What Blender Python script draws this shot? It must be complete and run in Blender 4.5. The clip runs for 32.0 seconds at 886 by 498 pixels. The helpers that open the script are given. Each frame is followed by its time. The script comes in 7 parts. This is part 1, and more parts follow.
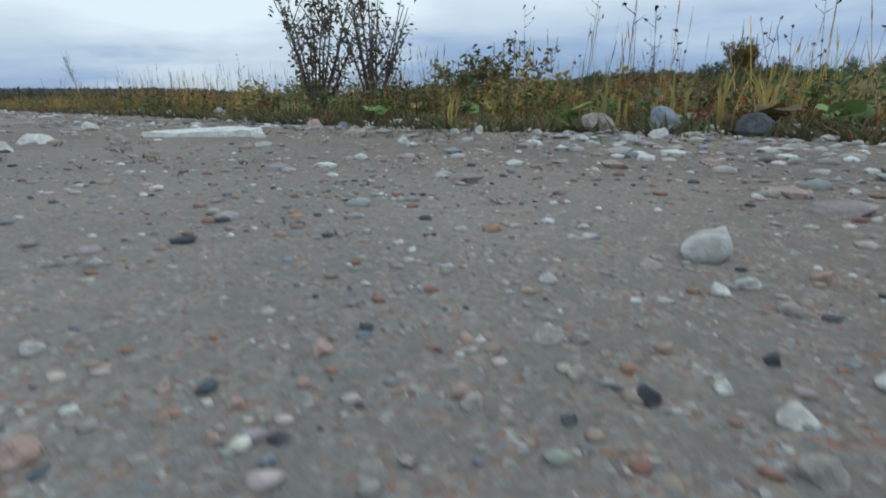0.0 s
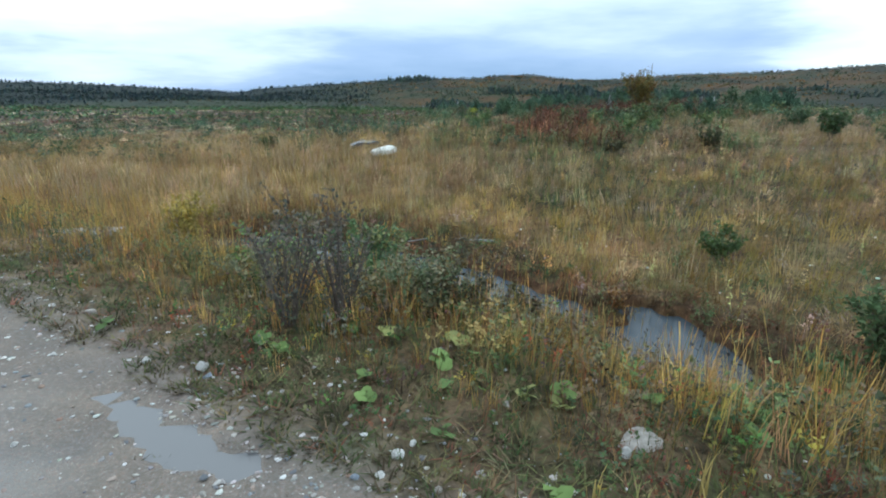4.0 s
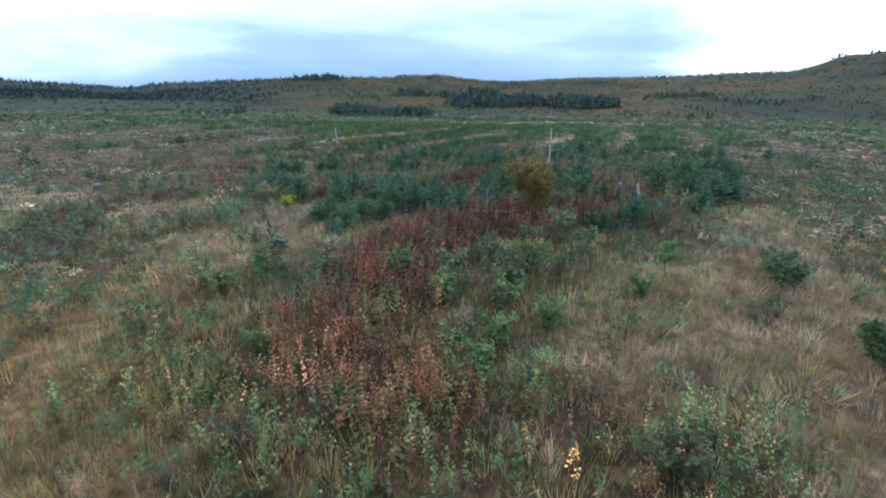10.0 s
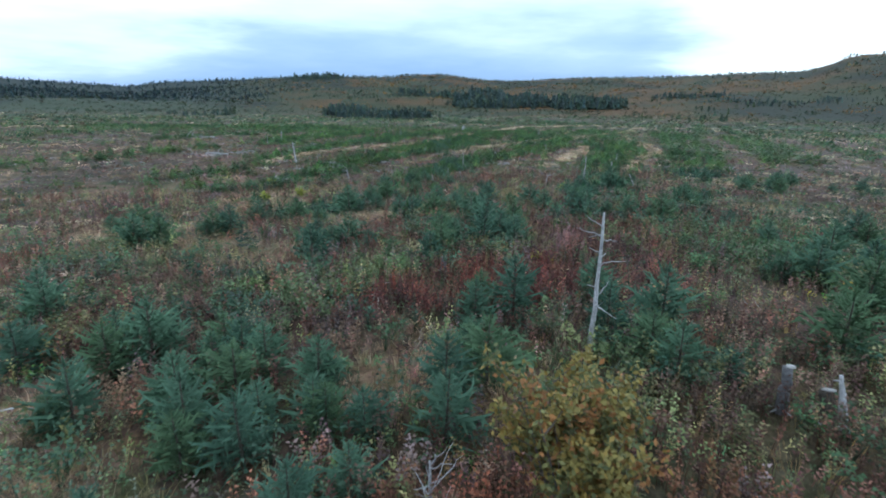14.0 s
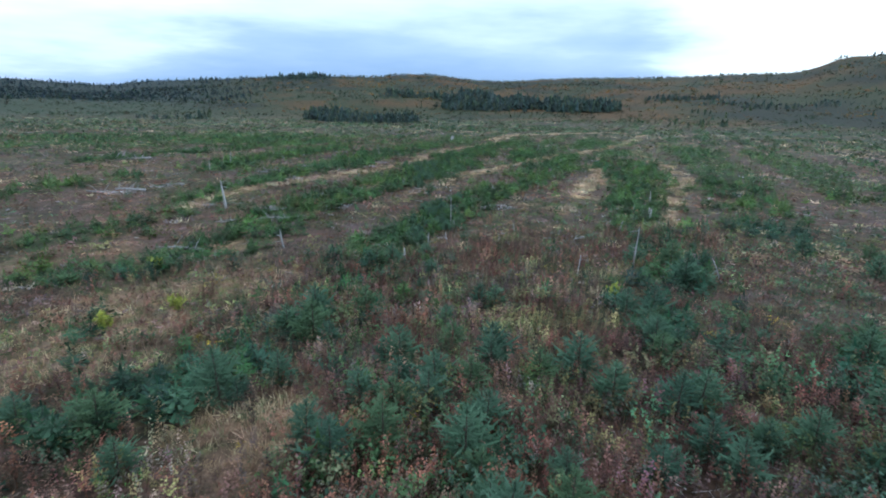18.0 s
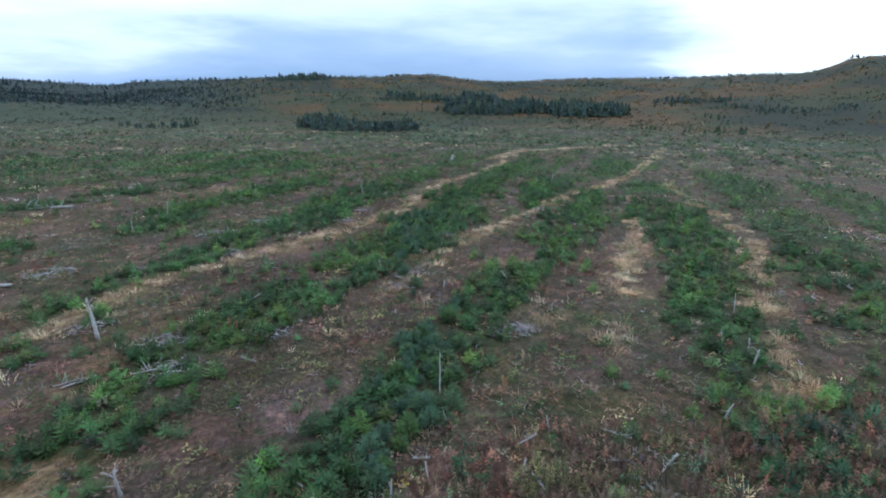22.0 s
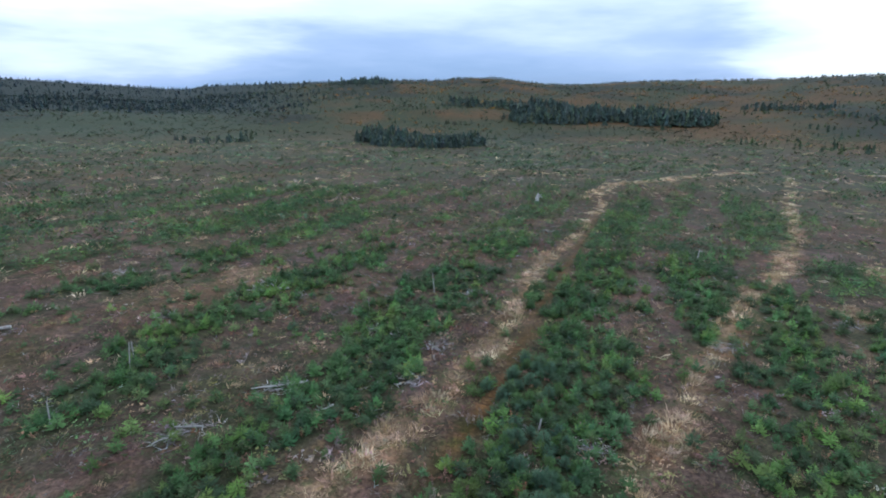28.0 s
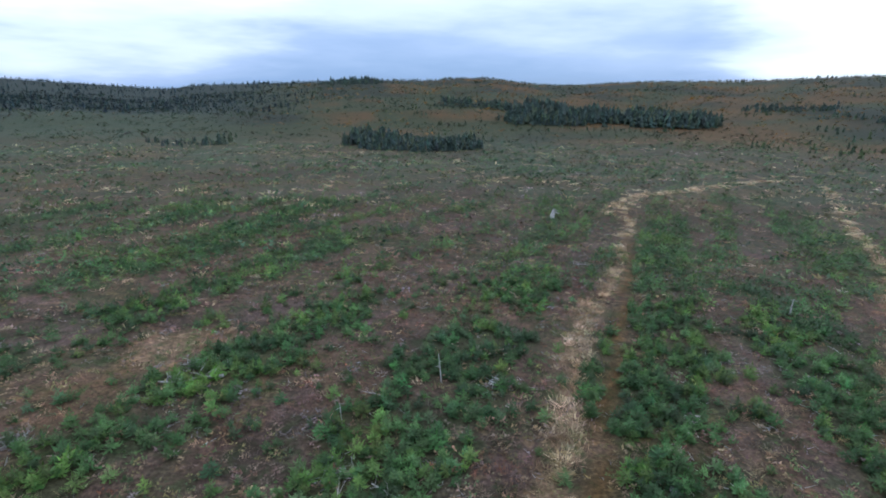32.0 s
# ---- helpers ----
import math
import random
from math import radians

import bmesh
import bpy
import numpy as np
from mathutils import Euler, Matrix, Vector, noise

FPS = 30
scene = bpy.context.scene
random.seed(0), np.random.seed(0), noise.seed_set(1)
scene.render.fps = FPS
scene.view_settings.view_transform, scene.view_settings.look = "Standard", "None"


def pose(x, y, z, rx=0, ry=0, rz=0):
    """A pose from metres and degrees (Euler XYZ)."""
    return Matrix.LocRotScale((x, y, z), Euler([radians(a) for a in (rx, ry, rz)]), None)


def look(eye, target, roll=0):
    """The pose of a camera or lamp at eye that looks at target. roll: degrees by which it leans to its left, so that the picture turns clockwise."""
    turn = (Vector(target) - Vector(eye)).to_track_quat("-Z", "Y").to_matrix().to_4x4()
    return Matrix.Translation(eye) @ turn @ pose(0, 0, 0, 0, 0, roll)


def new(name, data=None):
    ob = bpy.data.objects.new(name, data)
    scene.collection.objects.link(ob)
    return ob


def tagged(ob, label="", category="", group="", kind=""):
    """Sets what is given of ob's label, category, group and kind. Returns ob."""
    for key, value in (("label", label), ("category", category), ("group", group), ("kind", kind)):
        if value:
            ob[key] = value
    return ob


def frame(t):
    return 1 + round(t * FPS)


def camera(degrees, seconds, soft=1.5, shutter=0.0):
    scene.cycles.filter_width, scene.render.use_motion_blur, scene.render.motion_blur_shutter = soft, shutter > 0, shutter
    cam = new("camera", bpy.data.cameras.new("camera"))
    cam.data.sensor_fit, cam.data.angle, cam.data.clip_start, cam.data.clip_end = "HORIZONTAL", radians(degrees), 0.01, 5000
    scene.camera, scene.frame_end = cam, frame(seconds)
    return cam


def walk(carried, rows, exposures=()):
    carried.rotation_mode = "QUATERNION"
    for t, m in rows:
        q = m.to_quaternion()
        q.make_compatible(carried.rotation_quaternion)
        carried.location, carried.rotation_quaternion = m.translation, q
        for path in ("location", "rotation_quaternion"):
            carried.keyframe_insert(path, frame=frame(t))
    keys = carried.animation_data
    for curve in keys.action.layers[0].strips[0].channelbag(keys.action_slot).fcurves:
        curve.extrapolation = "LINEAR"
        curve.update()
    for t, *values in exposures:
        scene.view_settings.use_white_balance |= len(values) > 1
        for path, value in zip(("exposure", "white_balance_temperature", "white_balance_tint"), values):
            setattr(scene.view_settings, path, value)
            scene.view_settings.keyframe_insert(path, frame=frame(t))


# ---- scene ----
cam = camera(79.6, 32.0, soft=1.9, shutter=0.2)
METRES, EYE, TILT, LEAN, TURN = 120.0, 0.1, -15.2, 0.0, 0.0
ROWS = [
    (0.0, 0.0, 0.0, 0.0, 0.0, 0.0, -0.0),
    (0.5, -0.0007, -0.0003, 0.002, -0.18, -0.1, -0.04),
    (1.0, -0.0013, -0.0013, 0.0065, -0.27, -0.14, -0.12),
    (1.5, -0.0016, -0.0021, 0.0095, -0.25, -0.26, 0.1),
    (2.0, -0.0022, -0.0019, 0.0101, -0.81, -0.15, 0.17),
    (2.5, -0.0033, -0.0019, 0.0104, -1.84, -0.2, 0.42),
    (4.5, -0.0035, -0.0036, 0.0187, -11.49, -0.67, 2.71),
    (5.0, -0.0014, -0.0004, 0.0224, -13.7, -0.74, 3.17),
    (5.5, 0.0023, 0.0049, 0.0264, -14.98, -0.81, 3.45),
    (6.0, 0.0072, 0.0117, 0.0313, -15.98, -0.89, 3.62),
    (6.5, 0.0133, 0.0194, 0.0364, -16.77, -0.99, 3.82),
    (7.0, 0.0201, 0.0283, 0.0419, -17.3, -1.04, 3.93),
    (7.5, 0.0272, 0.0384, 0.0473, -17.57, -0.99, 3.89),
    (8.0, 0.034, 0.0494, 0.0534, -17.54, -1.02, 3.87),
    (8.5, 0.0411, 0.0615, 0.0595, -17.57, -1.04, 3.78),
    (9.0, 0.0487, 0.0741, 0.0664, -17.65, -1.11, 3.75),
    (9.5, 0.0564, 0.0874, 0.0731, -17.69, -1.15, 3.78),
    (10.0, 0.0641, 0.1013, 0.0804, -17.64, -1.23, 3.75),
    (10.5, 0.0716, 0.1159, 0.0873, -17.67, -1.24, 3.74),
    (11.0, 0.0796, 0.1307, 0.0947, -17.67, -1.31, 3.74),
    (11.5, 0.0878, 0.1456, 0.1013, -17.55, -1.38, 3.65),
    (12.0, 0.0958, 0.161, 0.1058, -17.38, -1.29, 3.63),
    (12.5, 0.1037, 0.1765, 0.1111, -17.26, -1.28, 3.63),
    (13.0, 0.1111, 0.1921, 0.1155, -17.25, -1.23, 3.61),
    (13.5, 0.1181, 0.2081, 0.1183, -17.28, -1.2, 3.58),
    (14.0, 0.1249, 0.2238, 0.1223, -17.33, -1.28, 3.53),
    (14.5, 0.1315, 0.2393, 0.128, -17.4, -1.32, 3.6),
    (16.5, 0.1551, 0.3021, 0.1502, -18.06, -1.3, 3.56),
    (17.0, 0.1615, 0.3178, 0.1583, -18.25, -1.38, 3.62),
    (17.5, 0.1677, 0.3339, 0.1664, -18.33, -1.39, 3.66),
    (18.0, 0.1742, 0.3501, 0.1745, -18.44, -1.41, 3.64),
    (18.5, 0.1807, 0.3663, 0.1827, -18.56, -1.43, 3.63),
    (19.0, 0.1872, 0.3827, 0.1911, -18.67, -1.43, 3.62),
    (19.5, 0.194, 0.3991, 0.1999, -18.76, -1.47, 3.63),
    (20.0, 0.2014, 0.4153, 0.2093, -18.74, -1.56, 3.7),
    (20.5, 0.2089, 0.4312, 0.2187, -18.61, -1.61, 3.71),
    (21.0, 0.2153, 0.4461, 0.227, -18.49, -1.6, 3.68),
    (21.5, 0.2229, 0.4624, 0.2364, -18.3, -1.61, 3.64),
    (22.0, 0.2297, 0.4789, 0.2445, -18.15, -1.54, 3.62),
    (22.5, 0.2363, 0.4949, 0.2525, -18.08, -1.53, 3.59),
    (23.0, 0.2426, 0.5112, 0.2603, -16.36, -1.42, 3.21),
    (23.5, 0.2478, 0.5283, 0.2686, -10.64, -1.16, 2.1),
    (24.0, 0.2504, 0.546, 0.2764, -5.67, -0.94, 1.16),
    (24.5, 0.2513, 0.5643, 0.2838, -4.14, -0.84, 0.82),
    (25.0, 0.2525, 0.582, 0.2926, -3.93, -0.95, 0.7),
    (25.5, 0.2535, 0.6002, 0.3018, -3.96, -0.94, 0.68),
    (27.5, 0.2556, 0.6746, 0.3368, -6.9, -1.04, 1.15),
    (28.0, 0.2579, 0.6928, 0.3461, -12.14, -1.13, 2.2),
    (28.5, 0.2609, 0.7112, 0.3523, -12.77, -1.19, 2.25),
    (29.0, 0.264, 0.7292, 0.358, -12.81, -1.22, 2.33),
    (29.5, 0.2669, 0.7471, 0.3631, -12.81, -1.2, 2.31),
    (30.0, 0.2696, 0.765, 0.368, -12.73, -1.24, 2.27),
    (30.5, 0.2721, 0.7839, 0.3719, -12.58, -1.12, 2.19),
    (31.0, 0.2746, 0.8026, 0.3755, -12.43, -1.09, 2.17),
    (31.5, 0.2768, 0.8215, 0.3785, -12.41, -1.08, 2.09),
    (32.0, 0.2796, 0.8403, 0.382, -13.1, -1.11, 2.29),
]
walk(cam, [(t, pose(0, 0, EYE, TILT, LEAN, TURN) @ pose(METRES * x, METRES * y, METRES * z, 90 + pitch, roll, yaw)) for t, x, y, z, yaw, pitch, roll in ROWS],
     exposures=[(0.0, -0.78, 5640, 0), (2.5, -0.42, 5630, -1), (5.0, -0.07, 5330, -1), (8.0, -0.0, 5210, -1), (13.0, -0.03, 5180, 0), (20.0, -0.13, 5230, 2), (25.0, -0.2, 5320, 5), (32.0, -0.26, 5430, 6)])

# ---- world and sun: a heavy, broken overcast with brighter gaps ----
world = bpy.data.worlds.new("overcast_sky")
scene.world = world
world.use_nodes = True
wt = world.node_tree
wt.nodes.clear()


def wnode(kind, **values):
    n = wt.nodes.new(kind)
    for k, v in values.items():
        n.inputs[k].default_value = v
    return n


w_out = wnode("ShaderNodeOutputWorld")
w_bg = wnode("ShaderNodeBackground", Strength=1.0)
w_sky = wnode("ShaderNodeTexSky")
w_sky.sky_type = "NISHITA"
w_sky.sun_disc = False
w_sky.sun_elevation = radians(38)
w_sky.sun_rotation = radians(52)
w_tc = wnode("ShaderNodeTexCoord")
w_sep = wnode("ShaderNodeSeparateXYZ")
w_ramp = wnode("ShaderNodeValToRGB")
w_map = wnode("ShaderNodeMapping")
w_map.inputs["Scale"].default_value = (1.0, 1.0, 5.5)
w_map.inputs["Location"].default_value = (3.1, 1.7, 0.2)
w_noise = wnode("ShaderNodeTexNoise", Scale=2.3, Detail=5.0, Roughness=0.55)
w_add = wnode("ShaderNodeMath")
w_add.operation = "MULTIPLY_ADD"
w_add.inputs[1].default_value = 0.19
L = wt.links.new
L(w_tc.outputs["Generated"], w_sep.inputs[0])
L(w_tc.outputs["Generated"], w_map.inputs["Vector"])
L(w_map.outputs[0], w_noise.inputs["Vector"])
L(w_noise.outputs[0], w_add.inputs[0])
w_off = wnode("ShaderNodeMath")
w_off.operation = "ADD"
w_off.inputs[1].default_value = -0.085
L(w_sep.outputs["Z"], w_off.inputs[0])
last = w_off.outputs[0]
# two thin places in the cloud where the light comes through
for direction, lo, hi, gain in (((0.84, 0.50, 0.17), 0.915, 0.975, 0.15), ((-0.30, 0.93, 0.21), 0.94, 1.0, 0.08), ((-0.62, 0.75, 0.22), 0.90, 0.985, 0.08)):
    v = Vector(direction).normalized()
    dot = wnode("ShaderNodeVectorMath")
    dot.operation = "DOT_PRODUCT"
    dot.inputs[1].default_value = v
    rng = wnode("ShaderNodeMapRange")
    rng.interpolation_type = "SMOOTHSTEP"
    rng.inputs["From Min"].default_value = lo
    rng.inputs["From Max"].default_value = hi
    rng.inputs["To Max"].default_value = gain
    plus = wnode("ShaderNodeMath")
    plus.operation = "ADD"
    L(w_tc.outputs["Generated"], dot.inputs[0])
    ragged = wnode("ShaderNodeMath")
    ragged.operation = "MULTIPLY_ADD"
    ragged.inputs[1].default_value = 0.07
    L(w_noise.outputs[0], ragged.inputs[0])
    L(dot.outputs["Value"], ragged.inputs[2])
    shift = wnode("ShaderNodeMath")
    shift.operation = "ADD"
    shift.inputs[1].default_value = -0.035
    L(ragged.outputs[0], shift.inputs[0])
    L(shift.outputs[0], rng.inputs["Value"])
    L(rng.outputs["Result"], plus.inputs[0])
    L(last, plus.inputs[1])
    last = plus.outputs[0]
L(last, w_add.inputs[2])
L(w_add.outputs[0], w_ramp.inputs[0])
ramp = w_ramp.color_ramp
ramp.elements[0].position, ramp.elements[0].color = 0.0, (0.33, 0.465, 0.69, 1)
ramp.elements[1].position, ramp.elements[1].color = 0.24, (1.6, 1.6, 1.6, 1)
for p, c in ((0.055, (0.45, 0.60, 0.88, 1)), (0.11, (0.68, 0.80, 1.08, 1)), (0.16, (1.15, 1.20, 1.30, 1))):
    ramp.elements.new(p).color = c
w_mix = wnode("ShaderNodeMix")
w_mix.data_type = "RGBA"
w_mix.inputs["Factor"].default_value = 0.9
w_scale = wnode("ShaderNodeVectorMath")
w_scale.operation = "SCALE"
w_scale.inputs["Scale"].default_value = 0.1
L(w_sky.outputs[0], w_scale.inputs[0])
L(w_scale.outputs[0], w_mix.inputs["A"])
L(w_ramp.outputs[0], w_mix.inputs["B"])
L(w_mix.outputs["Result"], w_bg.inputs["Color"])
L(w_bg.outputs[0], w_out.inputs[0])

sun = new("sun", bpy.data.lights.new("sun", "SUN"))
sun.data.energy, sun.data.angle, sun.data.color = 0.9, radians(25), (1.0, 0.96, 0.9)
sun.matrix_world = look((0, 0, 60), Vector((0, 0, 60)) - Vector((math.sin(radians(52)) * 0.79, math.cos(radians(52)) * 0.79, 0.62)))

# ---- materials ----


def material(name, rough=0.9, spec=0.3):
    m = bpy.data.materials.new(name)
    m.use_nodes = True
    nt = m.node_tree
    b = nt.nodes["Principled BSDF"]
    b.inputs["Roughness"].default_value = rough
    b.inputs["Specular IOR Level"].default_value = spec
    return m, nt, b


def mixed(nt, kind, fac, a, b):
    n = nt.nodes.new("ShaderNodeMix")
    n.data_type, n.blend_type = "RGBA", kind
    for key, v in (("Factor", fac), ("A", a), ("B", b)):
        if isinstance(v, (int, float, tuple)):
            n.inputs[key].default_value = v if not isinstance(v, tuple) else (*v, 1)
        else:
            nt.links.new(v, n.inputs[key])
    return n.outputs["Result"]


def noise_tex(nt, scale, detail=4.0, rough=0.6, vec=None):
    n = nt.nodes.new("ShaderNodeTexNoise")
    n.inputs["Scale"].default_value, n.inputs["Detail"].default_value, n.inputs["Roughness"].default_value = scale, detail, rough
    if vec is not None:
        nt.links.new(vec, n.inputs["Vector"])
    return n.outputs["Fac"]


def ramped(nt, fac, *stops):
    n = nt.nodes.new("ShaderNodeValToRGB")
    e = n.color_ramp.elements
    while len(e) < len(stops):
        e.new(0.5)
    for el, (p, c) in zip(e, stops):
        el.position = p
        el.color = (*c, 1) if isinstance(c, tuple) else (c, c, c, 1)
    nt.links.new(fac, n.inputs[0])
    return n.outputs[0]


def bumped(nt, b, height, strength=0.4, dist=0.02):
    n = nt.nodes.new("ShaderNodeBump")
    n.inputs["Strength"].default_value, n.inputs["Distance"].default_value = strength, dist
    nt.links.new(height, n.inputs["Height"])
    nt.links.new(n.outputs[0], b.inputs["Normal"])


def where(nt):
    return nt.nodes.new("ShaderNodeNewGeometry").outputs["Position"]


def attribute(nt, name, out="Color"):
    n = nt.nodes.new("ShaderNodeAttribute")
    n.attribute_name = name
    return n.outputs[out]


def plant_material(name, rough=0.75, translucent=0.25):
    """Leaves and blades: colour and painted shade from the plant's tint, mottled, a little light passing through."""
    m, nt, b = material(name, rough, 0.25)
    pos = where(nt)
    col = mixed(nt, "MULTIPLY", 0.6, attribute(nt, "tint"), ramped(nt, noise_tex(nt, 2.2, 4.0, 0.6, pos), (0.3, 0.6), (0.7, 1.4)))
    nt.links.new(col, b.inputs["Base Color"])
    tr = nt.nodes.new("ShaderNodeBsdfTranslucent")
    nt.links.new(col, tr.inputs["Color"])
    mx = nt.nodes.new("ShaderNodeMixShader")
    mx.inputs[0].default_value = translucent
    out = nt.nodes["Material Output"]
    nt.links.new(b.outputs[0], mx.inputs[1])
    nt.links.new(tr.outputs[0], mx.inputs[2])
    nt.links.new(mx.outputs[0], out.inputs[0])
    return m


def varied_material(name, c1, c2, scale, rough=0.9, bump=0.4, bump_scale=None, spec=0.3, per_object=0.25):
    """Two colours mottled at two scales with a fine relief; each object a little lighter or darker."""
    m, nt, b = material(name, rough, spec)
    tc = nt.nodes.new("ShaderNodeTexCoord").outputs["Object"]
    col = ramped(nt, noise_tex(nt, scale, 5.0, 0.65, tc), (0.32, c1), (0.68, c2))
    fine = noise_tex(nt, scale * 6, 4.0, 0.7, tc)
    col = mixed(nt, "MULTIPLY", 0.5, col, ramped(nt, fine, (0.3, 0.5), (0.7, 1.4)))
    rnd = nt.nodes.new("ShaderNodeObjectInfo").outputs["Random"]
    col = mixed(nt, "MULTIPLY", per_object, col, ramped(nt, rnd, (0.0, 0.45), (1.0, 1.6)))
    nt.links.new(col, b.inputs["Base Color"])
    bumped(nt, b, noise_tex(nt, bump_scale or scale * 3, 6.0, 0.7, tc), bump, 0.03)
    return m


M_GRASS = plant_material("dry_grass", 0.8, 0.3)
M_LEAF = plant_material("leaf", 0.65, 0.25)
M_NEEDLE = plant_material("spruce_needles", 0.7, 0.1)
M_STALK = plant_material("withered_stalk", 0.85, 0.15)
M_WHITE_STONE = varied_material("white_limestone", (0.46, 0.45, 0.43), (0.70, 0.70, 0.68), 14.0, 0.9, 0.5)
M_PALE_STONE = varied_material("pale_stone", (0.30, 0.28, 0.25), (0.52, 0.48, 0.44), 22.0, 0.9, 0.5)
M_BLUE_STONE = varied_material("blue_grey_granite", (0.18, 0.21, 0.26), (0.36, 0.40, 0.46), 30.0, 0.85, 0.5)
M_PINK_STONE = varied_material("pinkish_stone", (0.36, 0.25, 0.21), (0.55, 0.44, 0.39), 25.0, 0.9, 0.5)
M_DARK_STONE = varied_material("dark_stone", (0.04, 0.045, 0.055), (0.13, 0.14, 0.16), 25.0, 0.8, 0.5)
M_DEADWOOD = varied_material("weathered_grey_wood", (0.22, 0.215, 0.22), (0.47, 0.465, 0.48), 12.0, 0.9, 0.6)
M_STUMP = varied_material("rotten_grey_wood", (0.07, 0.068, 0.07), (0.20, 0.195, 0.205), 12.0, 0.95, 0.7)
M_CUT = varied_material("pale_cut_wood", (0.20, 0.19, 0.185), (0.33, 0.32, 0.31), 16.0, 0.9, 0.4)
M_BARK = varied_material("dark_bark", (0.035, 0.028, 0.022), (0.10, 0.085, 0.07), 20.0, 0.95, 0.7)
M_TWIG = varied_material("grey_brown_twig", (0.08, 0.065, 0.055), (0.19, 0.16, 0.14), 20.0, 0.9, 0.4)
M_SHEET = varied_material("blue_grey_plastic_sheet", (0.15, 0.18, 0.23), (0.32, 0.36, 0.43), 3.0, 0.45, 0.3, 8.0, 0.5)
M_SLAB = varied_material("bright_white_slab", (0.74, 0.75, 0.72), (0.86, 0.87, 0.84), 9.0, 0.85, 0.6)

# water: dark and clear, with faint ripples
M_WATER, _nt, _b = material("still_water", 0.09, 0.25)
_b.inputs["Base Color"].default_value = (0.055, 0.07, 0.085, 1)
_b.inputs["IOR"].default_value = 1.33
bumped(_nt, _b, noise_tex(_nt, 7.0, 4.0, 0.6, where(_nt)), 0.3, 0.012)
M_WATER_SHALLOW, _nt, _b = material("muddy_water", 0.08, 0.5)
_b.inputs["Base Color"].default_value = (0.17, 0.17, 0.175, 1)
bumped(_nt, _b, noise_tex(_nt, 25.0, 3.0, 0.5, where(_nt)), 0.08, 0.005)

# the ground: its own cover (gravel, earth, litter, moss) with grain from metres to millimetres
M_GROUND, _nt, _b = material("ground_cover", 0.95, 0.2)
_pos = where(_nt)
_tint = attribute(_nt, "tint")
_road = attribute(_nt, "gravel", "Fac")
_big = ramped(_nt, noise_tex(_nt, 0.35, 6.0, 0.65, _pos), (0.3, 0.6), (0.7, 1.4))
_mid = ramped(_nt, noise_tex(_nt, 4.0, 6.0, 0.75, _pos), (0.36, 0.36), (0.64, 1.62))
_wild = mixed(_nt, "MULTIPLY", 0.95, mixed(_nt, "MULTIPLY", 0.7, _tint, _big), _mid)
_clump = ramped(_nt, noise_tex(_nt, 1.1, 8.0, 0.75, _pos), (0.36, (0.45, 0.72, 0.42)), (0.46, (0.85, 0.75, 0.68)), (0.54, (1.0, 0.92, 0.93)), (0.66, (1.75, 1.55, 1.4)))
_wild = mixed(_nt, "MULTIPLY", 0.75, _wild, _clump)
_blotch = ramped(_nt, noise_tex(_nt, 0.75, 3.0, 0.55, _pos), (0.34, (0.50, 0.78, 0.46)), (0.44, (0.85, 0.82, 0.78)), (0.52, (1.0, 0.9, 0.88)), (0.60, (1.12, 1.0, 1.12)), (0.68, (1.75, 1.5, 1.25)))
_wild = mixed(_nt, "MULTIPLY", 0.8, _wild, _blotch)
_far = ramped(_nt, noise_tex(_nt, 0.06, 8.0, 0.75, _pos), (0.32, (0.75, 0.95, 0.8)), (0.5, (1.0, 1.0, 1.0)), (0.68, (1.4, 1.1, 0.8)))
_wild = mixed(_nt, "MULTIPLY", 0.8, _wild, _far)
_vor = _nt.nodes.new("ShaderNodeTexVoronoi")
_vor.inputs["Scale"].default_value = 330.0
_nt.links.new(_pos, _vor.inputs["Vector"])
_grit = mixed(_nt, "MIX", ramped(_nt, noise_tex(_nt, 40.0, 5.0, 0.75, _pos), (0.42, 0.0), (0.62, 0.7)), _tint,
              ramped(_nt, _vor.outputs["Color"], (0.12, (0.10, 0.10, 0.11)), (0.3, (0.34, 0.17, 0.11)), (0.42, (0.27, 0.26, 0.25)), (0.6, (0.43, 0.35, 0.28)), (0.75, (0.22, 0.25, 0.28)), (0.9, (0.60, 0.59, 0.57))))
_stain = ramped(_nt, noise_tex(_nt, 1.7, 6.0, 0.6, _pos), (0.3, (0.78, 0.80, 0.84)), (0.7, (1.18, 1.14, 1.08)))
_grit = mixed(_nt, "MULTIPLY", 0.9, _grit, _stain)
_grit = mixed(_nt, "MULTIPLY", 0.5, _grit, ramped(_nt, noise_tex(_nt, 260.0, 3.0, 0.7, _pos), (0.3, 0.6), (0.7, 1.35)))
_nt.links.new(mixed(_nt, "MIX", _road, _wild, _grit), _b.inputs["Base Color"])
_h = _nt.nodes.new("ShaderNodeMath")
_h.operation = "ADD"
_nt.links.new(noise_tex(_nt, 60.0, 6.0, 0.75, _pos), _h.inputs[0])
_nt.links.new(noise_tex(_nt, 7.0, 5.0, 0.7, _pos), _h.inputs[1])
bumped(_nt, _b, _h.outputs[0], 0.55, 0.02)

# ---- the plan ----
RNG = np.random.default_rng(7)


def step(a, b, v):
    t = np.clip((v - a) / (b - a), 0, 1)
    return t * t * (3 - 2 * t)


def hash2(ix, iy, seed):
    h = (ix.astype(np.int64) * 374761393 + iy.astype(np.int64) * 668265263 + seed * 974711) & 0x7FFFFFFF
    h = ((h ^ (h >> 13)) * 1274126177) & 0x7FFFFFFF
    return ((h ^ (h >> 16)) & 0xFFFF) / 65535.0


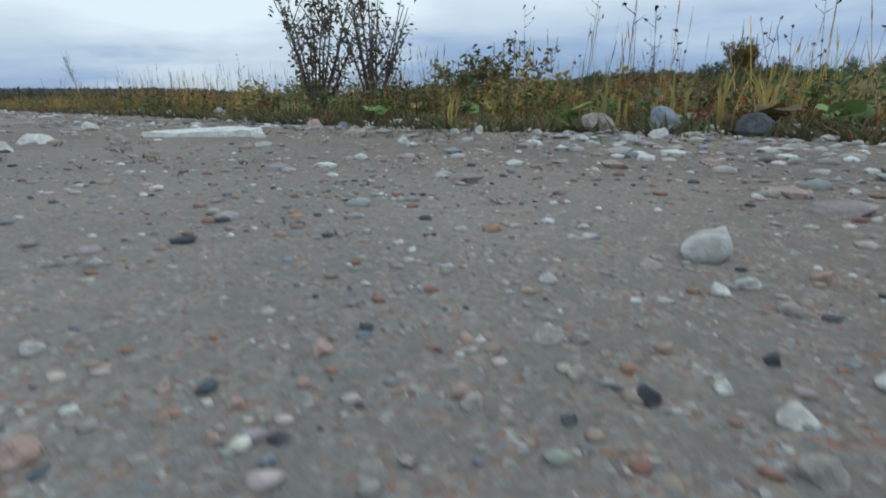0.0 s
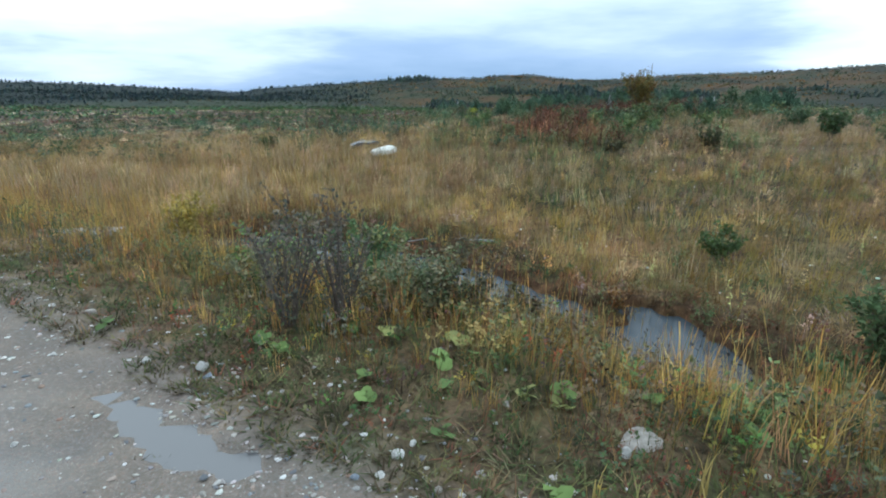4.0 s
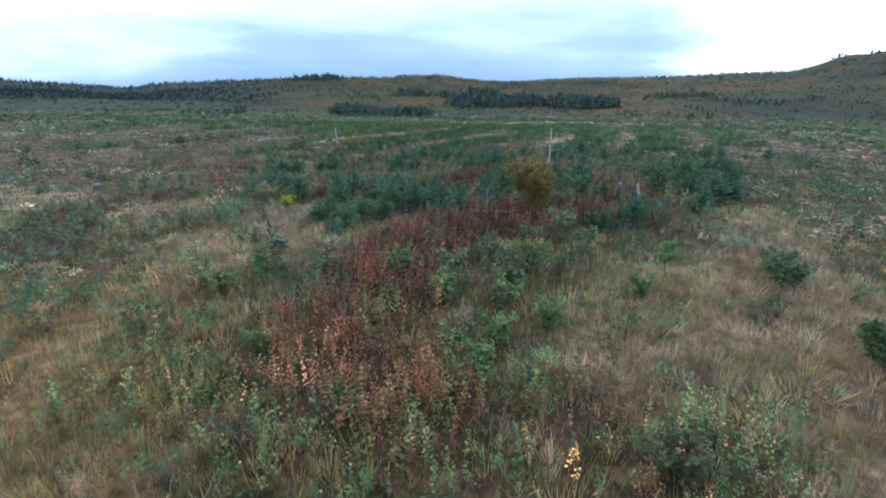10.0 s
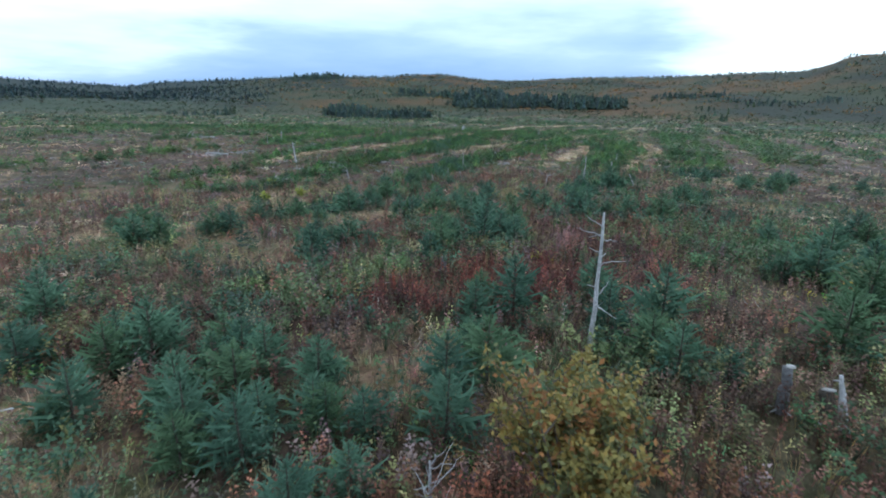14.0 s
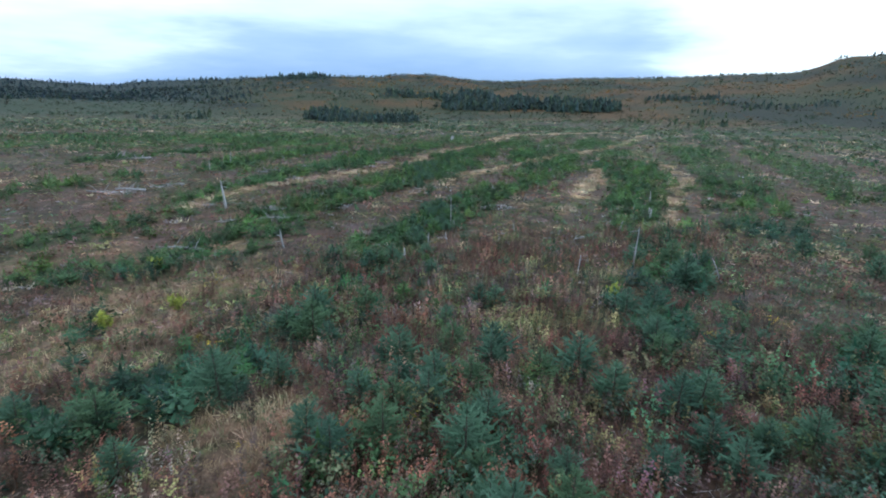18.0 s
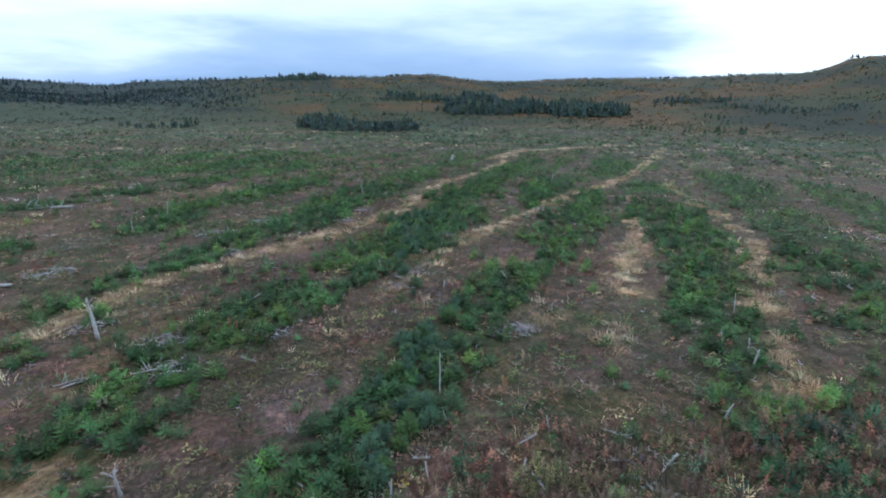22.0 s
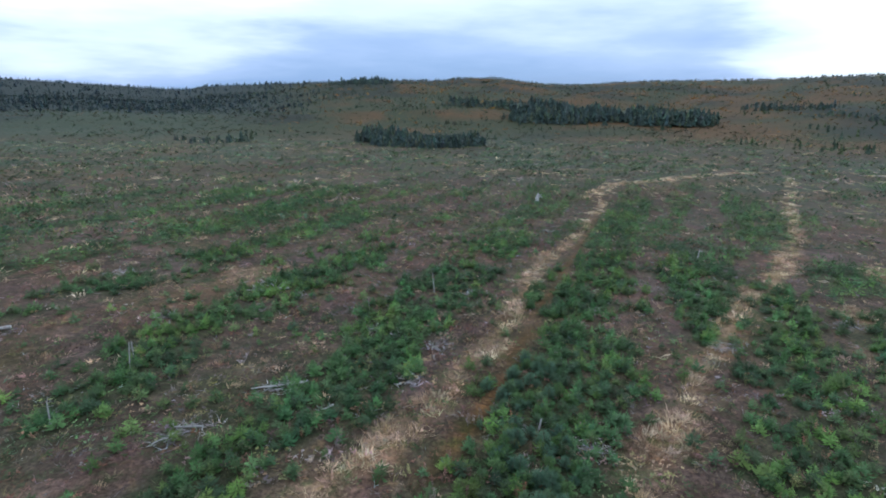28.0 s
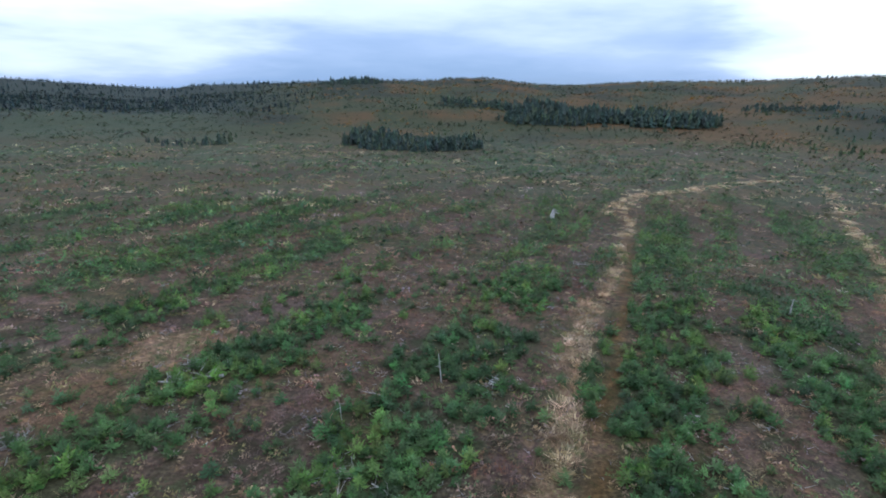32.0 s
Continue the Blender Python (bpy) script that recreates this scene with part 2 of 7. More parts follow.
def value_noise(x, y, size, seed, octaves=3):
    """Smooth noise from 0 to 1 with features of about that size in metres."""
    x, y = np.asarray(x, float) / size, np.asarray(y, float) / size
    total, amp, norm = 0.0, 1.0, 0.0
    for o in range(octaves):
        ix, iy = np.floor(x), np.floor(y)
        fx, fy = x - ix, y - iy
        fx, fy = fx * fx * (3 - 2 * fx), fy * fy * (3 - 2 * fy)
        a, b = hash2(ix, iy, seed + o), hash2(ix + 1, iy, seed + o)
        c, d = hash2(ix, iy + 1, seed + o), hash2(ix + 1, iy + 1, seed + o)
        total = total + amp * ((a * (1 - fx) + b * fx) * (1 - fy) + (c * (1 - fx) + d * fx) * fy)
        norm += amp
        amp *= 0.5
        x, y = x * 2.03 + 17.1, y * 2.03 + 5.7
    return total / norm


def bump_at(x, y, cx, cy, sx, h, sy=None):
    return h * np.exp(-((x - cx) / sx) ** 2 - ((y - cy) / (sy or sx)) ** 2)


def off_road(x, y):
    """Metres beyond the gravel's edge, towards the field."""
    return 0.668 * x + 0.744 * y - 1.4


def along_road(x, y):
    return -0.744 * x + 0.668 * y


# the skyline's elevation in degrees, by compass bearing right of the first view, over a crest more than a kilometre off
BEARING = [-180, -120, -75, -38, -31, -26, -21, -13, -11.5, -10.5, -5, -0.7, 5.5, 9.7, 12.5, 14.5, 18.3, 20.2, 24.6, 32.6, 41, 46.7, 51.3, 53, 54.5, 61, 75, 110, 180]
SKYLINE = [0.5, 0.6, 0.8, 1.0, 1.15, 1.12, 0.95, 0.55, 0.6, 0.9, 1.28, 1.55, 1.95, 2.0, 2.02, 2.3, 2.34, 2.05, 1.82, 2.25, 2.35, 2.65, 2.75, 2.95, 3.95, 4.05, 3.2, 1.5, 0.5]


# the flooded ditch: pools strung along it, x, y and half width
POND = [[(-4.0, 12.9, 0.9), (-2.6, 12.5, 1.45), (-0.8, 11.3, 1.35), (0.7, 10.2, 1.15), (2.0, 8.7, 0.8), (2.85, 7.7, 0.5)],
        [(4.0, 7.7, 0.25), (4.25, 7.1, 0.42), (3.7, 6.5, 0.7), (3.65, 6.0, 0.95), (3.5, 5.2, 0.85)], [(6.35, 5.1, 0.35), (7.1, 4.9, 0.45)]]


def pond_edge(x, y):
    """Distance from the line of the pools, 1 at their shore."""
    m = np.full(np.shape(x), 9.0)
    for pts in POND:
        for (ax, ay, wa), (bx, by, wb) in zip(pts[:-1], pts[1:]):
            ex, ey = bx - ax, by - ay
            t = np.clip(((x - ax) * ex + (y - ay) * ey) / (ex * ex + ey * ey), 0, 1)
            m = np.minimum(m, np.hypot(x - ax - t * ex, y - ay - t * ey) / (wa + (wb - wa) * t))
    return m


def ground(x, y):
    x, y = np.asarray(x, float), np.asarray(y, float)
    d, s = off_road(x, y), along_road(x, y)
    wob = value_noise(x, y, 2.2, 31, 2) - 0.5
    ditch = step(1.7, 5.0, d + wob * 0.9)
    z = -1.2 * ditch
    basin = 1 - step(0.72, 1.12, pond_edge(x, y) + (value_noise(x, y, 0.8, 35, 3) - 0.5) * 0.45)
    basin = basin * (1 - bump_at(x, y, -3.3, 12.75, 0.75, 0.9, 0.22)) * (1 - bump_at(x, y, -4.6, 11.7, 0.7, 0.9, 0.25)) * (1 - bump_at(x, y, 3.5, 7.55, 0.45, 1.0, 0.32))
    z = z - 0.42 * basin
    z = z + 0.62 * step(8.5, 27, d)
    z = z + bump_at(x, y, 22, 38, 24, 1.75, 20) * step(8, 16, d) + bump_at(x, y, 45, 60, 30, 0.9)
    z = z - bump_at(x, y, 8, 75, 22, 0.3) - 2.1 * step(140, 210, y + 0.25 * x - 8)
    z = z - 0.5 * step(-4.5, -7.5, d)
    # hummocks in the field, a gravelly unevenness on the road
    field = step(2.0, 6.0, np.abs(d))
    z = z + field * 0.28 * (value_noise(x, y, 5.0, 3, 3) - 0.5) * step(7.5, 12, np.abs(d))
    z = z + field * 0.9 * (value_noise(x, y, 28.0, 9, 2) - 0.5) * step(30, 60, np.abs(d))
    z = z + 0.035 * (value_noise(x, y, 0.9, 5, 3) - 0.5) * (1 - field) * step(0.6, 2.5, np.hypot(x, y))
    r, az = np.hypot(x - 20, y - 60), np.degrees(np.arctan2(x - 20, y - 60))
    crest = np.interp(az, [-180, -12, 2, 180], [1900, 1900, 1200, 1200])
    top = np.tan(np.radians(np.interp(az, BEARING, SKYLINE))) * (crest + 50) + 9.2
    rise = step(230, crest, r)
    bend = 0.55 + 0.3 * (1 - step(-12, 2, az))
    hill = top * (bend * rise + (1 - bend) * rise ** 2) - 45 * step(crest + 20, crest + 900, r)
    hill = hill + (value_noise(x, y, 150, 21, 3) - 0.5) * 9 * step(260, 480, r) * (1 - step(850, 1000, r))
    pools = np.minimum(line_distance(x, y, [(-2.2, 3.85), (-1.6, 3.2), (-1.15, 2.95)]), line_distance(x, y, [(-7.6, 8.9), (-6.0, 7.1), (-4.8, 5.95)]))
    z = z - 0.045 * (1 - step(0.0, 0.17, pools + (value_noise(x, y, 0.4, 37, 3) - 0.5) * 0.36))
    return z - 1.6 * step(190, 300, r) + hill


# trodden and driven strips of pale grass, as lines on the plan
STRIPS = {
    "rut_strip": [(14, 98), (20, 106), (33.5, 116), (43, 127.5), (55, 147.5), (70, 166), (88, 192), (93, 206)],
    "right_strip": [(34.5, 96), (45, 110), (57.5, 121.2), (72, 133.5), (82, 140), (99, 155), (132, 189), (174, 232)],
    "near_strip": [(46, 87), (52, 94), (62, 105), (70, 116), (80, 130)],
    "far_right_strip": [(52, 80), (63, 92), (76, 104), (84, 119), (95, 140)],
    "cross_strip": [(88, 200), (100, 212), (120, 219), (151, 231), (200, 240)],
}
RUT = [(36, 114.5), (40.5, 119.6), (44, 125), (46.5, 129.5), (52, 137.4), (57.5, 145.2), (64, 155), (74, 170.3), (80, 180)]


# planted bands of spruce: x, y and width along each
BANDS = {
    "beside_knoll": [(34, 60, 2.5), (36, 64, 3.2), (41, 67, 4.2), (47, 75, 5.5), (57, 89, 7.0), (65, 98, 8.5), (73, 113, 10.5), (90, 138, 11.0)],
    "left_of_knoll": [(16, 62, 3.0), (19, 64, 3.2), (23, 70, 3.5), (26, 77, 4.3), (37, 89, 4.8), (47, 101, 5.0), (53, 107, 6.5), (61, 116, 7.5), (66, 122, 8.0), (71, 128, 6.0), (77, 136, 5.0)],
    "right_of_rut": [(9, 79, 3.2), (14, 79, 3.8), (18, 83, 5.5), (25, 94, 6.0), (30, 101, 6.2), (35, 107, 7.2), (42, 114, 8.0), (47, 122, 9.5), (54, 133, 9.8), (60, 143, 8.5), (71, 159, 7.0), (98, 196, 8.0)],
    "left_of_rut": [(6, 88, 4.0), (12, 93, 4.2), (17, 105, 5.0), (22, 113, 5.7), (31, 121, 7.0), (33, 127, 7.2), (37, 135, 8.0), (42, 141, 8.5), (48, 149, 7.5), (58, 164, 6.0)],
    "second_left": [(16, 124, 5.5), (18, 135, 7.2), (23, 140, 7.2), (28, 147, 7.0), (34, 153, 6.0), (38, 158, 4.5)],
    "third_left": [(-2, 136, 5.0), (9, 148, 6.2), (15, 153, 6.4), (22, 164, 6.2), (30, 175, 7.5), (40, 190, 7.0)],
    "fourth_left": [(-8, 150, 5.0), (6, 166, 6.5), (18, 182, 7.5), (24, 196, 8.0), (34, 214, 8.0)],
    "fifth_left": [(-30, 150, 6.0), (-12, 172, 7.0), (2, 192, 8.0), (14, 212, 8.0)],
    "sixth_left": [(-40, 165, 7.0), (-20, 192, 8.0), (-6, 216, 8.0)],
    "beyond_rut": [(62, 174, 5.0), (72, 190, 6.0), (84, 214, 8.0)],
    "past_strip": [(92, 152, 7.0), (108, 172, 9.0), (124, 194, 9.0), (140, 216, 9.0)],
    "along_strip": [(61, 125, 3.5), (66, 131, 6.5), (71, 140, 8.0), (81, 152, 9.5)],
    "outer_right": [(58, 76, 6.0), (70, 90, 8.0), (85, 105, 9.5), (100, 126, 10.5), (116, 148, 9.0)],
    "outermost": [(84, 86, 8.0), (102, 106, 10.0), (122, 134, 9.0)],
    "far_left": [(-26, 88, 4.0), (-8, 104, 5.0), (5, 118, 5.5)],
}


def band_mask(x, y):
    """1 inside the planted bands, uneven at their edges and with holes."""
    n = value_noise(x, y, 2.6, 48, 3) - 0.5
    m = np.zeros(np.shape(x))
    for pts in BANDS.values():
        for (ax, ay, wa), (bx, by, wb) in zip(pts[:-1], pts[1:]):
            ex, ey = bx - ax, by - ay
            t = np.clip(((x - ax) * ex + (y - ay) * ey) / (ex * ex + ey * ey), 0, 1)
            d = np.hypot(x - ax - t * ex, y - ay - t * ey) / ((wa + (wb - wa) * t) * 0.5)
            m = np.maximum(m, 1 - step(0.75, 1.15, d + n * 1.1))
    return m * step(0.27, 0.40, value_noise(x, y, 4.5, 49, 3))


def line_distance(x, y, pts):
    best = np.full(np.shape(x), 1e9)
    for (ax, ay), (bx, by) in zip(pts[:-1], pts[1:]):
        ex, ey = bx - ax, by - ay
        t = np.clip(((x - ax) * ex + (y - ay) * ey) / (ex * ex + ey * ey), 0, 1)
        best = np.minimum(best, np.hypot(x - ax - t * ex, y - ay - t * ey))
    return best


def strip_mask(x, y):
    """1 on the pale strips, ragged at their edges."""
    n = value_noise(x, y, 1.8, 41, 3)
    gaps = value_noise(x, y, 3.2, 42, 3)
    m = np.zeros(np.shape(x))
    for k, pts in STRIPS.items():
        w = 1.1 if k == "rut_strip" else 2.3 if k == "cross_strip" else 1.3
        broken = step(0.24, 0.40, gaps) if k == "rut_strip" else step(0.28, 0.42, gaps)
        if k == "right_strip":
            broken = broken * (0.4 + 0.6 * step(108, 118, y))
        m = np.maximum(m, broken * (1 - step(0.45, 1.1, line_distance(x, y, pts) / w + (n - 0.5) * 2.2)))
    return m


def pale_mask(x, y):
    """Loose patches of bleached grass on the felled ground."""
    n = (value_noise(x, y, 2.5, 46, 3) - 0.5) * 3.0
    m = np.zeros(np.shape(x))
    for cx, cy, r in ((6, 37, 4.0), (9, 41, 3.0), (3, 45, 4.5), (22, 25, 4.5), (27, 30, 3.5), (33, 27, 3.0), (12, 56, 3.5), (12, 67, 3.0), (16, 74, 3.0), (8, 62, 4.0), (9, 36.5, 3.5), (11, 35, 2.5), (13, 52, 2.5), (13, 71, 4.0), (19, 76, 3.5), (20, 59, 2.0), (15.6, 66, 1.6), (16.2, 68, 1.6), (17.4, 70.5, 1.6), (19.2, 73.4, 1.7), (21.2, 75.6, 1.7), (18, 75.5, 1.6), (25, 79, 1.3), (30, 34, 2.0), (18, 83, 3.0), (-6, 52, 5.0), (46, 56, 3.0), (-12, 40, 6.0), (18.5, 39.5, 1.6), (17.5, 19.5, 2.2), (19.2, 18.3, 1.8), (16, 24, 2.6), (19, 27.5, 2.5), (30, 112, 2.5), (22, 150, 4), (48, 104, 2.0), (44, 92, 2.0), (17.9, 41, 1.4)):
        m = np.maximum(m, 1 - step(0.5, 1.1, (np.hypot(x - cx, y - cy) + n) / r))
    return m


def rut_mask(x, y):
    return 1 - step(0.35, 0.8, line_distance(x, y, RUT) + (value_noise(x, y, 1.5, 44, 2) - 0.5) * 0.4)


def row_wave(x, y):
    """1 along the planted rows, 0 between them."""
    u = 0.743 * x - 0.669 * y + (value_noise(x, y, 30, 61, 2) - 0.5) * 5
    return 0.5 + 0.5 * np.cos(2 * np.pi * (u + 49) / 11.0)


def rust_mask(x, y):
    n = (value_noise(x, y, 3.0, 51, 3) - 0.5) * 2.4
    d = line_distance(x, y, [(9.9, 23.9), (9.3, 25.8), (9.8, 28.3), (11.5, 30.6), (14, 33), (17, 34.4), (20, 34.6)]) - 1.9
    d = np.minimum(d, line_distance(x, y, [(19.2, 44.0), (24, 45.0)]) - 1.7)
    return 1 - step(-0.5, 0.5, d + n * 1.1)


def brown_mask(x, y):
    """The dense dark brown stand that follows the red one up the knoll."""
    n = (value_noise(x, y, 3.0, 53, 3) - 0.5) * 2.4
    d = line_distance(x, y, [(18, 34.5), (22, 35.5), (25, 38), (27, 47), (30, 58), (33, 70), (38, 79), (42, 88)]) - 3.0
    return 1 - step(-0.8, 0.8, d + n * 1.6)


def heath_mask(x, y):
    """Withered brown stands of fireweed and heath, over most of the felled area."""
    n = value_noise(x, y, 9.0, 71, 4)
    zone = step(34, 43, y - 0.15 * x + (value_noise(x, y, 8, 73, 2) - 0.5) * 10)
    return np.maximum(zone * step(0.34, 0.52, n), brown_mask(x, y))


def cover(x, y):
    """Colour of the ground's own cover, shifted for haze far out, and how much of it is gravel."""
    d = off_road(x, y)
    n1, n2 = value_noise(x, y, 1.3, 81, 3), value_noise(x, y, 12.0, 83, 3)
    edge = d + (n1 - 0.5) * 0.9
    gravel = (1 - step(-0.1, 1.0, edge)) * step(-6.4, -5.6, d)
    def mix(a, b, f):
        return a * (1 - f[..., None]) + np.asarray(b) * f[..., None]
    c = np.zeros((*np.shape(x), 3)) + np.array([0.165, 0.122, 0.060])
    c = mix(c, [0.115, 0.095, 0.045], step(0.45, 0.65, n2))
    herb = step(1, 8, x + (n1 - 0.5) * 5) * step(10, 15, y + (n2 - 0.5) * 8)
    c = mix(c, [0.058, 0.042, 0.026], herb)
    c = mix(c, [0.042, 0.052, 0.024], herb * step(0.5, 0.62, value_noise(x, y, 2.6, 86, 3)) * 0.85)
    felled = step(32, 46, y - 9 * step(2, -12, x))
    c = mix(c, [0.048, 0.035, 0.027], felled * 0.85)
    c = mix(c, [0.066, 0.054, 0.045], step(66, 84, y) * 0.8)
    c = mix(c, [0.085, 0.078, 0.052], felled * (1 - step(0, 10, x)) * (1 - step(60, 75, y)) * 0.7)
    c = mix(c, [0.092, 0.070, 0.068], felled * step(0.55, 0.7, value_noise(x, y, 4.0, 85, 3)))
    c = mix(c, [0.045, 0.056, 0.026], felled * step(0.55, 0.68, value_noise(x, y, 6.5, 87, 3)) * 0.6)
    c = mix(c, [0.076, 0.053, 0.043], felled * step(0.56, 0.68, value_noise(x, y, 8.0, 88, 3)) * 0.7)
    left = 1 - step(-16, -5, x - (0.26 * y + 9))
    c = mix(c, [0.135, 0.108, 0.072], felled * left * step(0.50, 0.62, value_noise(x, y * 0.7, 5.0, 82, 3)) * (0.75 - 0.5 * step(85, 110, y)))
    c = mix(c, [0.034, 0.046, 0.022], felled * band_mask(x, y) * 0.85)
    c = mix(c, [0.200, 0.152, 0.104], np.maximum(strip_mask(x, y), 0.8 * pale_mask(x, y)) * 0.8)
    c = mix(c, [0.075, 0.050, 0.020], rut_mask(x, y))
    r = np.hypot(x - 20, y - 60)
    az = np.degrees(np.arctan2(x - 20, y - 60))
    # outer ground pulled towards grey-teal, distance haze put into its colour
    c = mix(c, [0.038, 0.056, 0.036], step(120, 240, r) * 0.85)
    c = mix(c, [0.052, 0.070, 0.046], step(170, 260, r) * (1 - step(-8, 12, az)) * 0.8)
    c = mix(c, [0.050, 0.034, 0.026], step(110, 170, r) * (1 - step(330, 440, r)) * step(0.50, 0.60, value_noise(x * 0.45, y, 16.0, 90, 3)) * 0.55)
    c = mix(c, [0.075, 0.062, 0.040], step(110, 190, r) * (1 - step(300, 420, r)) * step(0.52, 0.64, value_noise(x * 0.35, y, 12.0, 89, 3)) * 0.7)
    hill = np.zeros_like(c) + np.array([0.026, 0.036, 0.014])
    hill = mix(hill, [0.070, 0.042, 0.014], step(0.50, 0.62, value_noise(x, y, 70.0, 91, 3)) * step(-4, 8, az))
    hill = mix(hill, [0.010, 0.017, 0.011], step(0.48, 0.60, value_noise(x, y, 90.0, 93, 3)))
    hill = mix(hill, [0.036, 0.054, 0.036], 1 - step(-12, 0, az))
    # forested left hills blued in the ground colour to stand for haze
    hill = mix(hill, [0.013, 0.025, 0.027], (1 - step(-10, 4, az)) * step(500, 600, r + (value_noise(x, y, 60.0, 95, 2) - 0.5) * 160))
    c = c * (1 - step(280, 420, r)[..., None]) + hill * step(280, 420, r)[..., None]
    wet = (1 - step(1.6, 3.2, pond_edge(x, y))) * step(2.5, 4, d)
    c = mix(c, [0.055, 0.032, 0.018], wet * 0.8)
    c = mix(c, [0.145, 0.120, 0.082], (1 - step(0.7, 2.4, np.abs(edge - 0.5))) * 0.75)
    c = mix(c, [0.275, 0.268, 0.256], gravel)
    c = mix(c, [0.165, 0.143, 0.118], gravel * step(-1.8, -0.4, edge + (value_noise(x, y, 0.6, 84, 3) - 0.5) * 1.6) * 0.85)
    return c, gravel


def spaced(*runs):
    out = []
    for a, b, n in runs:
        out += list(np.linspace(a, b, n, endpoint=False))
    return np.array(out)


def swell(a, b, n, power):
    return a + (b - a) * np.linspace(0, 1, n, endpoint=False) ** power


gx = np.concatenate([-swell(70, 3200, 44, 2.6)[::-1][:-1], spaced((-70, -10, 40), (-10, -8, 8), (-8, 2.5, 80), (2.5, 12, 34), (12, 130, 70)), swell(130, 3200, 44, 2.6)])
gy = np.concatenate([-swell(14, 3200, 36, 3.0)[::-1][:-1], spaced((-14, 0, 32), (0, 9.5, 76), (9.5, 16, 24), (16, 240, 112)), swell(240, 3200, 60, 2.0)])


def grid_mesh(name, xs, ys, zfun):
    X, Y = np.meshgrid(xs, ys)
    V = np.stack([X, Y, zfun(X, Y)], -1).reshape(-1, 3)
    nx, ny = len(xs), len(ys)
    i = (np.arange(ny - 1)[:, None] * nx + np.arange(nx - 1)[None, :]).ravel()
    return mesh_from(name, V, np.stack([i, i + 1, i + nx + 1, i + nx], -1)), X, Y


def mesh_from(name, V, F, smooth=False):
    """A mesh from arrays; F holds triangles or quads."""
    me = bpy.data.meshes.new(name)
    k = F.shape[1]
    me.vertices.add(len(V))
    me.vertices.foreach_set("co", np.asarray(V, np.float32).ravel())
    me.loops.add(F.size)
    me.loops.foreach_set("vertex_index", np.asarray(F, np.int32).ravel())
    me.polygons.add(len(F))
    me.polygons.foreach_set("loop_start", np.arange(0, F.size, k, dtype=np.int32))
    me.polygons.foreach_set("loop_total", np.full(len(F), k, np.int32))
    me.polygons.foreach_set("use_smooth", np.full(len(F), smooth, bool))
    me.update(calc_edges=True)
    me.validate()
    return me


def give_tint(me, rgb):
    a = me.color_attributes.new("tint", "FLOAT_COLOR", "POINT")
    a.data.foreach_set("color", np.concatenate([rgb, np.ones((len(rgb), 1))], 1).astype(np.float32).ravel())


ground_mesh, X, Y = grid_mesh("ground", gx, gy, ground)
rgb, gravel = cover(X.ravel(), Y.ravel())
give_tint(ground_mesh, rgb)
attr = ground_mesh.attributes.new("gravel", "FLOAT", "POINT")
attr.data.foreach_set("value", gravel.astype(np.float32))
ground_mesh.polygons.foreach_set("use_smooth", np.ones(len(ground_mesh.polygons), bool))
ground_mesh.materials.append(M_GROUND)
tagged(new("ground", ground_mesh), "gravel road verge, boggy field and felled hillside running to forested hills", "ground", kind="structure")

# standing water in the ditch, and puddles on the road
water_mesh, _, _ = grid_mesh("ditch_water", np.linspace(-9, 10, 20), np.linspace(0, 18, 20), lambda a, b: a * 0 - 1.31)
water_mesh.materials.append(M_WATER)
tagged(new("ditch_water", water_mesh), "still dark pond water reflecting the grey sky beside the road", "pond", kind="structure")

# ---- plants: templates and scattering ----


class Shape:
    """Triangles gathered into one template; each corner has a shade that multiplies the plant's colour."""

    def __init__(self):
        self.v, self.f, self.s = [], [], []

    def tri(self, a, b, c, sh=(1, 1, 1)):
        n = len(self.v)
        self.v += [a, b, c]
        self.s += list(sh)
        self.f.append((n, n + 1, n + 2))

    def strip(self, left, right, shades):
        n = len(self.v)
        for l, r, s in zip(left, right, shades):
            self.v += [l, r]
            self.s += [s, s]
        for i in range(len(left) - 1):
            a = n + 2 * i
            self.f += [(a, a + 1, a + 3), (a, a + 3, a + 2)]

    def arrays(self):
        return np.array([tuple(v) for v in self.v], float), np.array(self.f, int), np.array(self.s, float)


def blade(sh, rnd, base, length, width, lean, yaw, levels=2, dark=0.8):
    """One grass blade that bends over towards its tip."""
    dirv = Vector((math.cos(yaw), math.sin(yaw), 0))
    side = Vector((-dirv.y, dirv.x, 0)) * width * 0.5
    left, right, shades = [], [], []
    for i in range(levels + 1):
        t = i / levels
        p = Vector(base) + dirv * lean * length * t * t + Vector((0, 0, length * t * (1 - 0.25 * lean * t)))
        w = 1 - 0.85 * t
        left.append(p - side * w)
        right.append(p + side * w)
        # foot darker than tip: browned base plus self-shading put into the colour
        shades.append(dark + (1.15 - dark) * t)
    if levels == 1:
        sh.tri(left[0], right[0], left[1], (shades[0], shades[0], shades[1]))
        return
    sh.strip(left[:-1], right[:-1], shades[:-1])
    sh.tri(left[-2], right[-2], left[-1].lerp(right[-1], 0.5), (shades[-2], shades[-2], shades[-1]))


